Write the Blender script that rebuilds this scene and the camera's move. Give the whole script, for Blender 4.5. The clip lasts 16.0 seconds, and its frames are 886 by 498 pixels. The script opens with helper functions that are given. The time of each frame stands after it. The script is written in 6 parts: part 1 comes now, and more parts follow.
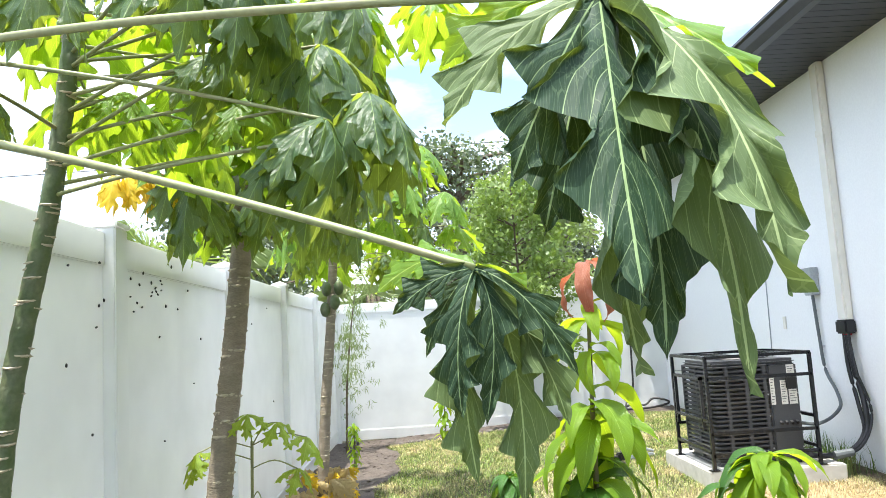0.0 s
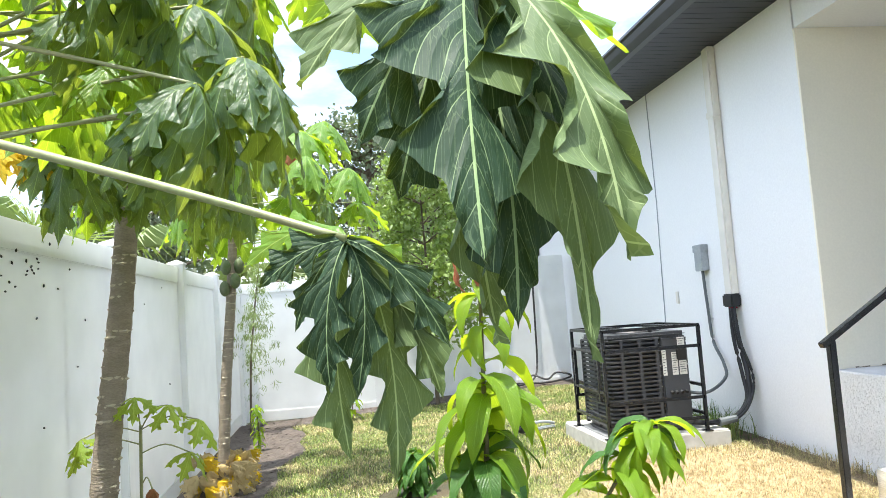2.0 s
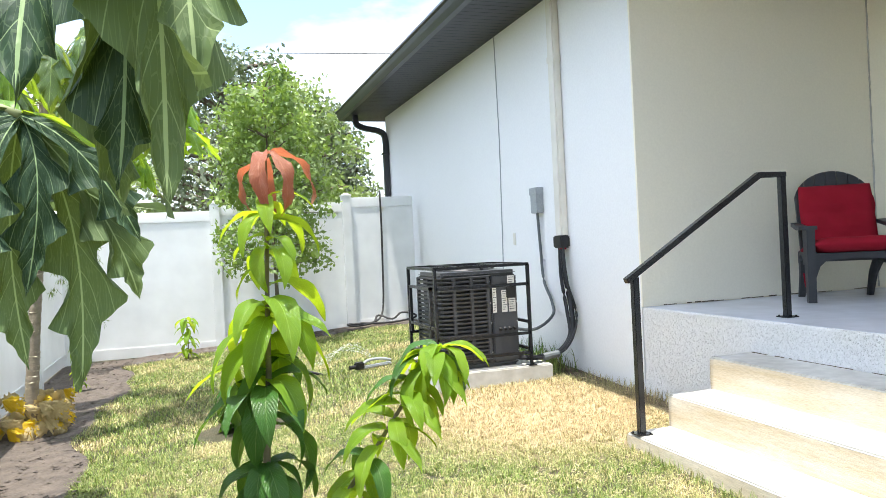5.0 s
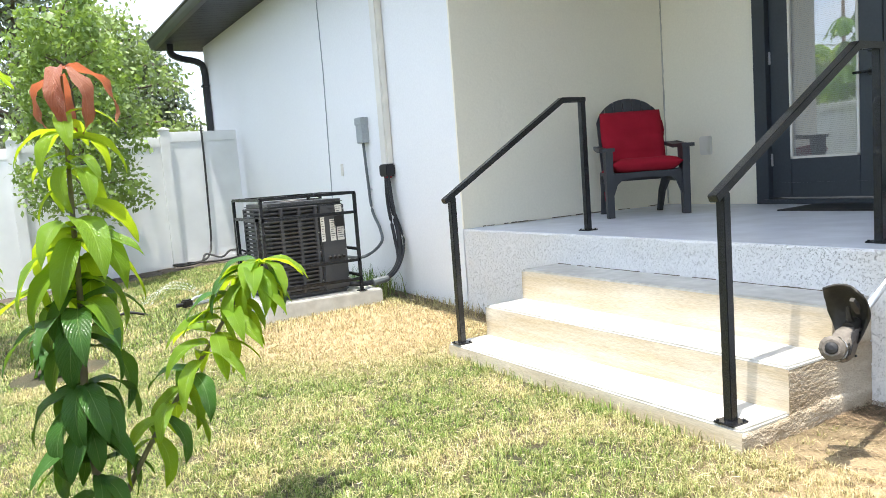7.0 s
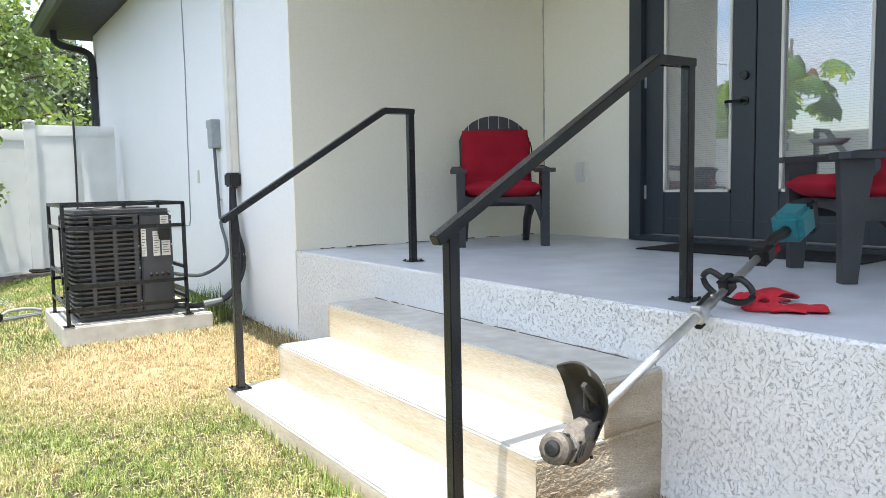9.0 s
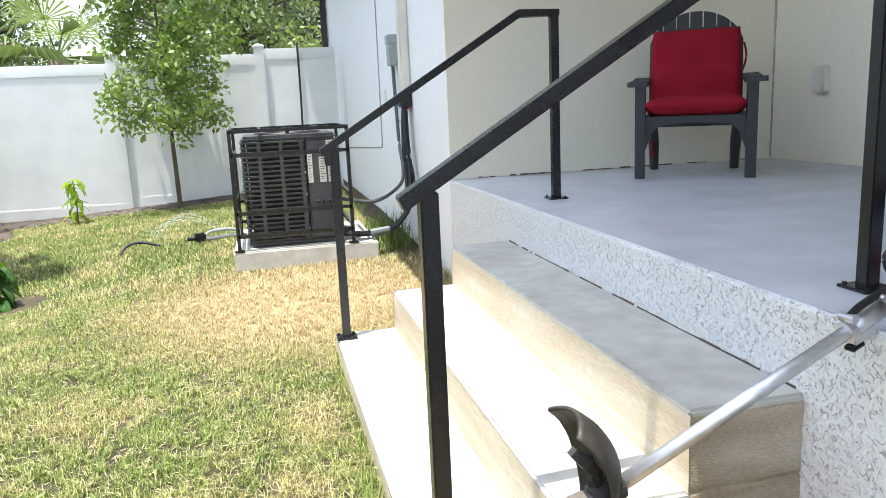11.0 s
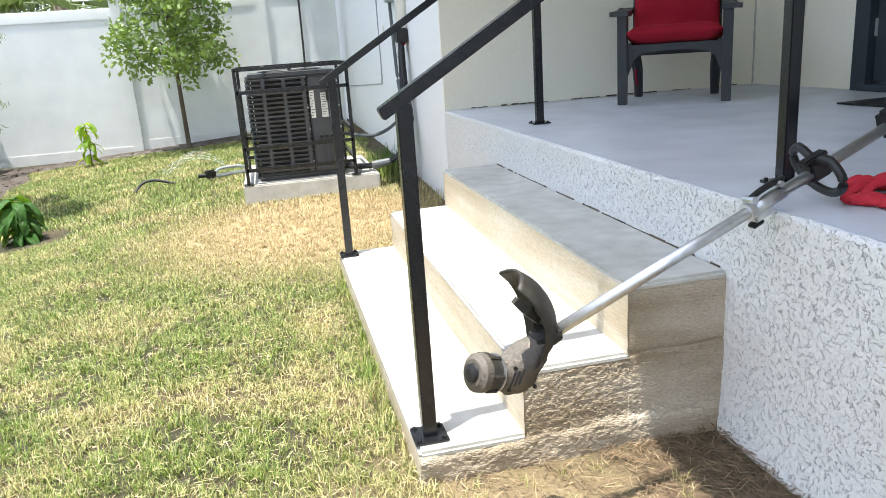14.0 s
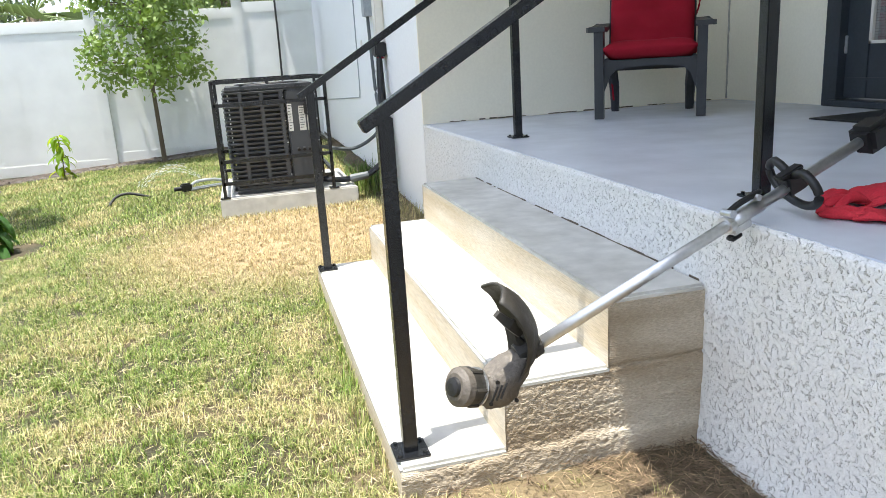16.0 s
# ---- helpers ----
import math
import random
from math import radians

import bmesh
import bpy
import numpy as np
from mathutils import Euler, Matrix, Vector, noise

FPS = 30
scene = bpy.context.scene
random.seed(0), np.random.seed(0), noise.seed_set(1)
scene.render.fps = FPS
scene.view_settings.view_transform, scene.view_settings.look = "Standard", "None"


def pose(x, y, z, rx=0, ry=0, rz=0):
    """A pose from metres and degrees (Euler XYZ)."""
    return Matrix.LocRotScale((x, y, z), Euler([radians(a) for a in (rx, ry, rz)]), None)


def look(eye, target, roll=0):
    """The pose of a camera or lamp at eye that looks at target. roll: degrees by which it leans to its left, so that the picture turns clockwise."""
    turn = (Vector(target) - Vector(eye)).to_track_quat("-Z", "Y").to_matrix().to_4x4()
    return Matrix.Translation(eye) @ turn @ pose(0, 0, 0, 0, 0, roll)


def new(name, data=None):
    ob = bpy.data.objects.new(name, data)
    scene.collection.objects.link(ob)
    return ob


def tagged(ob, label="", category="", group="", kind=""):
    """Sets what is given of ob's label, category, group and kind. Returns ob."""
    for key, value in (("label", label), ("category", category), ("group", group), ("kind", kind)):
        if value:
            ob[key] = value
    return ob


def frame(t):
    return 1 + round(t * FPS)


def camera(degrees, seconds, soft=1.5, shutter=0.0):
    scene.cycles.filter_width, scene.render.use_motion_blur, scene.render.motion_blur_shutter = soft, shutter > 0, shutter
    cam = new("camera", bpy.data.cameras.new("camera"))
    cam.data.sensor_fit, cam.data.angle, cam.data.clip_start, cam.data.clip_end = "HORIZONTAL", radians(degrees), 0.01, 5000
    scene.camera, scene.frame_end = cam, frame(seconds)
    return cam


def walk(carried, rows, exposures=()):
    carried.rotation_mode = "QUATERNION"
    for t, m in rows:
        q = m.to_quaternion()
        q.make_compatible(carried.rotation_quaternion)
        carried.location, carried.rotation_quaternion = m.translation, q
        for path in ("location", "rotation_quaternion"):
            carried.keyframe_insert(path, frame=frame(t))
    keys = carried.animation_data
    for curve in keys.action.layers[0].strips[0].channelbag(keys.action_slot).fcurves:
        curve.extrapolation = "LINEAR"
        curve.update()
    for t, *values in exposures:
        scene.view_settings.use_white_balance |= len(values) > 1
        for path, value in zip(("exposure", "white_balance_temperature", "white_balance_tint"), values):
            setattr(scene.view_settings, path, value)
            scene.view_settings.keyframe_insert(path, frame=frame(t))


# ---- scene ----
cam = camera(61.9, 16.0, 0.75)
METRES, EYE, TILT, LEAN, TURN = 3.077, 1.214, 0.0, 0.0, -2.8
PATH = [
    (0, (0.074, 0.084, 1.28), (0.127, 2.07, 1.51), -3.4),
    (0.5, (0.101, 0.078, 1.284), (0.193, 2.065, 1.494), -3.5),
    (1, (0.122, 0.088, 1.28), (0.271, 2.072, 1.477), -3.8),
    (1.5, (0.13, 0.108, 1.268), (0.344, 2.088, 1.451), -4.0),
    (2, (0.141, 0.113, 1.266), (0.427, 2.086, 1.424), -4.1),
    (2.5, (0.157, 0.121, 1.25), (0.531, 2.081, 1.372), -3.9),
    (3, (0.221, 0.133, 1.257), (0.696, 2.074, 1.33), -3.5),
    (3.5, (0.34, 0.138, 1.24), (0.903, 2.057, 1.273), -2.9),
    (3.7, (0.325, 0.152, 1.242), (0.934, 2.057, 1.252), -2.7),
    (5.8, (0.413, 0.149, 1.125), (1.066, 2.04, 1.094), -2.9),
    (6, (0.403, 0.126, 1.116), (1.116, 1.994, 1.058), -3.5),
    (6.5, (0.373, 0.059, 1.098), (1.273, 1.84, 0.957), -4.3),
    (7, (0.392, 0.008, 1.099), (1.409, 1.719, 0.893), -4.3),
    (7.5, (0.586, -0.071, 1.088), (1.662, 1.598, 0.856), -3.6),
    (8, (0.84, -0.101, 1.085), (1.993, 1.521, 0.885), -2.3),
    (8.2, (0.972, -0.07, 1.081), (2.2, 1.502, 0.931), -1.1),
    (10.3, (2.099, 0.312, 1.099), (2.764, 2.176, 0.814), -1.8),
    (10.5, (2.185, 0.354, 1.092), (2.783, 2.237, 0.78), -2.0),
    (11, (2.339, 0.402, 1.116), (2.791, 2.311, 0.73), -2.6),
    (11.5, (2.329, 0.326, 1.109), (2.702, 2.236, 0.649), -3.5),
    (12, (2.306, 0.176, 1.087), (2.658, 2.075, 0.566), -4.0),
    (12.5, (2.339, 0.086, 1.08), (2.7, 1.974, 0.526), -4.0),
    (13, (2.341, 0.063, 1.081), (2.72, 1.945, 0.521), -4.0),
    (13.5, (2.329, 0.064, 1.087), (2.726, 1.946, 0.536), -3.9),
    (14, (2.336, 0.07, 1.081), (2.748, 1.952, 0.544), -4.0),
    (14.5, (2.339, 0.078, 1.081), (2.77, 1.959, 0.554), -4.1),
    (15, (2.343, 0.08, 1.078), (2.792, 1.958, 0.558), -4.0),
    (15.5, (2.345, 0.079, 1.078), (2.809, 1.955, 0.563), -3.9),
    (16, (2.329, 0.078, 1.08), (2.805, 1.954, 0.574), -3.6),
]
walk(cam, [(t, look(eye, target, roll)) for t, eye, target, roll in PATH], [(0.0, 1.44), (3.5, 1.42), (8.0, 1.34), (11.0, 1.26), (16.0, 1.22)])

# world, sun and exposure
SUN_AIM = Vector((0.16, 0.095, -1.0)).normalized()
world = bpy.data.worlds.new("sky")
scene.world = world
world.use_nodes = True
wn, wl = world.node_tree.nodes, world.node_tree.links
sky = wn.new("ShaderNodeTexSky")
sky.sky_type, sky.sun_disc = "NISHITA", False
sky.sun_elevation, sky.sun_rotation = radians(79.5), math.atan2(-0.16, -0.095)
sky.air_density, sky.dust_density, sky.ozone_density = 1.0, 1.2, 1.0
cloud_co = wn.new("ShaderNodeTexCoord")
cloud_map = wn.new("ShaderNodeMapping")
cloud_map.inputs["Scale"].default_value = (1.6, 1.6, 4.2)
cloud_map.inputs["Location"].default_value = (0.35, 0.2, 0.1)
wl.new(cloud_co.outputs["Generated"], cloud_map.inputs["Vector"])
cloud_noise = wn.new("ShaderNodeTexNoise")
cloud_noise.inputs["Scale"].default_value, cloud_noise.inputs["Detail"].default_value, cloud_noise.inputs["Roughness"].default_value = 1.9, 9.0, 0.55
wl.new(cloud_map.outputs["Vector"], cloud_noise.inputs["Vector"])
cloud_ramp = wn.new("ShaderNodeValToRGB")
cloud_ramp.color_ramp.elements[0].position, cloud_ramp.color_ramp.elements[1].position = 0.41, 0.67
wl.new(cloud_noise.outputs["Fac"], cloud_ramp.inputs["Fac"])
cloud_mix = wn.new("ShaderNodeMixRGB")
cloud_sep = wn.new("ShaderNodeSeparateXYZ")
wl.new(cloud_co.outputs["Generated"], cloud_sep.inputs[0])
cloud_high = wn.new("ShaderNodeMapRange")
cloud_high.interpolation_type = "SMOOTHSTEP"
cloud_high.inputs["From Min"].default_value, cloud_high.inputs["From Max"].default_value = 0.15, 0.95
wl.new(cloud_sep.outputs["Z"], cloud_high.inputs["Value"])
cloud_light = wn.new("ShaderNodeMixRGB")
cloud_light.inputs["Color1"].default_value, cloud_light.inputs["Color2"].default_value = (4.7, 5.0, 5.6, 1), (14.6, 15.5, 17.2, 1)
wl.new(cloud_high.outputs[0], cloud_light.inputs["Fac"])
wl.new(cloud_light.outputs[0], cloud_mix.inputs["Color2"])
wl.new(cloud_ramp.outputs["Color"], cloud_mix.inputs["Fac"])
wl.new(sky.outputs["Color"], cloud_mix.inputs["Color1"])
bg = wn["Background"]
bg.inputs["Strength"].default_value = 0.15
wl.new(cloud_mix.outputs["Color"], bg.inputs["Color"])
sun = new("sun", bpy.data.lights.new("sun", "SUN"))
sun.data.energy, sun.data.angle, sun.data.color = 4.2, radians(0.5), (1.0, 0.955, 0.88)
sun.matrix_basis = look(-20 * SUN_AIM, (0, 0, 0))
scene.view_settings.exposure = 1.25


# materials
def mat(name, base, rough=0.6, metal=0.0, second=None, scale=4.0, amount=0.5, fine=60.0, bump=0.0, bump_scale=80.0, spec=0.5, coords="Object", lo=0.35, hi=0.7, stretch=(1, 1, 1), translucent=0.0, glow=None, depth=0.01):
    m = bpy.data.materials.new(name)
    m.use_nodes = True
    n, l = m.node_tree.nodes, m.node_tree.links
    b = n["Principled BSDF"]
    b.inputs["Roughness"].default_value, b.inputs["Metallic"].default_value = rough, metal
    b.inputs["Specular IOR Level"].default_value = spec
    co = n.new("ShaderNodeTexCoord")
    mp = n.new("ShaderNodeMapping")
    mp.inputs["Scale"].default_value = stretch
    l.new(co.outputs[coords], mp.inputs["Vector"])
    second = second or [c * 0.75 for c in base]
    big = n.new("ShaderNodeTexNoise")
    big.inputs["Scale"].default_value, big.inputs["Detail"].default_value = scale, 5.0
    small = n.new("ShaderNodeTexNoise")
    small.inputs["Scale"].default_value, small.inputs["Detail"].default_value = fine, 3.0
    ramp = n.new("ShaderNodeMapRange")
    ramp.inputs["From Min"].default_value, ramp.inputs["From Max"].default_value, ramp.inputs["To Max"].default_value = lo, hi, amount
    mix = n.new("ShaderNodeMixRGB")
    mix.inputs["Color1"].default_value, mix.inputs["Color2"].default_value = (*base, 1), (*second, 1)
    grain = n.new("ShaderNodeMapRange")
    grain.inputs["From Min"].default_value, grain.inputs["From Max"].default_value = 0.3, 0.7
    grain.inputs["To Min"].default_value, grain.inputs["To Max"].default_value = 1.0 - 0.22 * amount, 1.0 + 0.12 * amount
    mul = n.new("ShaderNodeMixRGB")
    mul.blend_type, mul.inputs["Fac"].default_value = "MULTIPLY", 1.0
    for a, z in ((mp.outputs[0], big.inputs["Vector"]), (mp.outputs[0], small.inputs["Vector"]), (big.outputs["Fac"], ramp.inputs["Value"]),
                 (ramp.outputs[0], mix.inputs["Fac"]), (small.outputs["Fac"], grain.inputs["Value"]), (mix.outputs[0], mul.inputs["Color1"]),
                 (grain.outputs[0], mul.inputs["Color2"]), (mul.outputs[0], b.inputs["Base Color"])):
        l.new(a, z)
    if bump:
        bn = n.new("ShaderNodeTexNoise")
        bn.inputs["Scale"].default_value, bn.inputs["Detail"].default_value = bump_scale, 4.0
        bu = n.new("ShaderNodeBump")
        bu.inputs["Strength"].default_value, bu.inputs["Distance"].default_value = bump, depth
        l.new(mp.outputs[0], bn.inputs["Vector"])
        l.new(bn.outputs["Fac"], bu.inputs["Height"])
        l.new(bu.outputs[0], b.inputs["Normal"])
    if translucent:
        tr = n.new("ShaderNodeBsdfTranslucent")
        tr.inputs["Color"].default_value = (*(glow or base), 1)
        sh = n.new("ShaderNodeMixShader")
        sh.inputs["Fac"].default_value = translucent
        l.new(b.outputs[0], sh.inputs[1])
        l.new(tr.outputs[0], sh.inputs[2])
        l.new(sh.outputs[0], n["Material Output"].inputs["Surface"])
    return m


def stucco(name, base, second, relief, size):
    """Knockdown stucco: flat plates with rough channels between."""
    m = mat(name, base, 0.85, second=second, scale=1.3, amount=0.14, fine=60, lo=0.45, hi=0.75)
    n, l = m.node_tree.nodes, m.node_tree.links
    co = n.new("ShaderNodeTexCoord")
    a = n.new("ShaderNodeTexNoise")
    a.inputs["Scale"].default_value, a.inputs["Detail"].default_value, a.inputs["Distortion"].default_value = size, 3.0, 0.0
    r = n.new("ShaderNodeValToRGB")
    r.color_ramp.elements[0].position, r.color_ramp.elements[1].position = 0.37, 0.43
    g = n.new("ShaderNodeTexNoise")
    g.inputs["Scale"].default_value, g.inputs["Detail"].default_value = size * 6, 3.0
    add = n.new("ShaderNodeMath")
    add.operation, add.inputs[1].default_value = "MULTIPLY_ADD", 0.5
    bu = n.new("ShaderNodeBump")
    bu.inputs["Strength"].default_value, bu.inputs["Distance"].default_value = relief, 0.03
    for x, y in ((co.outputs["Object"], a.inputs["Vector"]), (co.outputs["Object"], g.inputs["Vector"]), (a.outputs["Fac"], r.inputs["Fac"]),
                 (g.outputs["Fac"], add.inputs[0]), (r.outputs["Color"], add.inputs[2]), (add.outputs[0], bu.inputs["Height"]),
                 (bu.outputs[0], n["Principled BSDF"].inputs["Normal"])):
        l.new(x, y)
    return m


def leaf_material(name, face, light, vein, gloss=0.38, pitch=9.0, share=0.35, blotch=None, shine=0.3):
    """A leaf with a pale midrib and slanting side veins laid along its own length (UV: x along, y across)."""
    m = bpy.data.materials.new(name)
    m.use_nodes = True
    n, l = m.node_tree.nodes, m.node_tree.links
    b = n["Principled BSDF"]
    b.inputs["Roughness"].default_value = gloss
    uv = n.new("ShaderNodeUVMap")
    sep = n.new("ShaderNodeSeparateXYZ")
    l.new(uv.outputs[0], sep.inputs[0])

    def calc(op, a, c=None):
        k = n.new("ShaderNodeMath")
        k.operation = op
        for i, q in enumerate((a, c)):
            if q is None:
                continue
            if hasattr(q, "is_output"):
                l.new(q, k.inputs[i])
            else:
                k.inputs[i].default_value = q
        return k.outputs[0]

    across = calc("ABSOLUTE", sep.outputs[1])
    slant = calc("FRACT", calc("SUBTRACT", calc("MULTIPLY", sep.outputs[0], pitch), calc("MULTIPLY", across, pitch * 0.26)))
    side = calc("LESS_THAN", calc("ABSOLUTE", calc("SUBTRACT", slant, 0.5)), 0.022)
    mid = calc("LESS_THAN", across, 0.016)
    cells = n.new("ShaderNodeTexVoronoi")
    cells.feature = "DISTANCE_TO_EDGE"
    cells.inputs["Scale"].default_value = pitch * 2.2
    l.new(uv.outputs[0], cells.inputs["Vector"])
    net = calc("LESS_THAN", cells.outputs["Distance"], 0.035)
    veins = calc("MAXIMUM", calc("MAXIMUM", calc("MULTIPLY", side, 0.6), calc("MULTIPLY", net, 0.14)), calc("MULTIPLY", mid, 0.9))
    b.inputs["Specular IOR Level"].default_value = shine
    noise_a = n.new("ShaderNodeTexNoise")
    noise_a.inputs["Scale"].default_value, noise_a.inputs["Detail"].default_value = 14.0, 4.0
    co = n.new("ShaderNodeTexCoord")
    l.new(co.outputs["Object"], noise_a.inputs["Vector"])
    info = n.new("ShaderNodeObjectInfo")
    vary = calc("ADD", calc("MULTIPLY", noise_a.outputs["Fac"], 0.6), calc("MULTIPLY", info.outputs["Random"], 0.5))
    mix = n.new("ShaderNodeMixRGB")
    mix.inputs["Color1"].default_value, mix.inputs["Color2"].default_value = (*face, 1), (*(blotch or [c * 1.5 for c in face]), 1)
    l.new(vary, mix.inputs["Fac"])
    pale = n.new("ShaderNodeMixRGB")
    pale.inputs["Color2"].default_value = (*vein, 1)
    l.new(veins, pale.inputs["Fac"])
    l.new(mix.outputs[0], pale.inputs["Color1"])
    l.new(pale.outputs[0], b.inputs["Base Color"])
    bump = n.new("ShaderNodeBump")
    bump.inputs["Strength"].default_value, bump.inputs["Distance"].default_value = 0.7, 0.006
    quilt = calc("MULTIPLY", calc("ABSOLUTE", calc("SUBTRACT", slant, 0.5)), 0.6)
    l.new(calc("SUBTRACT", calc("ADD", calc("MULTIPLY", noise_a.outputs["Fac"], 1.2), quilt), veins), bump.inputs["Height"])
    l.new(bump.outputs[0], b.inputs["Normal"])
    tr = n.new("ShaderNodeBsdfTranslucent")
    tint = n.new("ShaderNodeMixRGB")
    tint.inputs["Color1"].default_value, tint.inputs["Color2"].default_value = (*light, 1), (*[min(1, c * 1.5) for c in light], 1)
    l.new(veins, tint.inputs["Fac"])
    l.new(tint.outputs[0], tr.inputs["Color"])
    sh = n.new("ShaderNodeMixShader")
    sh.inputs["Fac"].default_value = share
    l.new(b.outputs[0], sh.inputs[1])
    l.new(tr.outputs[0], sh.inputs[2])
    l.new(sh.outputs[0], n["Material Output"].inputs["Surface"])
    return m


STUCCO = stucco("white_stucco", (0.80, 0.81, 0.81), (0.73, 0.73, 0.71), 0.10, 24)
STUCCO_ROUGH = mat("white_stucco_coarse", (0.755, 0.755, 0.745), 0.85, second=(0.68, 0.65, 0.58), scale=2.2, amount=0.4, fine=90, lo=0.45, hi=0.75)


def crease(m, size, depth, crack_shade):
    """Short winding cracks between stucco plates, cut in by relief, with their shade mixed into the colour."""
    n, l = m.node_tree.nodes, m.node_tree.links
    b = n["Principled BSDF"]
    co = n.new("ShaderNodeTexCoord")

    def noise_at(scale, detail, distortion):
        k = n.new("ShaderNodeTexNoise")
        k.inputs["Scale"].default_value, k.inputs["Detail"].default_value, k.inputs["Distortion"].default_value = scale, detail, distortion
        l.new(co.outputs["Object"], k.inputs["Vector"])
        return k.outputs["Fac"]

    def calc(op, a, c):
        k = n.new("ShaderNodeMath")
        k.operation, k.use_clamp = op, op in ("MULTIPLY", "MULTIPLY_ADD")
        for i, q in enumerate((a, c)):
            if hasattr(q, "is_output"):
                l.new(q, k.inputs[i])
            else:
                k.inputs[i].default_value = q
        return k.outputs[0]

    def ramp(v, a, z):
        k = n.new("ShaderNodeMapRange")
        k.inputs["From Min"].default_value, k.inputs["From Max"].default_value = a, z
        l.new(v, k.inputs["Value"])
        return k.outputs[0]

    line = ramp(calc("ABSOLUTE", calc("SUBTRACT", noise_at(size, 2.5, 0.6), 0.5), 0.0), 0.032, 0.008)
    cut_ = calc("MULTIPLY", line, ramp(noise_at(size * 0.9, 2.0, 0.0), 0.50, 0.56))
    old = b.inputs["Base Color"].links[0].from_socket
    # Base colour darkened along the cracks, standing in for the shade inside them.
    mix = n.new("ShaderNodeMixRGB")
    mix.inputs["Color2"].default_value = (0.36, 0.33, 0.28, 1)
    l.new(calc("MULTIPLY", cut_, crack_shade), mix.inputs["Fac"])
    l.new(old, mix.inputs["Color1"])
    l.new(mix.outputs[0], b.inputs["Base Color"])
    bu = n.new("ShaderNodeBump")
    bu.inputs["Strength"].default_value, bu.inputs["Distance"].default_value = 1.0, depth
    l.new(calc("ADD", calc("SUBTRACT", 1.0, cut_), calc("MULTIPLY", noise_at(size * 3.2, 3.0, 0.0), 0.35)), bu.inputs["Height"])
    l.new(bu.outputs[0], b.inputs["Normal"])


crease(STUCCO_ROUGH, 78.0, 0.006, 0.26)
CREAM = stucco("cream_stucco", (0.84, 0.80, 0.665), (0.76, 0.72, 0.59), 0.06, 7)
CONCRETE = mat("grey_concrete", (0.54, 0.53, 0.49), 0.62, second=(0.36, 0.345, 0.30), scale=5.5, amount=0.6, fine=16, bump=0.12, bump_scale=26, depth=0.006)
CONCRETE_RISER = mat("tan_concrete", (0.62, 0.56, 0.46), 0.85, second=(0.47, 0.37, 0.23), scale=3.4, amount=0.85, fine=60, bump=0.2, bump_scale=90, stretch=(1, 0.45, 4.5), depth=0.006)
CONCRETE_SIDE = mat("rough_concrete", (0.58, 0.51, 0.40), 0.9, second=(0.33, 0.255, 0.165), scale=2.6, amount=0.9, fine=110, bump=0.8, bump_scale=130, stretch=(0.8, 1, 2.6), lo=0.34, hi=0.64, depth=0.010)
FLOOR = mat("grey_floor_paint", (0.60, 0.63, 0.69), 0.40, second=(0.50, 0.51, 0.53), scale=1.1, amount=0.6, fine=5, bump=0.05, bump_scale=30)
METAL = mat("black_powder_coat", (0.010, 0.011, 0.013), 0.22, second=(0.018, 0.02, 0.023), scale=9, amount=0.6, fine=200, bump=0.08, bump_scale=300)
AC_GREY = mat("dark_grey_enamel", (0.05, 0.054, 0.06), 0.35, second=(0.07, 0.07, 0.073), scale=5, amount=0.6, fine=120)
BLACK = mat("black_rubber", (0.008, 0.008, 0.009), 0.5, second=(0.018, 0.018, 0.018), scale=12, amount=0.6)
VINYL = mat("white_vinyl", (0.90, 0.91, 0.90), 0.22, second=(0.85, 0.87, 0.86), scale=0.8, amount=0.4, fine=3, bump=0.02, bump_scale=5, translucent=0.3)
SOFFIT = mat("dark_bronze_soffit", (0.018, 0.019, 0.028), 0.45, second=(0.030, 0.031, 0.042), scale=3, amount=0.5)
GUTTER = mat("dark_bronze_gutter", (0.018, 0.019, 0.023), 0.3, second=(0.05, 0.05, 0.055), scale=2, amount=0.5)
DOOR_PAINT = mat("charcoal_door_paint", (0.032, 0.041, 0.051), 0.4, second=(0.040, 0.048, 0.058), scale=2, amount=0.5)
PVC = mat("off_white_pvc", (0.72, 0.70, 0.63), 0.4, second=(0.66, 0.63, 0.55), scale=2, amount=0.4, fine=6)
GREY_BOX = mat("grey_enamel", (0.34, 0.37, 0.38), 0.5, second=(0.26, 0.28, 0.29), scale=8, amount=0.5)
WHIP = mat("dark_grey_conduit", (0.10, 0.115, 0.12), 0.5, second=(0.07, 0.08, 0.085), scale=9, amount=0.5)
PAPER = mat("white_label", (0.75, 0.74, 0.70), 0.6, second=(0.66, 0.65, 0.60), scale=20, amount=0.4)
INK = mat("label_print", (0.12, 0.12, 0.13), 0.7, scale=20, amount=0.3)
RED = mat("red_cushion_fabric", (0.35, 0.012, 0.028), 0.9, second=(0.26, 0.008, 0.019), scale=9, amount=0.6, fine=260, bump=0.3, bump_scale=220, spec=0.2)
CHAIR_GREY = mat("charcoal_resin", (0.026, 0.028, 0.032), 0.5, second=(0.042, 0.044, 0.048), scale=7, amount=0.6, fine=150, bump=0.15, bump_scale=160)
GLOVE = mat("red_glove_fabric", (0.55, 0.035, 0.05), 0.85, second=(0.45, 0.02, 0.035), scale=14, amount=0.7, fine=220, bump=0.3, bump_scale=200, spec=0.2)
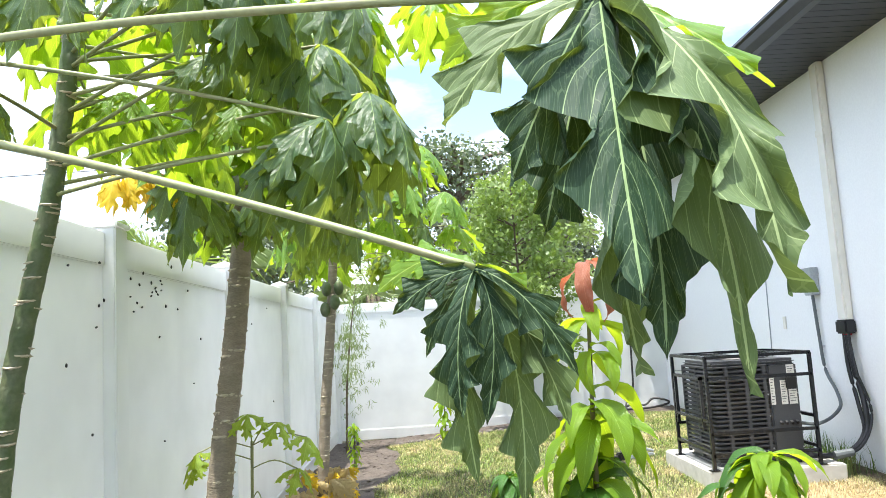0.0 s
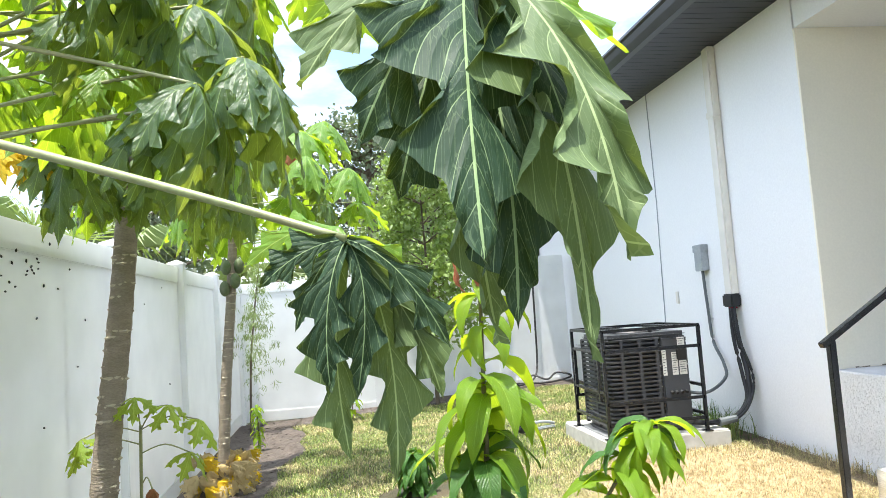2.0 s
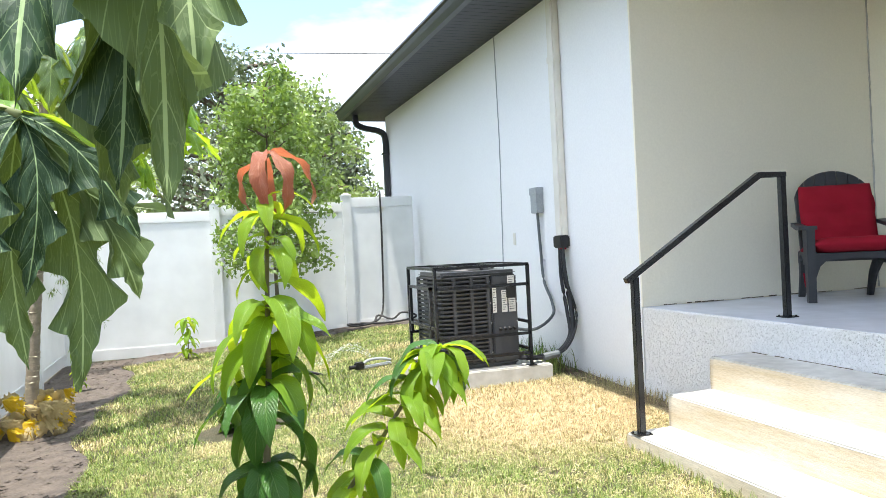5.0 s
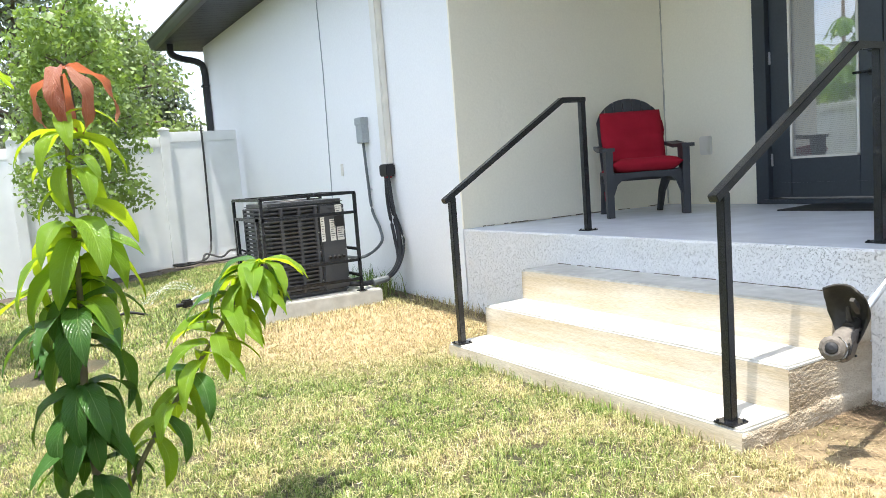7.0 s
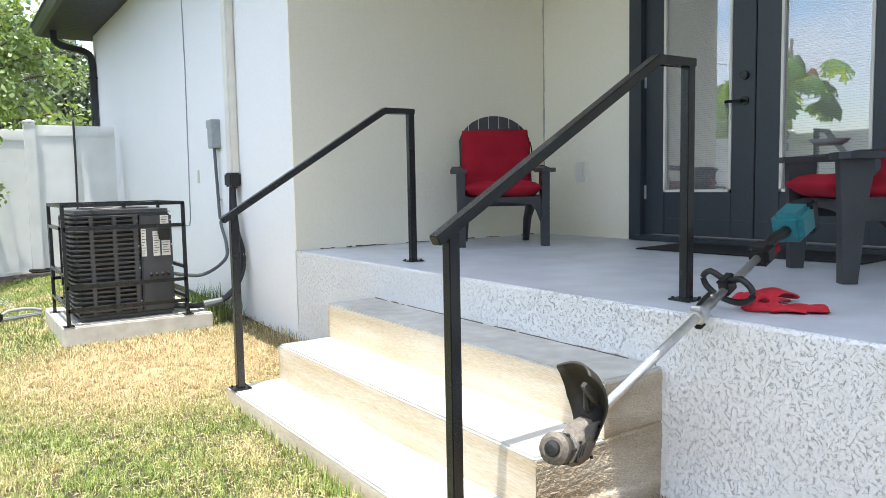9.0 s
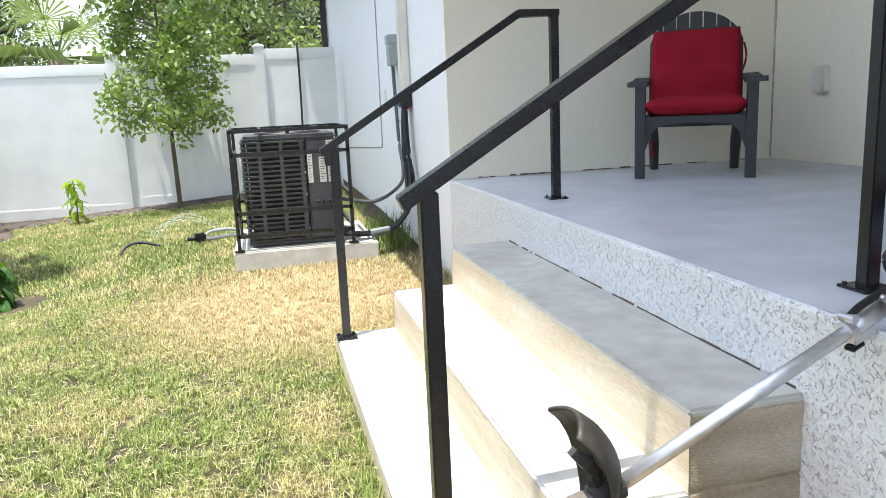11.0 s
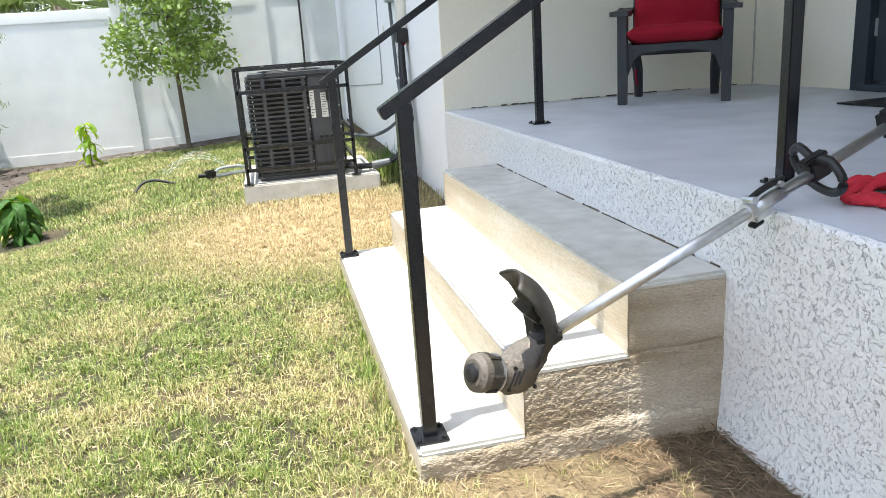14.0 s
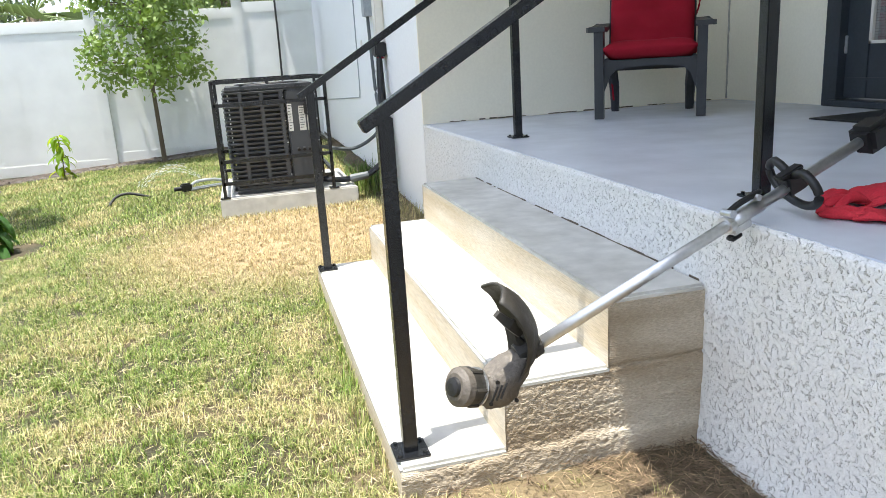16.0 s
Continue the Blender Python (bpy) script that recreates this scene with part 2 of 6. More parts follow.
STEEL = mat("brushed_aluminium", (0.62, 0.63, 0.64), 0.35, metal=0.85, second=(0.5, 0.5, 0.5), scale=20, amount=0.5)
GEAR = mat("dusty_grey_alloy", (0.17, 0.15, 0.125), 0.6, metal=0.2, second=(0.10, 0.085, 0.07), scale=14, amount=0.8, fine=120, bump=0.4, bump_scale=90)
GUARD = mat("dusty_black_plastic", (0.022, 0.020, 0.017), 0.55, second=(0.055, 0.048, 0.036), scale=12, amount=0.7, bump=0.2, bump_scale=60)
TEAL = mat("teal_plastic", (0.02, 0.16, 0.19), 0.4, second=(0.03, 0.20, 0.23), scale=9, amount=0.5)
TRUNK_GREEN = mat("green_papaya_bark", (0.075, 0.115, 0.04), 0.6, second=(0.17, 0.18, 0.11), scale=18, amount=0.7, fine=90, bump=0.5, bump_scale=50)
TRUNK_GREY = mat("grey_papaya_bark", (0.30, 0.25, 0.19), 0.85, second=(0.20, 0.17, 0.12), scale=9, amount=0.8, fine=90, bump=0.7, bump_scale=40, stretch=(1, 1, 3))
SCAR = mat("pale_leaf_scar", (0.50, 0.44, 0.33), 0.8, second=(0.34, 0.28, 0.2), scale=40, amount=0.6)
PETIOLE = mat("pale_green_petiole", (0.24, 0.275, 0.11), 0.45, second=(0.29, 0.26, 0.13), scale=6, amount=0.7, fine=60)
BARK = mat("brown_bark", (0.10, 0.075, 0.05), 0.9, second=(0.17, 0.14, 0.1), scale=16, amount=0.7, bump=0.8, bump_scale=50, stretch=(1, 1, 0.3))
STEM = mat("young_mango_stem", (0.12, 0.10, 0.05), 0.7, second=(0.16, 0.16, 0.07), scale=20, amount=0.7)
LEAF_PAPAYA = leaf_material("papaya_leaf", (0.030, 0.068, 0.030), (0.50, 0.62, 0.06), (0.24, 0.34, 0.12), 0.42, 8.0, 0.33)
# The same leaf in a dark tone, painted for lobes in shade.
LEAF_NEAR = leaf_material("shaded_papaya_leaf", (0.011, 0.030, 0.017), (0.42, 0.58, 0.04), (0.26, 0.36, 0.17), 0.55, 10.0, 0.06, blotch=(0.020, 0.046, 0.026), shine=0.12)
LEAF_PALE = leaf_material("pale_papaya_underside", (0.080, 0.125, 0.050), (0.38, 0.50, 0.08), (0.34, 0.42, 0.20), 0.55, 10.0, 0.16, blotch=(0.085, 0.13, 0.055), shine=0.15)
LEAF_MANGO = leaf_material("mango_leaf", (0.10, 0.22, 0.022), (0.50, 0.66, 0.02), (0.36, 0.46, 0.10), 0.25, 16.0, 0.42, blotch=(0.20, 0.34, 0.03))
LEAF_MANGO_OLD = leaf_material("mango_leaf_dark", (0.035, 0.10, 0.02), (0.18, 0.34, 0.02), (0.22, 0.32, 0.10), 0.25, 16.0, 0.25)
LEAF_RED = leaf_material("young_red_leaf", (0.30, 0.07, 0.04), (0.58, 0.16, 0.07), (0.46, 0.26, 0.17), 0.4, 14.0, 0.35, blotch=(0.44, 0.25, 0.16))
LEAF_YELLOW = leaf_material("yellow_leaf", (0.62, 0.44, 0.03), (0.8, 0.55, 0.03), (0.6, 0.5, 0.15), 0.5, 9.0, 0.35)
# Bright tone for fresh leaves and for lobes painted as sunlit or backlit.
LEAF_FRESH_SUNLIT = leaf_material("fresh_sunlit_papaya_leaf", (0.075, 0.17, 0.03), (0.50, 0.68, 0.03), (0.38, 0.5, 0.15), 0.4, 9.0, 0.45)
LEAF_STAR = leaf_material("seedling_leaf", (0.17, 0.27, 0.04), (0.60, 0.72, 0.05), (0.45, 0.55, 0.2), 0.4, 9.0, 0.45)
LEAF_STRAW = leaf_material("withered_straw_leaf", (0.46, 0.36, 0.18), (0.5, 0.4, 0.15), (0.5, 0.42, 0.25), 0.7, 9.0, 0.25)
LEAF_DRY = leaf_material("dry_brown_leaf", (0.25, 0.10, 0.04), (0.35, 0.14, 0.04), (0.3, 0.16, 0.08), 0.8, 9.0, 0.2)
FOLIAGE = mat("tree_foliage", (0.24, 0.33, 0.08), 0.5, second=(0.06, 0.12, 0.03), scale=1.5, amount=0.9, translucent=0.3, glow=(0.25, 0.38, 0.05))
FOLIAGE_FAR = mat("far_tree_foliage", (0.20, 0.23, 0.15), 0.55, second=(0.055, 0.09, 0.045), scale=0.35, amount=0.9, translucent=0.22, glow=(0.14, 0.22, 0.05))
FOLIAGE_LIGHT = mat("light_tree_foliage", (0.24, 0.30, 0.12), 0.45, second=(0.11, 0.17, 0.055), scale=0.6, amount=0.9, translucent=0.3, glow=(0.3, 0.42, 0.08))
WIRE = mat("cable_black", (0.03, 0.03, 0.03), 0.6)
MULCH = mat("dark_mulch", (0.10, 0.08, 0.065), 0.95, second=(0.05, 0.04, 0.033), scale=9, amount=0.8, fine=70, bump=1.0, bump_scale=40)
ROOF = mat("dark_shingle", (0.06, 0.058, 0.06), 0.9, second=(0.09, 0.085, 0.08), scale=6, amount=0.7, bump=0.5, bump_scale=30)
DARK_ROOM = mat("dim_interior", (0.30, 0.31, 0.32), 0.8, amount=0.3)
BLIND = mat("white_blind", (0.62, 0.66, 0.70), 0.5, amount=0.2)
GLASS = bpy.data.materials.new("door_glass")
GLASS.use_nodes = True
gb = GLASS.node_tree.nodes["Principled BSDF"]
gb.inputs["Base Color"].default_value = (1.0, 1.0, 1.0, 1)
gb.inputs["Roughness"].default_value, gb.inputs["Transmission Weight"].default_value, gb.inputs["IOR"].default_value = 0.01, 1.0, 2.5


# building helpers
def part(name, bm, material, parent=None, label="", smooth=False):
    me = bpy.data.meshes.new(name)
    bmesh.ops.recalc_face_normals(bm, faces=bm.faces[:])
    bm.to_mesh(me)
    bm.free()
    me.materials.append(material)
    if smooth:
        me.polygons.foreach_set("use_smooth", [True] * len(me.polygons))
    ob = new(name, me)
    if parent is not None:
        ob.parent = parent
    if label:
        ob["label"] = label
    return ob


def thing(name, m, label, category, group="", kind=""):
    ob = new(name)
    ob.empty_display_size = 0.1
    ob.matrix_basis = m
    return tagged(ob, label, category, group, kind)


def structure(name, bm, material, label, smooth=False, category="structure"):
    return tagged(part(name, bm, material, None, "", smooth), label, category, "", "structure")


def add_box(bm, a, b, bevel=0.0, m=None):
    x0, y0, z0 = a
    x1, y1, z1 = b
    vs = [bm.verts.new(v) for v in ((x0, y0, z0), (x1, y0, z0), (x1, y1, z0), (x0, y1, z0), (x0, y0, z1), (x1, y0, z1), (x1, y1, z1), (x0, y1, z1))]
    fs = [bm.faces.new([vs[i] for i in f]) for f in ((0, 3, 2, 1), (4, 5, 6, 7), (0, 1, 5, 4), (1, 2, 6, 5), (2, 3, 7, 6), (3, 0, 4, 7))]
    made = vs
    if bevel:
        es = list({e for f in fs for e in f.edges})
        made = list({v for f in bmesh.ops.bevel(bm, geom=es, offset=bevel, segments=2, affect="EDGES")["faces"] for v in f.verts} | {v for v in vs if v.is_valid})
    if m is not None:
        bmesh.ops.transform(bm, matrix=m, verts=made)
    return bm


def box(a, b, bevel=0.0, m=None):
    return add_box(bmesh.new(), a, b, bevel, m)


def add_tube(bm, pts, radii, sides=8, square=False):
    """A tube along a line of points, with a radius at each."""
    pts = [Vector(p) for p in pts]
    if not hasattr(radii, "__len__"):
        radii = [radii] * len(pts)
    rings = []
    up = Vector((0, 0, 1))
    for i, p in enumerate(pts):
        d = (pts[min(i + 1, len(pts) - 1)] - pts[max(i - 1, 0)]).normalized()
        ref = up if abs(d.z) < 0.95 else Vector((0, 1, 0))
        s = d.cross(ref).normalized()
        u = s.cross(d)
        ring = []
        for k in range(4 if square else sides):
            a = math.tau * (k + (0.5 if square else 0)) / (4 if square else sides)
            r = radii[i] * (math.sqrt(2) if square else 1)
            ring.append(bm.verts.new(p + r * (math.cos(a) * s + math.sin(a) * u)))
        rings.append(ring)
    n = len(rings[0])
    for a, b in zip(rings, rings[1:]):
        for k in range(n):
            bm.faces.new((a[k], a[(k + 1) % n], b[(k + 1) % n], b[k]))
    bm.faces.new(rings[0][::-1])
    bm.faces.new(rings[-1])
    return bm


def tube(pts, radii, sides=8, square=False):
    return add_tube(bmesh.new(), pts, radii, sides, square)


def curve_points(keys, steps=8):
    """A smooth line through the keys."""
    keys = [Vector(k) for k in keys]
    out = []
    for i in range(len(keys) - 1):
        p0, p1, p2, p3 = keys[max(i - 1, 0)], keys[i], keys[i + 1], keys[min(i + 2, len(keys) - 1)]
        for k in range(steps):
            t = k / steps
            out.append(0.5 * (2 * p1 + (p2 - p0) * t + (2 * p0 - 5 * p1 + 4 * p2 - p3) * t * t + (3 * p1 - p0 - 3 * p2 + p3) * t ** 3))
    return out + [keys[-1]]


def field(a, b, seed):
    """Smooth random values from 0 to 1 over a plane, one for each unit cell."""
    lattice = np.random.default_rng(seed).random((128, 128))
    a, b = np.asarray(a, float) + 640.0, np.asarray(b, float) + 640.0
    i, j = np.floor(a).astype(int), np.floor(b).astype(int)
    u, v = a - i, b - j
    u, v = u * u * (3 - 2 * u), v * v * (3 - 2 * v)
    i0, i1, j0, j1 = i % 128, (i + 1) % 128, j % 128, (j + 1) % 128
    return (lattice[i0, j0] * (1 - u) + lattice[i1, j0] * u) * (1 - v) + (lattice[i0, j1] * (1 - u) + lattice[i1, j1] * u) * v


def sheet_mesh(name, points, material):
    """A mesh from a grid of points (rows, columns, 3)."""
    r, c = points.shape[:2]
    k = np.arange(r * c).reshape(r, c)
    quads = np.stack([k[:-1, :-1], k[:-1, 1:], k[1:, 1:], k[1:, :-1]], -1).reshape(-1, 4)
    me = bpy.data.meshes.new(name)
    me.from_pydata(points.reshape(-1, 3).tolist(), [], quads.tolist())
    me.materials.append(material)
    me.polygons.foreach_set("use_smooth", [True] * len(me.polygons))
    return me


def ground_z(x, y):
    rise = 0.065 * (x - 1.2)
    far = min(max((y - 3.5) / 5.0, 0), 1)
    return max(rise, -0.13) if rise < 0 else min(rise, 0.10) * far * far * (3 - 2 * far)


# ground
def ramp_values(lo, hi, fine_lo, fine_hi, step):
    inner = list(np.arange(fine_lo, fine_hi + 1e-6, step))
    out, d, v = [], step, fine_lo
    while v > lo:
        d *= 1.5
        v -= d
        out.append(v)
    low = out[::-1]
    out, d, v = [], step, fine_hi
    while v < hi:
        d *= 1.5
        v += d
        out.append(v)
    return low + inner + out


def build_ground():
    xs, ys = ramp_values(-600, 600, -3, 4, 0.2), ramp_values(-600, 600, -3, 12, 0.2)
    bm = bmesh.new()
    grid = [[bm.verts.new((x, y, ground_z(x, y) + (0.008 * noise.noise((x * 3, y * 3, 0)) if -3 < x < 4 else 0))) for x in xs] for y in ys]
    for j in range(len(ys) - 1):
        for i in range(len(xs) - 1):
            bm.faces.new((grid[j][i], grid[j][i + 1], grid[j + 1][i + 1], grid[j + 1][i]))
    return bm


def lawn_material(name, straw, green, relief):
    """Lawn that turns from green to straw in patches, with a parched stretch by the concrete pad."""
    m = bpy.data.materials.new(name)
    m.use_nodes = True
    n, l = m.node_tree.nodes, m.node_tree.links
    geo = n.new("ShaderNodeNewGeometry")
    near = n.new("ShaderNodeVectorMath")
    near.operation = "DISTANCE"
    near.inputs[1].default_value = (2.6, 4.75, 0.0)
    l.new(geo.outputs["Position"], near.inputs[0])
    dry = n.new("ShaderNodeMapRange")
    dry.inputs["From Min"].default_value, dry.inputs["From Max"].default_value = 1.35, 0.55
    dry.inputs["To Max"].default_value = 0.7
    bare = n.new("ShaderNodeVectorMath")
    bare.operation = "DISTANCE"
    bare.inputs[1].default_value = (2.70, 1.20, 0.0)
    l.new(geo.outputs["Position"], bare.inputs[0])
    wider = n.new("ShaderNodeMath")
    wider.operation, wider.inputs[1].default_value = "ADD", 0.50
    l.new(bare.outputs["Value"], wider.inputs[0])
    nearest = n.new("ShaderNodeMath")
    nearest.operation = "MINIMUM"
    l.new(near.outputs["Value"], nearest.inputs[0])
    l.new(wider.outputs[0], nearest.inputs[1])
    l.new(nearest.outputs[0], dry.inputs["Value"])
    a = n.new("ShaderNodeTexNoise")
    a.inputs["Scale"].default_value, a.inputs["Detail"].default_value = 2.3, 5.0
    l.new(geo.outputs["Position"], a.inputs["Vector"])
    patch = n.new("ShaderNodeMapRange")
    patch.inputs["From Min"].default_value, patch.inputs["From Max"].default_value = 0.45, 0.67
    patch.inputs["To Min"].default_value, patch.inputs["To Max"].default_value = 0.06, 0.66
    l.new(a.outputs["Fac"], patch.inputs["Value"])
    top = n.new("ShaderNodeMath")
    top.operation = "MAXIMUM"
    l.new(dry.outputs[0], top.inputs[0])
    l.new(patch.outputs[0], top.inputs[1])
    vary = n.new("ShaderNodeMath")
    vary.operation, vary.use_clamp = "ADD", True
    one = n.new("ShaderNodeMapRange")
    one.inputs["To Min"].default_value, one.inputs["To Max"].default_value = -0.5, 0.5
    l.new(geo.outputs["Random Per Island"], one.inputs["Value"])
    l.new(top.outputs[0], vary.inputs[0])
    l.new(one.outputs[0], vary.inputs[1])
    mix = n.new("ShaderNodeMixRGB")
    mix.inputs["Color1"].default_value, mix.inputs["Color2"].default_value = (*green, 1), (*straw, 1)
    l.new(vary.outputs[0] if not relief else top.outputs[0], mix.inputs["Fac"])
    parched = n.new("ShaderNodeMixRGB")
    parched.inputs["Color2"].default_value = (0.52, 0.39, 0.22, 1)
    l.new(dry.outputs[0], parched.inputs["Fac"])
    l.new(mix.outputs[0], parched.inputs["Color1"])
    grain = n.new("ShaderNodeTexNoise")
    grain.inputs["Scale"].default_value, grain.inputs["Detail"].default_value = 70.0, 4.0
    l.new(geo.outputs["Position"], grain.inputs["Vector"])
    dark = n.new("ShaderNodeMapRange")
    dark.inputs["To Min"].default_value, dark.inputs["To Max"].default_value = (0.55, 1.3) if relief else (0.42, 1.32)
    shade = n.new("ShaderNodeMath")
    shade.operation = "FRACT"
    many = n.new("ShaderNodeMath")
    many.operation, many.inputs[1].default_value = "MULTIPLY", 37.0
    l.new(geo.outputs["Random Per Island"], many.inputs[0])
    l.new(many.outputs[0], shade.inputs[0])
    l.new(grain.outputs["Fac"] if relief else shade.outputs[0], dark.inputs["Value"])
    mul = n.new("ShaderNodeMixRGB")
    mul.blend_type, mul.inputs["Fac"].default_value = "MULTIPLY", 1.0
    l.new(parched.outputs[0], mul.inputs["Color1"])
    l.new(dark.outputs[0], mul.inputs["Color2"])
    b = n["Principled BSDF"]
    b.inputs["Roughness"].default_value = 0.9 if relief else 0.5
    l.new(mul.outputs[0], b.inputs["Base Color"])
    if relief:
        bu = n.new("ShaderNodeBump")
        bu.inputs["Strength"].default_value, bu.inputs["Distance"].default_value = 1.0, 0.02
        l.new(grain.outputs["Fac"], bu.inputs["Height"])
        l.new(bu.outputs[0], b.inputs["Normal"])
    else:
        tr = n.new("ShaderNodeBsdfTranslucent")
        l.new(mul.outputs[0], tr.inputs["Color"])
        sh = n.new("ShaderNodeMixShader")
        sh.inputs["Fac"].default_value = 0.18
        l.new(b.outputs[0], sh.inputs[1])
        l.new(tr.outputs[0], sh.inputs[2])
        l.new(sh.outputs[0], n["Material Output"].inputs["Surface"])
    return m


def ground_material():
    return lawn_material("lawn_soil", (0.15, 0.105, 0.055), (0.040, 0.040, 0.018), True)


GROUND = structure("ground", build_ground(), ground_material(), "sunlit lawn of green and straw-coloured patches", True, "ground")

# house
HX, PY, NY = 3.455, 4.82, 12.1
SOF = 3.34
structure("wall_west", box((HX, PY + 0.02, -0.2), (HX + 0.2, NY, SOF)), STUCCO, "white textured stucco house wall in the eave's shade")
structure("wall_porch_side", box((HX, PY, 0.652), (5.72, PY + 0.0195, 3.069)), CREAM, "cream stucco side wall of the porch")
structure("wall_north", box((HX + 0.2, NY - 0.2, -0.2), (12.0, NY, SOF)), STUCCO, "white stucco end wall of the house")
DY0, DY1, DZ = 1.90, 3.84, 2.78
bm = box((5.72, DY1, 0.3), (5.92, PY + 0.2, 3.2))
add_box(bm, (5.72, -3.0, 0.3), (5.92, DY0, 3.2))
add_box(bm, (5.72, DY0, DZ), (5.92, DY1, 3.2))
structure("wall_porch_back", bm, CREAM, "cream stucco wall round the porch door")
structure("wall_porch_core", box((HX + 0.2, PY + 0.02, 0.3), (5.72, PY + 0.2, 3.2)), CREAM, "stucco wall between the porch and the house")
structure("wall_porch_south", box((HX, -3.2, -0.2), (5.92, -3.0, SOF)), STUCCO, "white stucco wall closing the porch")
structure("porch_beam", box((HX, -3.0, 3.07), (HX + 0.2, PY, SOF)), STUCCO, "white stucco beam over the porch opening")
structure("porch_ceiling", box((HX + 0.2, -3.0, 3.07), (5.72, PY, 3.2)), STUCCO, "white flat porch ceiling")
def porch_face():
    """Troweled coarse stucco: low plates parted by short winding creases, with small pits and a worn rounded top."""
    y, z = np.meshgrid(np.arange(-0.4, PY, 0.005), np.concatenate([np.arange(-0.12, 0.63, 0.005), np.linspace(0.632, 0.651, 6)]))
    worm = np.abs(field(y * 24, z * 30, 3) + 0.45 * field(y * 60, z * 60, 4) - 0.72)
    groove = np.exp(-(worm / 0.055) ** 2) * np.clip(field(y * 11, z * 11, 5) * 3 - 0.9, 0, 1)
    pits = np.clip(field(y * 95, z * 95, 6) - 0.62, 0, 1) * 0.003
    swell = 0.005 * field(y * 5, z * 5, 7) + 0.0012 * field(y * 42, z * 42, 8)
    out = swell - 0.002 * groove - pits + 0.02 * np.clip(1 - z / 0.22, 0, 1) ** 2
    out -= 0.010 * np.clip((z - 0.638) / 0.013, 0, 1) ** 2 * (0.6 + 0.8 * field(y * 30, z * 3, 9))
    return sheet_mesh("porch_base", np.stack([HX - 0.002 - out, y, z], -1), STUCCO_ROUGH)


tagged(new("porch_base", porch_face()), "white coarse stucco face of the raised porch", "structure", "", "structure")
structure("porch_core", box((HX + 0.012, -3.0, -0.2), (HX + 0.35, PY, 0.64)), STUCCO, "plain white core behind the porch stucco")
structure("porch_floor", box((HX + 0.35, -3.0, 0.4), (5.72, PY, 0.65)), FLOOR, "light grey painted concrete porch floor")
structure("porch_floor_edge", box((HX + 0.006, -3.0, 0.6405), (HX + 0.35, PY, 0.652), 0.004), FLOOR, "light grey painted edge of the porch floor")
bm = bmesh.new()
y = -3.2
while y < NY + 0.3:
    add_box(bm, (2.80, y, SOF), (HX + 0.1, y + 0.094, SOF + 0.02))
    y += 0.1
add_box(bm, (2.80, -3.2, SOF + 0.02), (HX + 0.3, NY + 0.3, SOF + 0.03))
structure("soffit_ceiling", bm, SOFFIT, "dark ribbed metal soffit under the eave")
gut = bmesh.new()
prof = [(2.80, SOF - 0.01), (2.74, SOF - 0.01), (2.715, SOF + 0.05), (2.70, SOF + 0.10), (2.68, SOF + 0.115), (2.68, SOF + 0.135), (2.80, SOF + 0.135)]
ra = [gut.verts.new((x, -3.2, z)) for x, z in prof]
rb = [gut.verts.new((x, NY + 0.3, z)) for x, z in prof]
for i in range(len(prof)):
    j = (i + 1) % len(prof)
    gut.faces.new((ra[i], ra[j], rb[j], rb[i]))
gut.faces.new(ra)
gut.faces.new(rb)
structure("gutter", gut, GUTTER, "dark bronze roof gutter along the eave")
bm = bmesh.new()
v = [bm.verts.new(p) for p in ((2.70, -3.2, SOF + 0.14), (2.70, NY + 0.3, SOF + 0.14), (8.0, NY + 0.3, 4.9), (8.0, -3.2, 4.9), (2.70, -3.2, SOF + 0.12), (2.70, NY + 0.3, SOF + 0.12), (8.0, NY + 0.3, 4.8), (8.0, -3.2, 4.8))]
for f in ((0, 1, 2, 3), (4, 5, 6, 7), (0, 1, 5, 4), (1, 2, 6, 5), (2, 3, 7, 6), (3, 0, 4, 7)):
    bm.faces.new([v[i] for i in f])
structure("roof", bm, ROOF, "dark shingle roof slope over the eave")
structure("wall_inside", box((9.0, -3.0, 0.0), (9.2, 12.0, 3.2)), DARK_ROOM, "plain wall of the room behind the door")

# worn joints of the porch
def porch_joints():
    rng = random.Random(83)
    bm = bmesh.new()
    x = HX + 0.10
    while x < 5.66:
        w = rng.uniform(0.02, 0.12)
        if rng.random() < 0.6:
            add_box(bm, (x, PY - 0.003 - 0.004 * rng.random(), 0.6525), (x + w, PY - 0.0005, 0.656 + 0.006 * rng.random()), 0.001)
        x += w * 1.1
    structure("trim_floor_joint", bm, BARK, "dark crumbled joint where the porch wall meets the floor")
    pts = [(5.716 - 0.003 * rng.random(), PY - 0.004 - 0.003 * rng.random(), 0.66 + 2.4 * k / 70) for k in range(71)]
    structure("trim_corner_bead", tube(pts, [0.0045 + 0.004 * rng.random() for _ in pts], 6), CONCRETE, "rough plaster bead down the porch corner", True)


porch_joints()

# steps
SY0, SY1 = 1.705, 3.73
steps = thing("porch_steps", pose(0, 0, 0), "three pale poured concrete steps stained tan on the risers", "steps", kind="structure")
TREADS = ((2.597, 0.09), (2.877, 0.27), (3.167, 0.457))


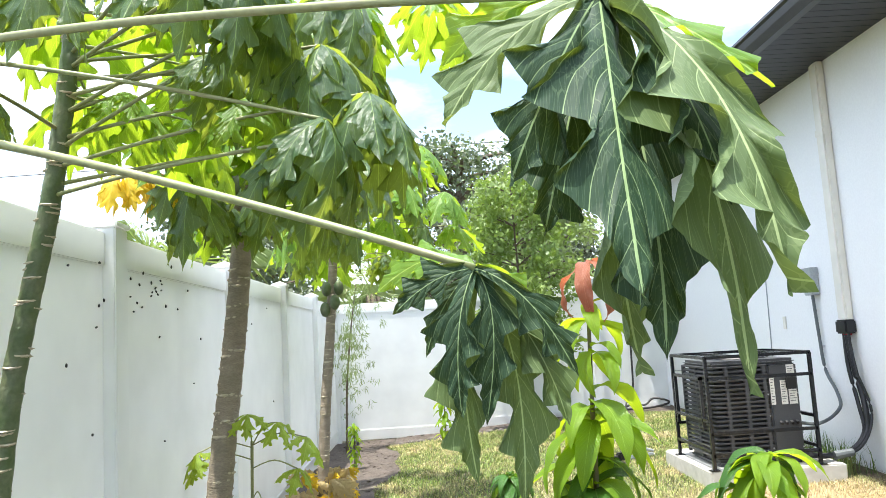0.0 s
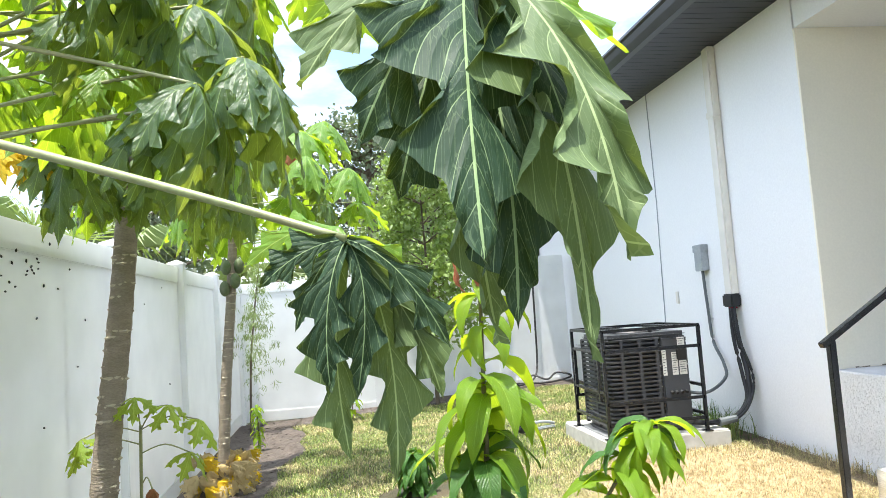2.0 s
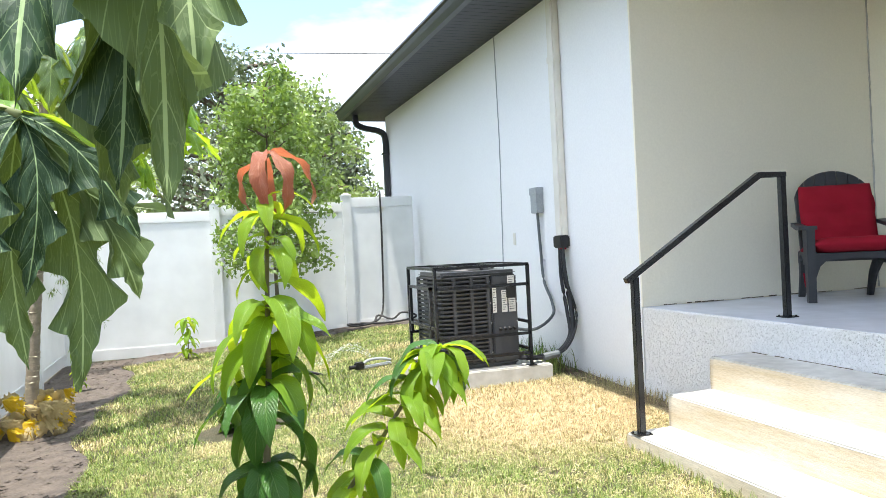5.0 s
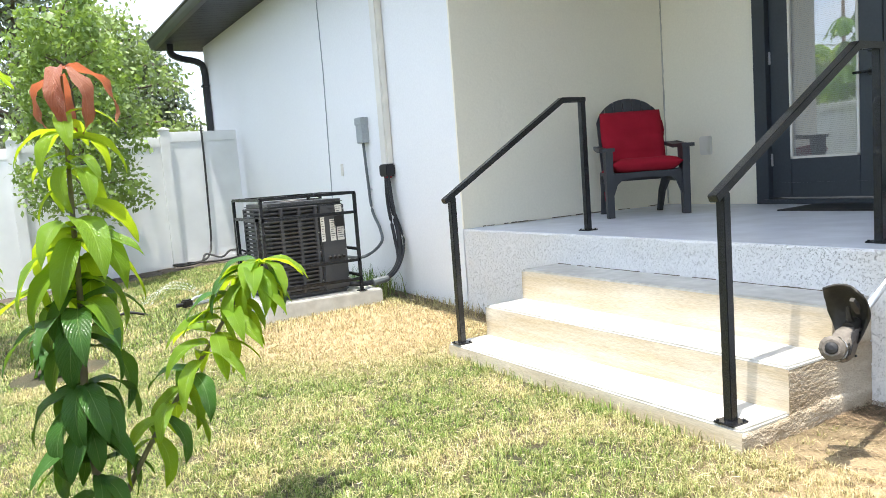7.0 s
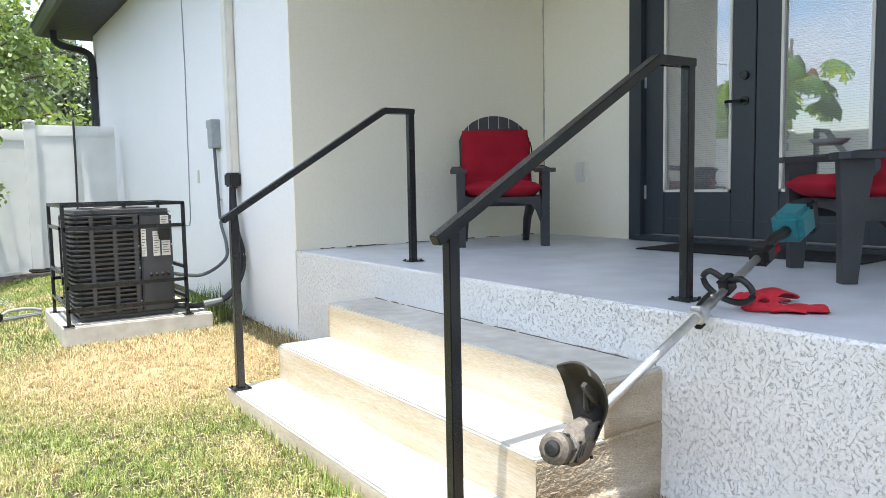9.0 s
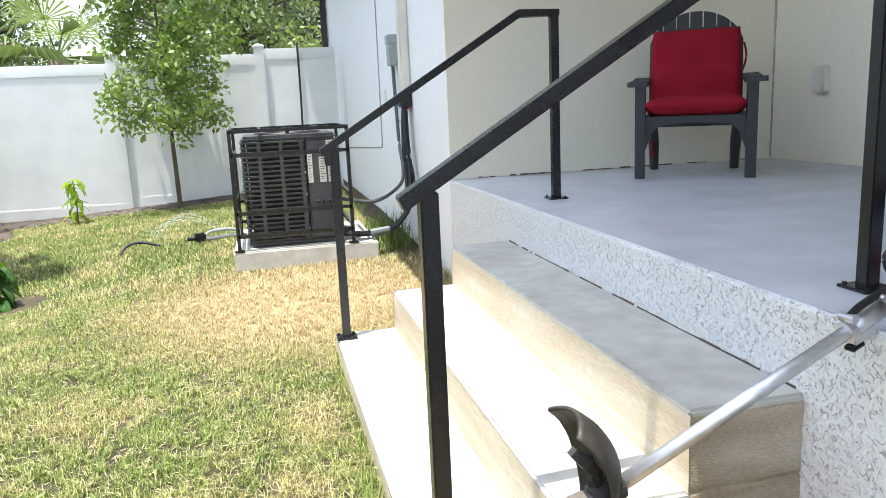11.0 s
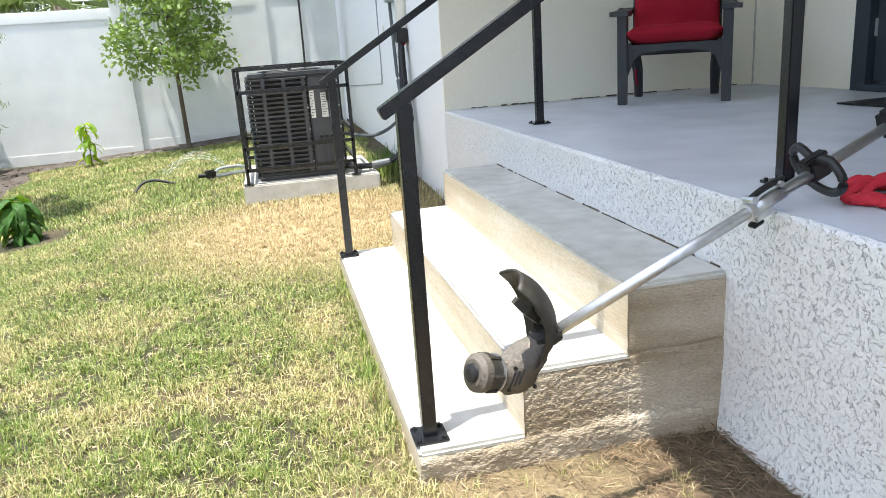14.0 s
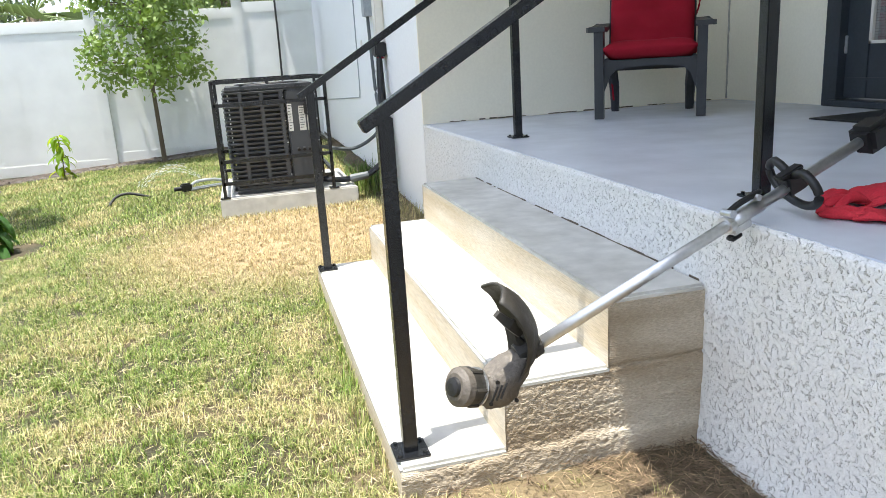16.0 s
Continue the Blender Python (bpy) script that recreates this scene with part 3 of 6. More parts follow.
def step_side(x0, x1, z1, seed):
    """The rough cast end of a step: board-marked layers, a ragged footing and a chipped upper edge."""
    x, z = np.meshgrid(np.append(np.arange(x0, x1, 0.003), x1), np.linspace(-0.08, z1, 60 + int(220 * z1)))
    layer = field(x * 4, z * 22, seed) * 0.002 + (field(x * 50, z * 70, seed + 1) * 0.0010 + field(x * 150, z * 170, seed + 2) * 0.0030) * np.where(z < 0.262, 1.0, 0.4)
    holes = np.clip(field(x * 38, z * 60, seed + 3) - 0.8, 0, 1) * 0.02
    lip = 0.060 + 0.022 * field(x * 9, x * 0, seed + 4) + 0.010 * field(x * 60, x * 0, seed + 5)
    foot = 0.008 / (1 + np.exp((z - lip) / 0.003)) * (0.4 + 0.9 * field(x * 16, z * 16, seed + 6))
    seam = 0.005 * np.exp(-((z - 0.262 - 0.008 * field(x * 12, x * 0, seed + 7)) / 0.005) ** 2)
    top = np.clip((z - z1 + 0.022) / 0.022, 0, 1) ** 2 * (0.003 + 0.012 * np.clip(field(x * 55, x * 0, seed + 8) - 0.45, 0, 1))
    out = layer - holes + foot - seam - top
    return sheet_mesh("side_face", np.stack([x, SY0 + 0.004 - out, z], -1), CONCRETE_SIDE)


for i, (x, z) in enumerate(TREADS):
    back = HX if i == 2 else TREADS[i + 1][0] + 0.012
    part("riser_block", box((x + 0.010, SY0 + 0.010, -0.15), (back, SY1 - 0.004, z - 0.02)), CONCRETE_SIDE, steps, "rough weathered concrete block")
    r, c = np.meshgrid(np.append(np.arange(SY0 - 0.003, SY1, 0.012), SY1), np.linspace(-0.05 if i == 0 else TREADS[i - 1][1] - 0.004, z - 0.011, 14))
    wave = 0.003 * field(r * 4, c * 9, 31 + i) + 0.0012 * field(r * 40, c * 60, 41 + i)
    face = new("riser_face", sheet_mesh("riser_face", np.stack([x + 0.001 - wave, r, c], -1), CONCRETE_RISER))
    face.parent, face["label"] = steps, "tan weathered concrete riser"
    part("tread", box((x, SY0 + 0.001, z - 0.024), (HX - 0.002 if i == 2 else TREADS[i + 1][0] + 0.011, SY1, z), 0.008), CONCRETE, steps, "smooth pale troweled concrete tread")
    flank = new("side_face", step_side(x - 0.001, back if i == 2 else back - 0.009, z - 0.012, 60))
    flank.parent, flank["label"] = steps, "rough board-marked concrete end"
bm = bmesh.new()
rng_j = random.Random(71)
y = SY0 + 0.03
while y < SY1 - 0.04:
    w = rng_j.uniform(0.02, 0.10)
    if rng_j.random() < 0.75:
        add_box(bm, (HX - 0.007 - rng_j.uniform(0, 0.004), y, 0.4555), (HX - 0.001, min(y + w, SY1 - 0.02), 0.4585 + rng_j.uniform(0, 0.003)), 0.0008)
    y += w * 0.95
part("joint", bm, BARK, steps, "dark crumbling joint against the wall")


# handrails
def handrail(y):
    r = thing("handrail", pose(0, y, 0), "black powder-coated steel handrail bolted to the steps", "handrail", "stair handrails")
    h = 0.0185
    part("lower_post", box((2.640 - h, -h, 0.09), (2.640 + h, h, 0.952), 0.003), METAL, r)
    part("upper_post", box((3.668 - h, -h, 0.652), (3.668 + h, h, 1.484), 0.003), METAL, r)
    bm = bmesh.new()
    pts = [(2.592, 0.917), (3.505, 1.480), (3.690, 1.480), (3.690, 1.510), (3.496, 1.510), (2.578, 0.944)]
    a = [bm.verts.new((x, -0.021, z)) for x, z in pts]
    b = [bm.verts.new((x, 0.021, z)) for x, z in pts]
    bm.faces.new(a)
    bm.faces.new(b)
    for i in range(6):
        j = (i + 1) % 6
        bm.faces.new((a[i], a[j], b[j], b[i]))
    bmesh.ops.bevel(bm, geom=bm.edges[:], offset=0.003, segments=2, affect="EDGES")
    part("top_rail", bm, METAL, r)
    for x, z in ((2.640, 0.0905), (3.668, 0.6525)):
        plate = part("base_plate", box((x - 0.045, -0.045, z), (x + 0.045, 0.045, z + 0.008), 0.002), METAL, r)
        for dx in (-0.033, 0.033):
            for dy in (-0.033, 0.033):
                part("bolt", tube([(x + dx, dy, z + 0.008), (x + dx, dy, z + 0.014)], 0.006, 6), METAL, plate)
    return r


handrail(1.783)
handrail(3.65)


# fences
def fence_run(name_label, m, spans, base, top, first_post=True):
    """Vinyl fence along local +x: spans are (start, length, lift of panel)."""
    f = thing("vinyl_fence", m, name_label, "fence", "vinyl fences")
    for x0, length, lift in spans:
        panel = part("panel", box((x0 + 0.06, -0.022, top - 0.14 + lift), (x0 + length - 0.06, 0.022, top + lift), 0.006), VINYL, f)
        part("bottom_rail", box((x0 + 0.06, -0.022, base + 0.02 + lift), (x0 + length - 0.06, 0.022, base + 0.16 + lift), 0.006), VINYL, panel)
        n = max(1, round((length - 0.12) / 0.9))
        w = (length - 0.12) / n
        for i in range(n):
            part("board", box((x0 + 0.06 + i * w, -0.0125, base + 0.1 + lift), (x0 + 0.06 + i * w + w, 0.0125, top - 0.1 + lift)), VINYL, panel)
        if x0 == 0 and not first_post:
            continue
        p = part("post", box((x0 - 0.064, -0.064, base - 0.2 + lift), (x0 + 0.064, 0.064, top + 0.02 + lift), 0.006), VINYL, f)
        bm = box((x0 - 0.072, -0.072, top + 0.02 + lift), (x0 + 0.072, 0.072, top + 0.042 + lift), 0.004)
        apex = bm.verts.new((x0, 0, top + 0.07 + lift))
        ring = [bm.verts.new((x0 + sx * 0.066, sy * 0.066, top + 0.042 + lift)) for sx, sy in ((-1, -1), (1, -1), (1, 1), (-1, 1))]
        for i in range(4):
            bm.faces.new((ring[i], ring[(i + 1) % 4], apex))
        part("cap", bm, VINYL, p)
    return f


FX, FY = -1.25, 10.5
fence_run("long white vinyl privacy fence beside the mulch bed", pose(FX, FY, 0, 0, 0, -90), [(1.83 * k, 1.83, 0.0) for k in range(0, 7)], -0.11, 1.78)
fence_run("white vinyl privacy fence closing the yard to the house", pose(FX, FY, 0), [(0.0, 1.88, 0.0), (1.88, 1.78, 0.07), (3.66, 1.03, 0.13)], -0.11, 1.78, False)


# wall fixtures
def wall_fixtures():
    d = thing("downspout", pose(0, 0, 0), "black metal downspout bent back from the gutter to the wall", "downspout")
    part("pipe", tube(curve_points([(2.92, 11.95, SOF), (2.93, 11.95, SOF - 0.13), (3.05, 11.95, SOF - 0.2), (3.32, 11.95, SOF - 0.26), (3.40, 11.95, SOF - 0.40), (3.40, 11.95, 2.4), (3.40, 11.95, 0.05)], 5), 0.042, 8, True), GUTTER, d)
    for k in range(3):
        part("bracket", box((3.34, 11.89, 2.7 - k * 1.0), (3.455, 12.01, 2.73 - k * 1.0)), GUTTER, d)
    c = thing("line_set_cover", pose(0, 0, 0), "off-white plastic duct on the wall with black hoses below", "duct")
    part("duct", box((3.385, 5.90, 1.20), (3.455, 6.02, SOF), 0.012), PVC, c)
    part("end_cap", box((3.365, 5.88, 1.10), (3.455, 6.035, 1.21), 0.012), BLACK, c, "black rubber end cap")
    part("tape", box((3.385, 5.92, 1.085), (3.44, 5.975, 1.102), 0.006), RED, c, "dark red tape round the hoses")
    part("flange", box((3.38, 5.895, 2.72), (3.455, 6.025, 2.78), 0.006), PVC, c)
    for k, (o, r) in enumerate(((0.0, 0.022), (0.034, 0.016), (-0.03, 0.011))):
        part("hose", tube(curve_points([(3.405, 5.95 + o, 1.13), (3.40 - 0.5 * abs(o), 5.90 + 1.3 * o, 0.85), (3.395 - 0.6 * o, 5.80 + 1.4 * o, 0.55), (3.35, 5.74 + o, 0.36), (3.22, 5.72 + o, 0.235), (3.02, 5.74 + o * 0.6, 0.205), (2.84, 5.80, 0.22)], 7), r, 8), BLACK, c, "black foam-wrapped refrigerant hose")
    part("valve", tube([(3.06, 5.70, 0.21), (3.20, 5.69, 0.23)], [0.033, 0.028], 10), WHIP, c, "grey hose joint")
    e = thing("disconnect_box", pose(0, 0, 0), "small grey electrical disconnect box with a grey whip", "electrical box")
    b = part("box", box((3.385, 6.36, 1.43), (3.455, 6.50, 1.66), 0.006), GREY_BOX, e)
    part("lid", box((3.378, 6.355, 1.60), (3.456, 6.505, 1.668), 0.004), GREY_BOX, b)
    part("whip", tube(curve_points([(3.42, 6.43, 1.43), (3.425, 6.41, 1.1), (3.43, 6.38, 0.8), (3.42, 6.22, 0.62), (3.36, 6.10, 0.50), (3.15, 6.05, 0.40), (2.86, 6.0, 0.45)], 7), 0.014, 8), WHIP, e)
    part("strap", box((3.44, 6.385, 0.98), (3.456, 6.43, 1.0)), STEEL, e)
    w = thing("wall_cable", pose(0, 0, 0), "thin grey cable clipped down and along the stucco wall", "cable")
    part("wire", tube([(3.45, 7.34, SOF), (3.45, 7.32, 2.2), (3.45, 7.38, 0.80), (3.45, 7.42, 0.735), (3.45, 7.60, 0.725), (3.45, 10.4, 0.60)], 0.0055, 6), GREY_BOX, w)
    j = thing("junction_plate", pose(0, 0, 0), "small white wall plate on the stucco", "wall plate")
    part("plate", box((3.443, 7.02, 1.14), (3.456, 7.07, 1.26), 0.003), PVC, j)
    o = thing("outlet_cover", pose(0, 0, 0), "white weatherproof outlet cover on the porch wall", "outlet")
    part("cover", box((5.67, 4.30, 1.08), (5.722, 4.40, 1.24), 0.008), PVC, o)
    part("lid", box((5.66, 4.305, 1.10), (5.672, 4.395, 1.235), 0.006), PVC, o)


wall_fixtures()


# air conditioner in its cage
def air_conditioner():
    pad = thing("concrete_pad", pose(0, 0, 0), "pale concrete slab under the air conditioner", "slab")
    part("slab", box((2.09, 5.61, -0.05), (3.10, 6.68, 0.165), 0.01), CONCRETE, pad)
    u = thing("air_conditioner", pose(2.20, 5.74, 0.165), "dark grey louvred outdoor air-conditioning condenser in a cage", "air conditioner")
    W, D, H = 0.66, 0.60, 0.785
    part("core", box((0.035, 0.035, 0.04), (W - 0.035, D - 0.035, H - 0.04)), BLACK, u, "black coil behind the louvres")
    part("base", box((0, 0, 0), (W, D, 0.05), 0.02), AC_GREY, u)
    top = part("top_panel", box((-0.004, -0.004, H - 0.045), (W + 0.004, D + 0.004, H), 0.02), AC_GREY, u)
    bm = bmesh.new()
    for k in range(1, 9):
        r = 0.03 * k
        add_tube(bm, [(W / 2 + r * math.cos(a), D / 2 + r * math.sin(a), H + 0.008) for a in np.linspace(0, math.tau, 25)], 0.003, 4)
    part("fan_grille", bm, BLACK, top)
    for x, y in ((0, D), (W, D), (0.115, 0), (0.265, 0), (0.405, 0), (0.0, 0.30)):
        part("corner_post", box((x - 0.012, y - 0.012, 0.04), (x + 0.018, y + 0.018, H - 0.04), 0.005), AC_GREY, u)
    part("service_panel", box((0.44, -0.006, 0.04), (W + 0.004, 0.20, H - 0.04), 0.012), AC_GREY, u, "plain dark grey service panel")
    part("side_panel", box((W - 0.01, 0.19, 0.04), (W + 0.003, D, H - 0.04), 0.004), AC_GREY, u)
    lab = part("rating_label", box((0.445, -0.009, 0.44), (0.478, -0.0055, 0.64)), PAPER, u, "white rating label with fine print")
    for k in range(9):
        part("print_line", box((0.449, -0.0105, 0.625 - k * 0.021), (0.474 - 0.006 * (k % 3), -0.0088, 0.630 - k * 0.021)), INK, lab)
    for xa, xb, za, zb_ in ((0.525, 0.572, 0.44, 0.62), (0.585, 0.645, 0.44, 0.55), (0.582, 0.64, 0.655, 0.735)):
        lab = part("data_label", box((xa, -0.009, za), (xb, -0.0055, zb_)), PAPER, u, "pale data label with fine print")
        for k in range(int((zb_ - za) / 0.018) - 1):
            part("print_line", box((xa + 0.005, -0.0105, zb_ - 0.016 - k * 0.018), (xb - 0.005 - 0.008 * (k % 3), -0.0088, zb_ - 0.011 - k * 0.018)), INK, lab)
    part("terminal_box", box((0.565, -0.02, 0.555), (0.645, -0.004, 0.645), 0.006), BLACK, u)
    for k in range(4):
        part("service_valve", tube([(0.50 + 0.04 * k, -0.03, 0.30), (0.50 + 0.04 * k, -0.004, 0.31)], 0.012, 8), BLACK, u)
    for x in (0.425, 0.655):
        for z in (0.12, 0.36, 0.52, 0.70):
            part("screw", tube([(x, -0.010, z), (x, -0.004, z)], 0.006, 8), STEEL, u)
    front = bmesh.new()
    for k in range(21):
        z = 0.065 + k * 0.0333
        pts = [(0.0, D - 0.02, z), (0.0, 0.06, z), (0.012, 0.018, z), (0.055, 0.0, z), (0.43, 0.0, z)]
        pts2 = [(p[0], p[1], p[2]) for p in pts]
        rings = []
        for i, p in enumerate(pts2):
            ox, oy = ((-1, 0), (-1, 0), (-0.7, -0.7), (0, -1), (0, -1))[i]
            rings.append([front.verts.new((p[0] + ox * q, p[1] + oy * q, p[2] + dz)) for q, dz in ((0.010, 0.0), (0.012, 0.012), (-0.010, 0.020), (-0.010, 0.008))])
        for a, b in zip(rings, rings[1:]):
            for i in range(4):
                front.faces.new((a[i], a[(i + 1) % 4], b[(i + 1) % 4], b[i]))
        front.faces.new(rings[0])
        front.faces.new(rings[-1])
    lv = part("louvre", front, AC_GREY, u, "horizontal louvre slats wrapping the corner")
    c = thing("steel_cage", pose(0, 0, 0), "black welded square-tube security cage on the concrete pad", "cage")
    x0, x1, y0, y1, zb, zt = 2.13, 2.925, 5.645, 6.40, 0.165, 0.99
    t = 0.012
    for x in (x0, x1):
        for y in (y0, y1):
            part("upright", box((x - t, y - t, zb), (x + t, y + t, zt)), METAL, c)
            part("foot_plate", box((x - 0.035, y - 0.035, zb), (x + 0.035, y + 0.035, zb + 0.006)), METAL, c)
    for z in (zt, 0.83, 0.43, 0.27):
        part("bar", box((x0, y0 - t, z - t), (x1, y0 + t, z + t)), METAL, c)
    for z in (zt, 0.43, 0.27):
        part("bar", box((x0, y1 - t, z - t), (x1, y1 + t, z + t)), METAL, c)
    for x in (x0, x1):
        for z in (zt, 0.52, 0.30):
            part("bar", box((x - t, y0, z - t), (x + t, y1, z + t)), METAL, c)
    for x in (2.33, 2.72):
        part("bar", box((x - t, y0, zt - t + 0.001), (x + t, y1, zt + t + 0.001)), METAL, c)
    g = part("gate", box((x0 - t, y0 + 0.12, 0.82), (x0 + t, y1 - 0.05, 0.82 + 2 * t)), METAL, c)
    for y in (y0 + 0.12, y1 - 0.06):
        part("gate_bar", box((x0 - t, y, 0.44), (x0 + t, y + 2 * t, 0.84)), METAL, g)
    part("padlock", box((2.505, y0 - 0.028, zt - 0.03), (2.530, y0 - 0.012, zt + 0.006), 0.004), METAL, c)


air_conditioner()


# porch door
def porch_door():
    x = 5.72
    fr = thing("door_frame", pose(0, 0, 0), "charcoal painted double door frame", "door frame", kind="structure")
    part("jamb", box((x - 0.03, DY1 - 0.09, 0.65), (x + 0.14, DY1 + 0.02, DZ)), DOOR_PAINT, fr)
    part("jamb", box((x - 0.03, DY0 - 0.02, 0.65), (x + 0.14, DY0 + 0.09, DZ)), DOOR_PAINT, fr)
    part("head", box((x - 0.03, DY0 - 0.02, DZ - 0.08), (x + 0.14, DY1 + 0.02, DZ + 0.03)), DOOR_PAINT, fr)
    part("threshold", box((x - 0.06, DY0 + 0.05, 0.652), (x + 0.14, DY1 - 0.05, 0.69), 0.006), DOOR_PAINT, fr)
    mid = (DY0 + DY1) / 2
    for a, b, handle in ((mid + 0.004, DY1 - 0.092, True), (DY0 + 0.092, mid - 0.004, False)):
        d = thing("glazed_door", pose(0, 0, 0), "closed charcoal door leaf with a tall blind-filled glass pane", "door", "double door leaves")
        xa, xb, st, z0, z1 = x + 0.02, x + 0.065, 0.165, 0.70, DZ - 0.085
        part("stile", box((xa, a, z0), (xb, a + st, z1), 0.003), DOOR_PAINT, d)
        part("stile", box((xa, b - st, z0), (xb, b, z1), 0.003), DOOR_PAINT, d)
        part("bottom_rail", box((xa + 0.002, a + st, z0), (xb, b - st, 1.0), 0.003), DOOR_PAINT, d)
        part("kick_groove", box((xa - 0.004, a + 0.02, 0.80), (xa + 0.01, b - 0.02, 0.815)), DOOR_PAINT, d)
        part("top_rail", box((xa + 0.002, a + st, z1 - 0.15), (xb, b - st, z1), 0.003), DOOR_PAINT, d)
        gl = part("glass", box((xa + 0.016, a + st, 1.0), (xa + 0.020, b - st, z1 - 0.15)), GLASS, d, "reflective clear glass pane")
        gl.visible_shadow = False
        for p, q in (((xa - 0.006, a + st, 1.0), (xa + 0.014, a + st + 0.018, z1 - 0.15)), ((xa - 0.006, b - st - 0.018, 1.0), (xa + 0.014, b - st, z1 - 0.15)), ((xa - 0.006, a + st, 1.0), (xa + 0.014, b - st, 1.018))):
            part("glazing_bead", box(p, q), PVC, d, "white glazing bead")
        bl = bmesh.new()
        z = 1.02
        while z < z1 - 0.16:
            add_box(bl, (xa + 0.024, a + st, z), (xa + 0.028, b - st, z + 0.0125))
            z += 0.0145
        part("blind", bl, BLIND, d, "closed white slatted blind")
        for z in (0.95, 1.75, 2.5):
            y = b - 0.004 if handle else a + 0.004
            part("hinge", box((xa - 0.012, y - 0.008, z), (xa + 0.002, y + 0.008, z + 0.1), 0.003), STEEL, d)
        if handle:
            y = a + 0.07
            part("backplate", tube([(xa, y, 1.58), (xa - 0.012, y, 1.58)], 0.03, 12), METAL, d)
            part("lever", tube([(xa - 0.012, y, 1.58), (xa - 0.05, y, 1.58), (xa - 0.05, y + 0.11, 1.58)], 0.01, 8), METAL, d)
            part("deadbolt", tube([(xa, y, 1.74), (xa - 0.025, y, 1.74)], 0.03, 12), METAL, d)


porch_door()
mat_ob = thing("door_mat", pose(5.42, 2.62, 0.652, 0, 0, 4), "thin black rubber door mat before the double door", "mat")
part("pad", box((-0.27, -0.68, 0), (0.26, 0.68, 0.008), 0.003), BLACK, mat_ob)


# adirondack chairs: local front is -y, front feet on y = 0
def adirondack(m, label):
    c = thing("adirondack_chair", m, label, "chair", "adirondack chairs")
    for sx in (-1, 1):
        bm = bmesh.new()
        prof = [(-0.012, 0.0), (0.05, 0.0), (0.075, 0.30), (0.10, 0.46), (0.10, 0.505), (-0.03, 0.505), (-0.02, 0.30)]
        a = [bm.verts.new((sx * 0.315, y, z)) for y, z in prof]
        b = [bm.verts.new((sx * 0.262, y, z)) for y, z in prof]
        bm.faces.new(a)
        bm.faces.new(b)
        for i in range(len(prof)):
            j = (i + 1) % len(prof)
            bm.faces.new((a[i], a[j], b[j], b[i]))
        part("front_leg", bm, CHAIR_GREY, c)
        bm = bmesh.new()
        add_tube(bm, [(sx * 0.235, 0.56, 0.0), (sx * 0.235, 0.47, 0.17), (sx * 0.25, 0.36, 0.30)], [0.026, 0.032, 0.04], 8)
        part("back_leg", bm, CHAIR_GREY, c)
        bm = bmesh.new()
        out = [(0.25, -0.05), (0.345, -0.05), (0.36, -0.01), (0.35, 0.12), (0.33, 0.32), (0.315, 0.45), (0.26, 0.45), (0.255, 0.2)]
        a = [bm.verts.new((sx * x, y, 0.505 + 0.03 * (y > 0.3))) for x, y in out]
        b = [bm.verts.new((sx * x, y, 0.532 + 0.03 * (y > 0.3))) for x, y in out]
        bm.faces.new(a)
        bm.faces.new(b)
        for i in range(len(out)):
            j = (i + 1) % len(out)
            bm.faces.new((a[i], a[j], b[j], b[i]))
        part("armrest", bm, CHAIR_GREY, c)
    bm = bmesh.new()
    n = 14
    lo = []
    for i in range(n + 1):
        x = -0.265 + 0.53 * i / n
        u = abs(x) / 0.265
        arch = 0.235 + (0.0 if u > 0.93 else 0.045 * math.sqrt(max(0, 1 - (u / 0.95) ** 2)) + 0.02) - (0.09 * max(0, u - 0.8) / 0.2)
        lo.append(arch)
    top = [bm.verts.new((-0.265 + 0.53 * i / n, 0.012, 0.332)) for i in range(n + 1)]
    bot = [bm.verts.new((-0.265 + 0.53 * i / n, 0.012, lo[i])) for i in range(n + 1)]
    top2 = [bm.verts.new((-0.265 + 0.53 * i / n, 0.045, 0.332)) for i in range(n + 1)]
    bot2 = [bm.verts.new((-0.265 + 0.53 * i / n, 0.045, lo[i])) for i in range(n + 1)]
    for i in range(n):
        bm.faces.new((top[i], top[i + 1], bot[i + 1], bot[i]))
        bm.faces.new((top2[i], top2[i + 1], bot2[i + 1], bot2[i]))
        bm.faces.new((top[i], top[i + 1], top2[i + 1], top2[i]))
        bm.faces.new((bot[i], bot[i + 1], bot2[i + 1], bot2[i]))
    part("front_apron", bm, CHAIR_GREY, c)
    for sx in (-1, 1):
        part("side_rail", box((sx * 0.25 - 0.015, 0.03, 0.25), (sx * 0.25 + 0.015, 0.5, 0.35), 0.006, None), CHAIR_GREY, c)
    for k in range(6):
        part("seat_slat", box((-0.25, 0.02 + k * 0.078, 0.32 - k * 0.011), (0.25, 0.088 + k * 0.078, 0.34 - k * 0.011), 0.004), CHAIR_GREY, c)
    tilt = pose(0, 0.40, 0.30, -16)
    arch = lambda x: 0.41 + 0.25 * math.sqrt(max(0.0, 1 - (x / 0.272) ** 2))
    for k in range(7):
        xa, xb = -0.266 + 0.076 * k + 0.003, -0.266 + 0.076 * (k + 1) - 0.003
        bm = bmesh.new()
        lines = []
        for y in (-0.012, 0.012):
            lines.append([bm.verts.new(tilt @ Vector((x, y, z))) for x, z in [(xa, 0), (xb, 0)] + [(xb + (xa - xb) * q / 4, arch(xb + (xa - xb) * q / 4)) for q in range(5)]])
        bm.faces.new(lines[0])
        bm.faces.new(lines[1])
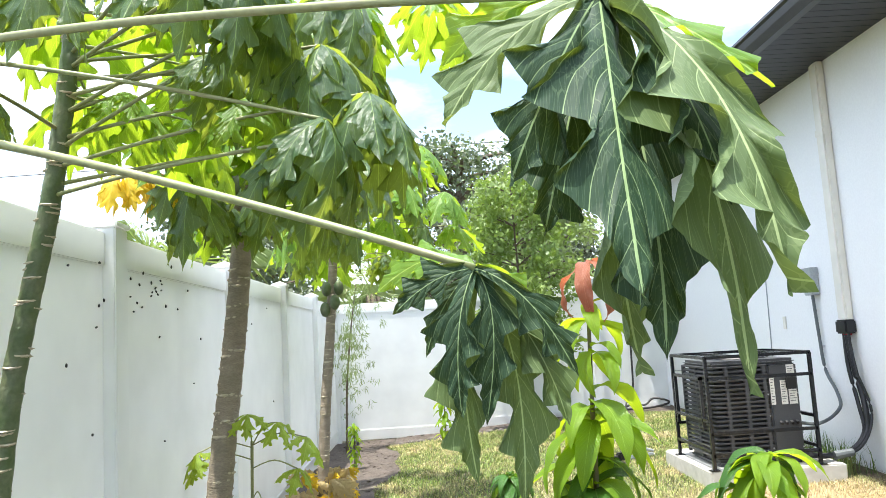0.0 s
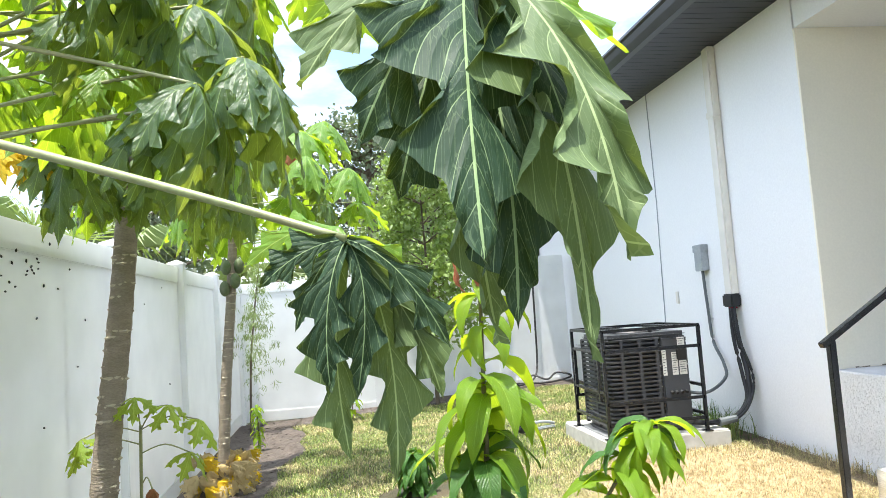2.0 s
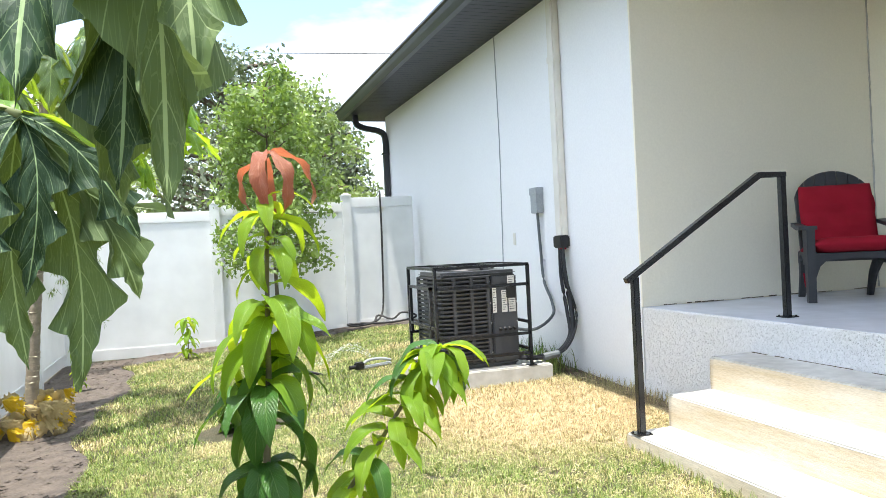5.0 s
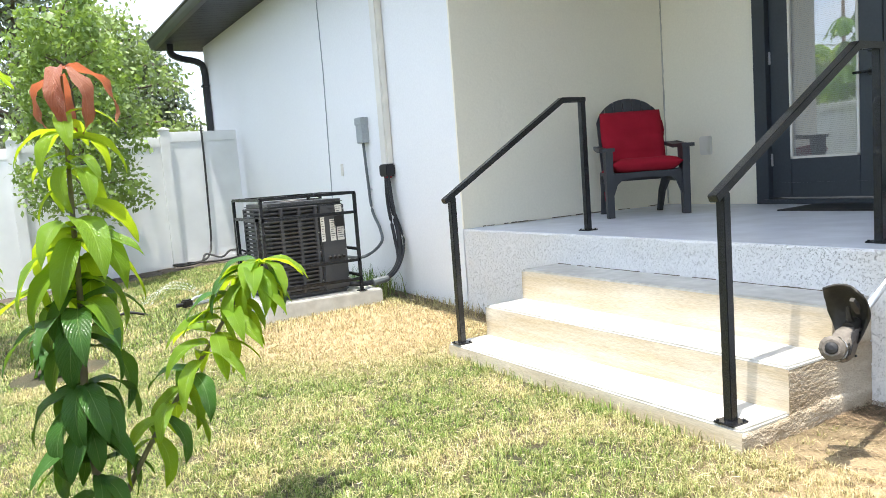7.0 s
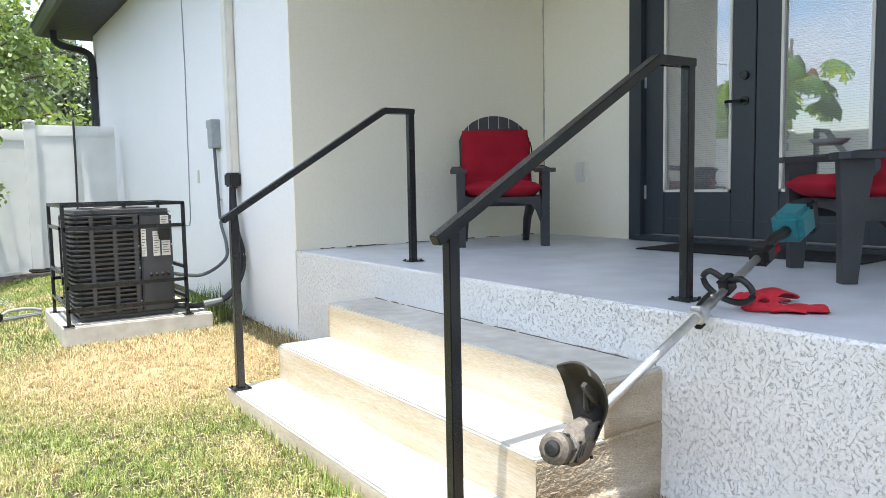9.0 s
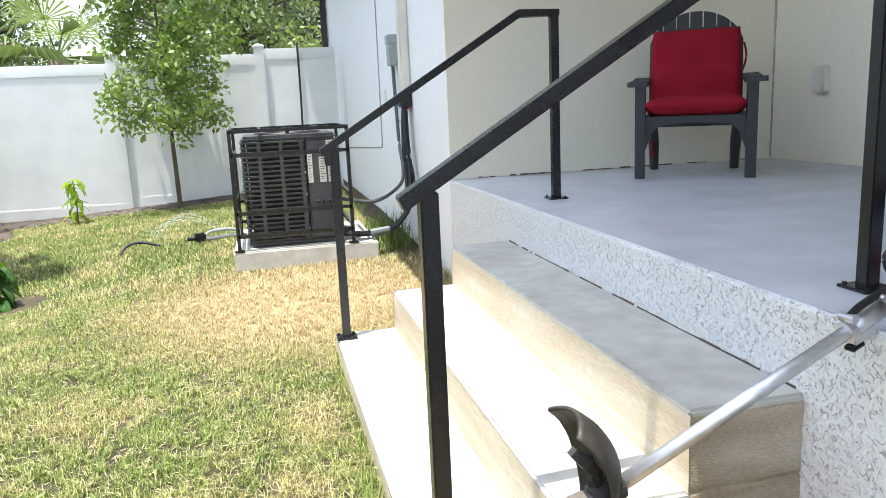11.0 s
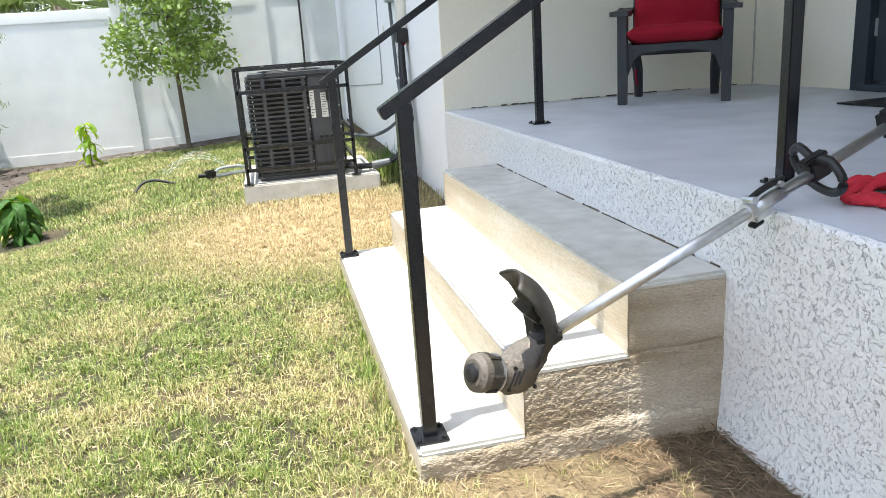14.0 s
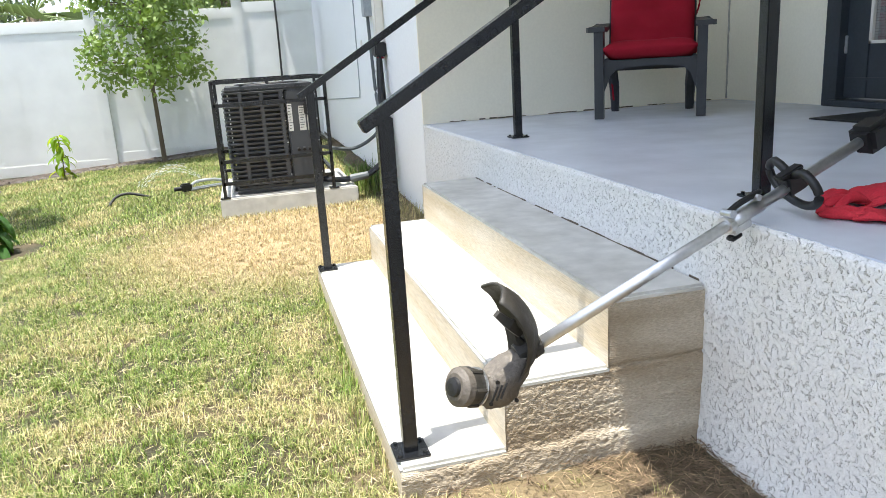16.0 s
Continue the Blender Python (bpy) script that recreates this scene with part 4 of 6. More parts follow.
        for q in range(7):
            r_ = (q + 1) % 7
            bm.faces.new((lines[0][q], lines[0][r_], lines[1][r_], lines[1][q]))
        part("back_slat", bm, CHAIR_GREY, c)
    part("back_brace", box((-0.17, 0.0125, 0.54), (0.17, 0.03, 0.57), 0.002, tilt), CHAIR_GREY, c)
    part("crest_rail", box((-0.26, 0.012, 0.36), (0.26, 0.03, 0.42), 0.004, tilt), CHAIR_GREY, c)

    def pillow(w, d, h, m4, welts=()):
        """A stuffed pad in local x, y with thickness z, pinched at the welts across it."""
        bm = bmesh.new()
        nx, ny = 16, 18
        sheets = []
        for sgn in (1, -1):
            sheet = []
            for j in range(ny + 1):
                row = []
                for i in range(nx + 1):
                    u, v = 2 * i / nx - 1, 2 * j / ny - 1
                    e = max(abs(u), abs(v))
                    puff = (1 - abs(u) ** 6) ** 0.5 * (1 - abs(v) ** 6) ** 0.5
                    for q in welts:
                        puff *= 1 - 0.55 * math.exp(-((v - q) / 0.07) ** 2)
                    puff *= 1 + 0.12 * noise.noise((u * 2.3, v * 2.3, w * 7))
                    row.append(bm.verts.new(m4 @ Vector((u * w / 2 * (1 - 0.03 * abs(v) ** 3), v * d / 2, sgn * h / 2 * max(puff, 0.12)))))
                sheet.append(row)
            sheets.append(sheet)
        for sheet in sheets:
            for j in range(ny):
                for i in range(nx):
                    bm.faces.new((sheet[j][i], sheet[j][i + 1], sheet[j + 1][i + 1], sheet[j + 1][i]))
        a, b = sheets
        for i in range(nx):
            bm.faces.new((a[0][i], a[0][i + 1], b[0][i + 1], b[0][i]))
            bm.faces.new((a[ny][i], a[ny][i + 1], b[ny][i + 1], b[ny][i]))
        for j in range(ny):
            bm.faces.new((a[j][0], a[j + 1][0], b[j + 1][0], b[j][0]))
            bm.faces.new((a[j][nx], a[j + 1][nx], b[j + 1][nx], b[j][nx]))
        return bm

    k = thing("chair_cushion", m, "red padded seat and back cushion tied on a chair", "cushion", "red chair cushions")
    part("seat_pad", pillow(0.535, 0.50, 0.11, pose(0, 0.205, 0.375, -7), ()), RED, k, "", True)
    part("back_pad", pillow(0.50, 0.52, 0.09, tilt @ pose(0, -0.058, 0.27, 90), (-0.42, 0.18)), RED, k, "", True)
    part("tie", tube(curve_points([(0.268, 0.53, 0.74), (0.282, 0.53, 0.66), (0.262, 0.50, 0.58)], 4), 0.006, 5), RED, k)
    part("tie", tube(curve_points([(-0.24, 0.40, 0.40), (-0.245, 0.42, 0.2), (-0.235, 0.42, 0.08)], 4), 0.006, 5), RED, k)
    return c


adirondack(pose(4.635, 4.03, 0.652, 0, 0, -32), "charcoal resin adirondack chair standing in the porch corner")
adirondack(pose(4.67, 1.87, 0.652, 0, 0, -130), "charcoal resin adirondack chair beside the double door")


# line trimmer leaning on the porch edge
def line_trimmer():
    a, b = Vector((2.845, 1.43, 0.476)), Vector((3.792, 1.58, 0.814))
    d = (b - a).normalized()
    side = d.cross(Vector((0, 0, 1))).normalized()
    up = side.cross(d)
    base = Matrix((( *[d.x], side.x, up.x, a.x), (d.y, side.y, up.y, a.y), (d.z, side.z, up.z, a.z), (0, 0, 0, 1)))
    t = thing("line_trimmer", base, "battery line trimmer with an aluminium shaft leaning on the porch edge", "line trimmer")
    L = (b - a).length
    part("shaft", tube([(0, 0, 0), (L, 0, 0)], 0.0135, 14), STEEL, t, "aluminium shaft", True)
    inv = base.to_3x3().transposed()

    def at(r, u, depth=0.0):
        """A place level with the shaft's end: r along the wall's normal, u up, depth away along the steps."""
        return inv @ Vector((r, depth, u))

    gear = bmesh.new()
    outline = [(r - 0.012 * min(1, -u / 0.06), u + 0.018 * min(1, max(0, -u / 0.06))) for r, u in [(0.004, 0.004), (0.006, -0.026), (-0.014, -0.052), (-0.018, -0.095), (-0.034, -0.122), (-0.075, -0.130), (-0.106, -0.122), (-0.118, -0.098), (-0.104, -0.066), (-0.080, -0.046), (-0.056, -0.018), (-0.034, 0.004)]]
    fa = [gear.verts.new(at(r, u, -0.030)) for r, u in outline]
    fb = [gear.verts.new(at(r, u, 0.030)) for r, u in outline]
    gear.faces.new(fa)
    gear.faces.new(fb)
    for i in range(len(outline)):
        j = (i + 1) % len(outline)
        gear.faces.new((fa[i], fa[j], fb[j], fb[i]))
    bmesh.ops.bevel(gear, geom=gear.edges[:], offset=0.010, segments=3, affect="EDGES")
    gb_ = part("gear_case", gear, GEAR, t, "dusty grey alloy gear case", True)
    for k in range(3):
        part("vent_slot", tube([at(-0.064 - 0.010 * k, -0.052 - 0.002 * k, -0.0305), at(-0.078 - 0.010 * k, -0.084 - 0.002 * k, -0.0305)], 0.0022, 6), BLACK, gb_)
    for r, u in ((-0.084, -0.046), (-0.108, -0.054), (-0.018, -0.018), (-0.100, -0.092), (-0.044, -0.094)):
        part("screw", tube([at(r, u, -0.028), at(r, u, -0.0325)], 0.0045, 8), BLACK, gb_)
    hub, ax = at(-0.112, -0.064, 0.0), at(-0.88, 0.30, -0.36).normalized()
    for r0, r1, l0, l1, mt, nm in ((0.030, 0.030, -0.02, 0.012, GEAR, "neck_ring"), (0.041, 0.041, 0.012, 0.016, STEEL, "line_deflector"), (0.037, 0.039, 0.016, 0.046, GUARD, "spool_case"), (0.041, 0.040, 0.046, 0.056, GEAR, "spool_rim"), (0.040, 0.028, 0.056, 0.070, GEAR, "spool_cover"), (0.0205, 0.0185, 0.068, 0.075, BLACK, "bump_knob"), (0.0185, 0.008, 0.075, 0.080, BLACK, "knob_face")):
        part(nm, tube([hub + ax * l0, hub + ax * (l0 * 0.6 + l1 * 0.4), hub + ax * l1], [r0, max(r0, r1), r1], 32), mt, gb_ if nm == "neck_ring" else t, "", False)
    for k in range(6):
        th = math.tau * k / 6
        s1 = ax.cross(Vector((0, 0, 1))).normalized()
        s2 = ax.cross(s1)
        o_ = (s1 * math.cos(th) + s2 * math.sin(th)) * 0.039
        part("grip_rib", tube([hub + ax * 0.018 + o_, hub + ax * 0.045 + o_], 0.005, 6), GUARD, t)
    # hooded debris guard, open towards the spool
    bm = bmesh.new()
    ridge = curve_points([(0.014, 0.0, -0.012), (0.018, 0.0, 0.024), (0.012, 0.0, 0.062), (-0.004, 0.0, 0.100), (-0.028, 0.0, 0.130), (-0.058, 0.0, 0.152)], 3)
    va, vb = [], []
    for i, p in enumerate(ridge):
        f = i / (len(ridge) - 1)
        wide = 0.036 + 0.040 * min(1.0, 2.2 * f) - 0.016 * max(0.0, f - 0.75) * 4
        row, row2 = [], []
        for k in range(9):
            v = -1 + k / 4
            deep = abs(v) ** 2.2 * (0.052 - 0.030 * f)
            row.append(bm.verts.new(at(p.x - deep, p.z - deep * 0.75, v * wide)))
            row2.append(bm.verts.new(at(p.x - deep * 0.93 - 0.005, p.z - deep * 0.70 - 0.005, v * (wide - 0.004))))
        va.append(row)
        vb.append(row2)
    n_ = len(ridge) - 1
    for g_ in (va, vb):
        for i in range(n_):
            for j in range(8):
                bm.faces.new((g_[i][j], g_[i][j + 1], g_[i + 1][j + 1], g_[i + 1][j]))
    for i in range(n_):
        for j in (0, 8):
            bm.faces.new((va[i][j], va[i + 1][j], vb[i + 1][j], vb[i][j]))
    for j in range(8):
        for i in (0, n_):
            bm.faces.new((va[i][j], va[i][j + 1], vb[i][j + 1], vb[i][j]))
    gd = part("debris_guard", bm, GUARD, t, "dusty curved black plastic guard", True)
    part("line_cutter", tube([at(-0.034, 0.052, -0.036), at(-0.058, 0.080, -0.042), at(-0.084, 0.106, -0.044)], [0.006, 0.010, 0.007], 4, True), GUARD, gd)
    part("guard_web", tube([at(-0.008, 0.0), at(-0.030, 0.030), at(-0.034, 0.070)], [0.016, 0.010, 0.006], 6), GUARD, gd)
    part("guard_clamp", tube([at(-0.030, -0.008), at(0.006, 0.004), at(0.024, 0.008)], [0.024, 0.025, 0.020], 14), GUARD, gd)
    # coupler near the porch edge
    x = 0.562
    cp = part("coupler", tube([(x, 0, 0), (x + 0.105, 0, 0)], 0.0165, 12), STEEL, t, "alloy shaft coupler", True)
    part("coupler_body", box((x + 0.004, -0.014, -0.030), (x + 0.062, 0.014, -0.006), 0.004), STEEL, cp)
    part("coupler_lever", tube(curve_points([(x + 0.012, 0.004, 0.030), (x + 0.05, 0.0, 0.033), (x + 0.118, -0.004, 0.028)], 4), 0.0075, 8), BLACK, cp)
    part("lever_pivot", tube([(x + 0.012, -0.016, 0.026), (x + 0.012, 0.016, 0.026)], 0.0095, 12), STEEL, cp)
    part("lever_tip", tube([(x + 0.098, -0.010, 0.024), (x + 0.098, 0.012, 0.024)], 0.008, 10), STEEL, cp)
    part("coupler_knob", box((x - 0.004, -0.012, -0.042), (x + 0.030, 0.012, -0.030), 0.004), BLACK, cp)
    part("collar", tube([(x - 0.004, 0, 0), (x + 0.012, 0, 0)], 0.0215, 12), STEEL, cp)
    # loop handle
    x = 0.778
    hp = part("handle_clamp", box((x - 0.032, -0.018, -0.020), (x + 0.032, 0.018, 0.030), 0.006), BLACK, t)
    part("clamp_cap", box((x - 0.045, -0.014, 0.028), (x + 0.030, 0.014, 0.040), 0.004), BLACK, hp)
    loop = []
    for i in range(29):
        a_ = math.tau * i / 28
        lift = 0.048 * math.cos(a_) * (0.25 + 0.75 * min(1.0, 1.6 * abs(math.sin(a_)))) if math.cos(a_) > 0 else 0.056 * math.cos(a_)
        loop.append((x - 0.10 * math.sin(a_) * 0.35, 0.100 * math.sin(a_), lift + 0.006))
    part("loop_handle", tube(loop, 0.0105, 12), BLACK, t, "black rubber loop handle", True)
    # rear grip, motor and battery
    part("rear_collar", box((L - 0.01, -0.036, -0.036), (L + 0.075, 0.036, 0.036), 0.014), BLACK, t)
    part("rear_grip", tube(curve_points([(L + 0.06, 0, 0), (L + 0.13, 0, 0.012), (L + 0.21, 0, 0.0), (L + 0.27, 0, 0.0)], 4), 0.021, 10), BLACK, t)
    part("trigger", box((L + 0.10, -0.01, -0.045), (L + 0.16, 0.01, -0.012), 0.004), RED, t, "red trigger lock")
    mh = part("motor_housing", box((L + 0.24, -0.058, -0.055), (L + 0.38, 0.058, 0.06), 0.022), TEAL, t, "teal motor housing")
    part("battery", box((L + 0.38, -0.045, -0.075), (L + 0.44, 0.045, 0.05), 0.01), BLACK, mh)
    part("badge", box((L + 0.28, -0.0605, -0.01), (L + 0.34, -0.057, 0.012)), PAPER, mh)


line_trimmer()


def gloves():
    """A pair of limp gloves: flat creased palms with wide cuffs, fingers pressed together and folded."""
    for m, lab, turn in ((pose(3.80, 1.34, 0.653, 0, 0, 128), "red work glove lying flat on the porch floor", 0.0), (pose(3.95, 1.57, 0.655, 0, 0, 176), "red work glove with folded fingers on the porch floor", 0.022)):
        g = thing("work_glove", m, lab, "glove", "red work gloves")

        def limp(y0, y1, x0, x1, thick, seed, curl=0.0, round_end=True):
            """A soft flattened bag from x0 to x1 between y0 and y1."""
            bm = bmesh.new()
            nx, ny = 22, 12
            sheets = []
            for sgn in (1, -1):
                sheet = []
                for i in range(nx + 1):
                    u = i / nx
                    row = []
                    for q in range(ny + 1):
                        v = 2 * q / ny - 1
                        end = math.sqrt(max(0.0, 1 - max(0.0, (u - 0.8) / 0.2) ** 2)) if round_end else 1.0
                        yy = (y0 + y1) / 2 + v * (y1 - y0) / 2 * (0.35 + 0.65 * end)
                        xx = x0 + (x1 - x0) * u
                        puff = thick * math.sqrt(max(0.0, 1 - v * v)) * (0.25 + 0.75 * end)
                        crease = 0.010 * noise.noise((xx * 22 + yy * 9, yy * 26, seed)) + 0.006 * math.sin(xx * 75 + yy * 40 + seed)
                        zz = thick + max(0.0, curl * math.sin(math.pi * min(1.0, u * 1.1))) + (puff + crease * (0.4 + 0.6 * (1 - abs(v))) if sgn > 0 else -puff * 0.9)
                        row.append(bm.verts.new((xx, yy, max(0.0, zz))))
                    sheet.append(row)
                sheets.append(sheet)
                for i in range(nx):
                    for q in range(ny):
                        bm.faces.new((sheet[i][q], sheet[i + 1][q], sheet[i + 1][q + 1], sheet[i][q + 1]))
            a_, b_ = sheets
            for i in range(nx):
                for q in (0, ny):
                    bm.faces.new((a_[i][q], a_[i + 1][q], b_[i + 1][q], b_[i][q]))
            for q in range(ny):
                for i in (0, nx):
                    bm.faces.new((a_[i][q], a_[i][q + 1], b_[i][q + 1], b_[i][q]))
            bmesh.ops.recalc_face_normals(bm, faces=bm.faces)
            return bm

        part("palm", limp(-0.055, 0.055, 0.0, 0.18, 0.010, 3 + turn * 100, turn), GLOVE, g, "", True)
        for k in range(4):
            y = -0.052 + 0.0262 * k
            part("finger", limp(y, y + 0.027, 0.155, 0.262 - 0.01 * abs(k - 1.6), 0.008 + 0.002 * (k % 2), k, turn * 0.8), GLOVE, g, "", True)
        part("thumb", limp(0.040, 0.070, 0.07, 0.175, 0.008, 9, 0.006), GLOVE, g, "", True)


gloves()
tray = thing("shallow_dish", pose(5.0, 1.995, 1.238), "shallow grey dish resting on the chair arm", "dish")
bm = tube([(0, 0, 0), (0, 0, 0.012), (0, 0, 0.028)], [0.055, 0.075, 0.09], 18)
part("bowl", bm, GREY_BOX, tray)


# papaya trees
def lobe_width(s, rng):
    """Half width of a leaf lobe along its length, with two pairs of pointed side lobes."""
    keys = ((0, 0.03), (0.12, 0.068), (0.26, 0.08), (0.36, 0.215), (0.41, 0.26), (0.45, 0.14), (0.50, 0.10), (0.58, 0.10), (0.64, 0.17), (0.68, 0.185), (0.72, 0.10), (0.86, 0.05), (1.0, 0.0))
    for (a, p), (b, q) in zip(keys, keys[1:]):
        if s <= b:
            f = (s - a) / (b - a)
            return p + (q - p) * (f * f * (3 - 2 * f) * 0.6 + f * 0.4)
    return 0.0


def papaya_leaf(seed, length, droop, lobes=9, cup=0.0, arc=304, ease=2.0, wide_by=1.0):
    """A palmate leaf about its hub; +x runs on from the stalk, the lobes spread and hang."""
    rng = random.Random(seed)
    bm = bmesh.new()
    uv = bm.loops.layers.uv.new("uv")
    S = (0, 0.06, 0.12, 0.19, 0.26, 0.31, 0.36, 0.41, 0.45, 0.50, 0.54, 0.58, 0.64, 0.68, 0.72, 0.79, 0.86, 0.93, 1.0)
    V = (-1, -0.66, -0.33, 0, 0.33, 0.66, 1)
    for k in range(lobes):
        th = radians(-arc / 2 + arc * k / (lobes - 1) + rng.uniform(-7, 7))
        L = length * (0.58 + 0.42 * math.cos(th * 0.52)) * rng.uniform(0.88, 1.1)
        pitch0 = radians(-6 - 14 * cup + rng.uniform(-8, 10))
        pitch1 = -radians(droop) * rng.uniform(0.85, 1.08)
        out = Vector((math.cos(th), math.sin(th), 0))
        side = Vector((-math.sin(th), math.cos(th), 0))
        swirl = rng.uniform(-0.5, 0.5)
        roll = rng.uniform(-0.7, 0.7)
        pos = Vector((0, 0, 0.006 * rng.random()))
        rows = []
        fold = rng.uniform(0.15, 0.45)
        wide = rng.uniform(0.9, 1.12) * wide_by
        jag = (rng.uniform(0.8, 1.25), rng.uniform(0.8, 1.25))
        for i, s in enumerate(S):
            ds = (s - S[i - 1]) * L if i else 0
            e = 1 - (1 - min(1, s * 1.25)) ** ease
            p = pitch0 + (pitch1 - pitch0) * e
            d = (out * math.cos(p) + Vector((0, 0, math.sin(p))) + side * swirl * s * 0.4).normalized()
            pos = pos + d * ds
            nrm = (-out * math.sin(p) + Vector((0, 0, math.cos(p)))).normalized()
            sd = (side * math.cos(roll * s) + nrm * math.sin(roll * s)).normalized()
            w = lobe_width(s, rng) * L * wide
            row = []
            for v in V:
                ww = w * (jag[0] if v < 0 else jag[1])
                tooth = 0.15 * L * (abs(v) ** 1.5) * (1 if 0.3 < s < 0.75 else 0.2)
                ripple = 0.016 * length * abs(v) * math.sin(s * 21 + seed + k * 2 + (3 if v > 0 else 0))
                q = pos + sd * v * ww + d * tooth + nrm * (-fold * abs(v) * ww + ripple)
                row.append((bm.verts.new(q), s, v))
            rows.append(row)
        for ra_, rb_ in zip(rows, rows[1:]):
            for j in range(len(V) - 1):
                quad = (ra_[j], ra_[j + 1], rb_[j + 1], rb_[j])
                f = bm.faces.new([x[0] for x in quad])
                f.smooth = True
                for loop, x in zip(f.loops, quad):
                    loop[uv].uv = (x[1], x[2] * max(0.12, lobe_width(x[1], rng) * 5.0))
    me = bpy.data.meshes.new("leaf")
    bm.to_mesh(me)
    bm.free()
    return me


def broad_lobe(s, shift):
    """Half width of a broad lobe: pointed side lobes parted by rounded bays."""
    keys = ((0, 0.03), (0.10, 0.05), (0.22, 0.052), (0.29, 0.07), (0.36, 0.15), (0.42, 0.205), (0.45, 0.125), (0.48, 0.06), (0.54, 0.056), (0.60, 0.10), (0.66, 0.155), (0.69, 0.11), (0.73, 0.055), (0.83, 0.06), (0.92, 0.034), (1.0, 0.0))
    s = min(1.0, max(0.0, s + shift * math.sin(math.pi * s)))
    for (a, p), (b, q) in zip(keys, keys[1:]):
        if s <= b:
            f = (s - a) / (b - a)
            return p + (q - p) * f * f * (3 - 2 * f)
    return 0.0


def shaped_leaf(seed, lobes, material):
    """A large leaf whose lobes bend from the hub over a shoulder to their tips: (shoulder, tip, width, painted tone:
    shaded dark 0, pale underside 1 or sunlit 2).
    """
    rng = random.Random(seed)
    bm = bmesh.new()
    uv = bm.loops.layers.uv.new("uv")
    S = [i / 52 for i in range(53)]
    V = [i / 8 for i in range(-8, 9)]
    for k, (bend, tip, w0, look_) in enumerate(lobes):
        tip, bend = Vector(tip), Vector(bend)
        L = (bend.length + (tip - bend).length) * 0.5 + tip.length * 0.5
        roll = rng.uniform(-0.35, 0.35)
        fold = rng.uniform(0.10, 0.30)
        jag = (rng.uniform(0.8, 1.2), rng.uniform(0.8, 1.2))
        move = (rng.uniform(-0.09, 0.09), rng.uniform(-0.09, 0.09))
        curl = (rng.uniform(-0.5, 1.4), rng.uniform(-0.5, 1.4))
        rows = []
        for s in S:
            p = bend * (2 * s * (1 - s)) + tip * (s * s)
            d = (bend * (2 - 4 * s) + tip * (2 * s)).normalized()
            face = Vector((0.15, -1, 0.25))
            sd = d.cross(face).normalized()
            nr = sd.cross(d).normalized()
            a = roll * (0.4 + 0.6 * s)
            sd, nr = sd * math.cos(a) + nr * math.sin(a), nr * math.cos(a) - sd * math.sin(a)
            row = []
            for v in V:
                h_ = 0 if v < 0 else 1
                ww = broad_lobe(s, move[h_]) * L * w0 * jag[h_]
                tooth = 0.13 * L * (abs(v) ** 1.6) * min(1.0, max(0.15, (s - 0.16) * 6)) * min(1.0, max(0.1, (0.92 - s) * 5))
                ripple = 0.018 * L * abs(v) ** 2.5 * math.sin(s * 24 + seed + k * 2 + 3 * h_) + 0.0012 * L * math.sin((s * 10 - abs(v) * 1.6) * math.tau) * abs(v) ** 0.5 + 0.10 * L * curl[h_] * max(0.0, abs(v) - 0.6) ** 1.3
                row.append((bm.verts.new(p + sd * v * ww + d * tooth + nr * (-fold * abs(v) ** 1.3 * ww + ripple)), s, v, ww / L))
            rows.append(row)
        for ra_, rb_ in zip(rows, rows[1:]):
            for j in range(len(V) - 1):
                quad = (ra_[j], ra_[j + 1], rb_[j + 1], rb_[j])
                f = bm.faces.new([x[0] for x in quad])
                f.smooth = True
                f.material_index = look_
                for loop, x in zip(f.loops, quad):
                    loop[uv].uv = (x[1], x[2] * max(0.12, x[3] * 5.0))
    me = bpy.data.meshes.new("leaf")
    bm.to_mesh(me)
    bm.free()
    for m in (material, LEAF_PALE, LEAF_FRESH_SUNLIT):
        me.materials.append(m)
    return me


# The last number of each lobe picks its painted shade or sun tone.
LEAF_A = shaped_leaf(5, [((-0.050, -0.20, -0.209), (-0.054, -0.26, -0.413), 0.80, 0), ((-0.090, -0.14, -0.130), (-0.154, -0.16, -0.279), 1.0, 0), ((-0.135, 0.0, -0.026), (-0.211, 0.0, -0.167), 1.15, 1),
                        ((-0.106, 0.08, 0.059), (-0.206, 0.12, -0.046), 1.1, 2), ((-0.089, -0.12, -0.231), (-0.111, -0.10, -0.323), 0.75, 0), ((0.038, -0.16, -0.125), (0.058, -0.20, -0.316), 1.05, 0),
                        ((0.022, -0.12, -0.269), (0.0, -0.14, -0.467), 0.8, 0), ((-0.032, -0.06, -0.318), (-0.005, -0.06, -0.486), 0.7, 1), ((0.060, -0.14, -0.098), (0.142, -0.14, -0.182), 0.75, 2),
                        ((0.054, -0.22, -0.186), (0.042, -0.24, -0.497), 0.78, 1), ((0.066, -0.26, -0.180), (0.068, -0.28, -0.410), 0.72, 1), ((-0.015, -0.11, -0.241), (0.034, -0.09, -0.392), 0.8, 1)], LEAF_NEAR)
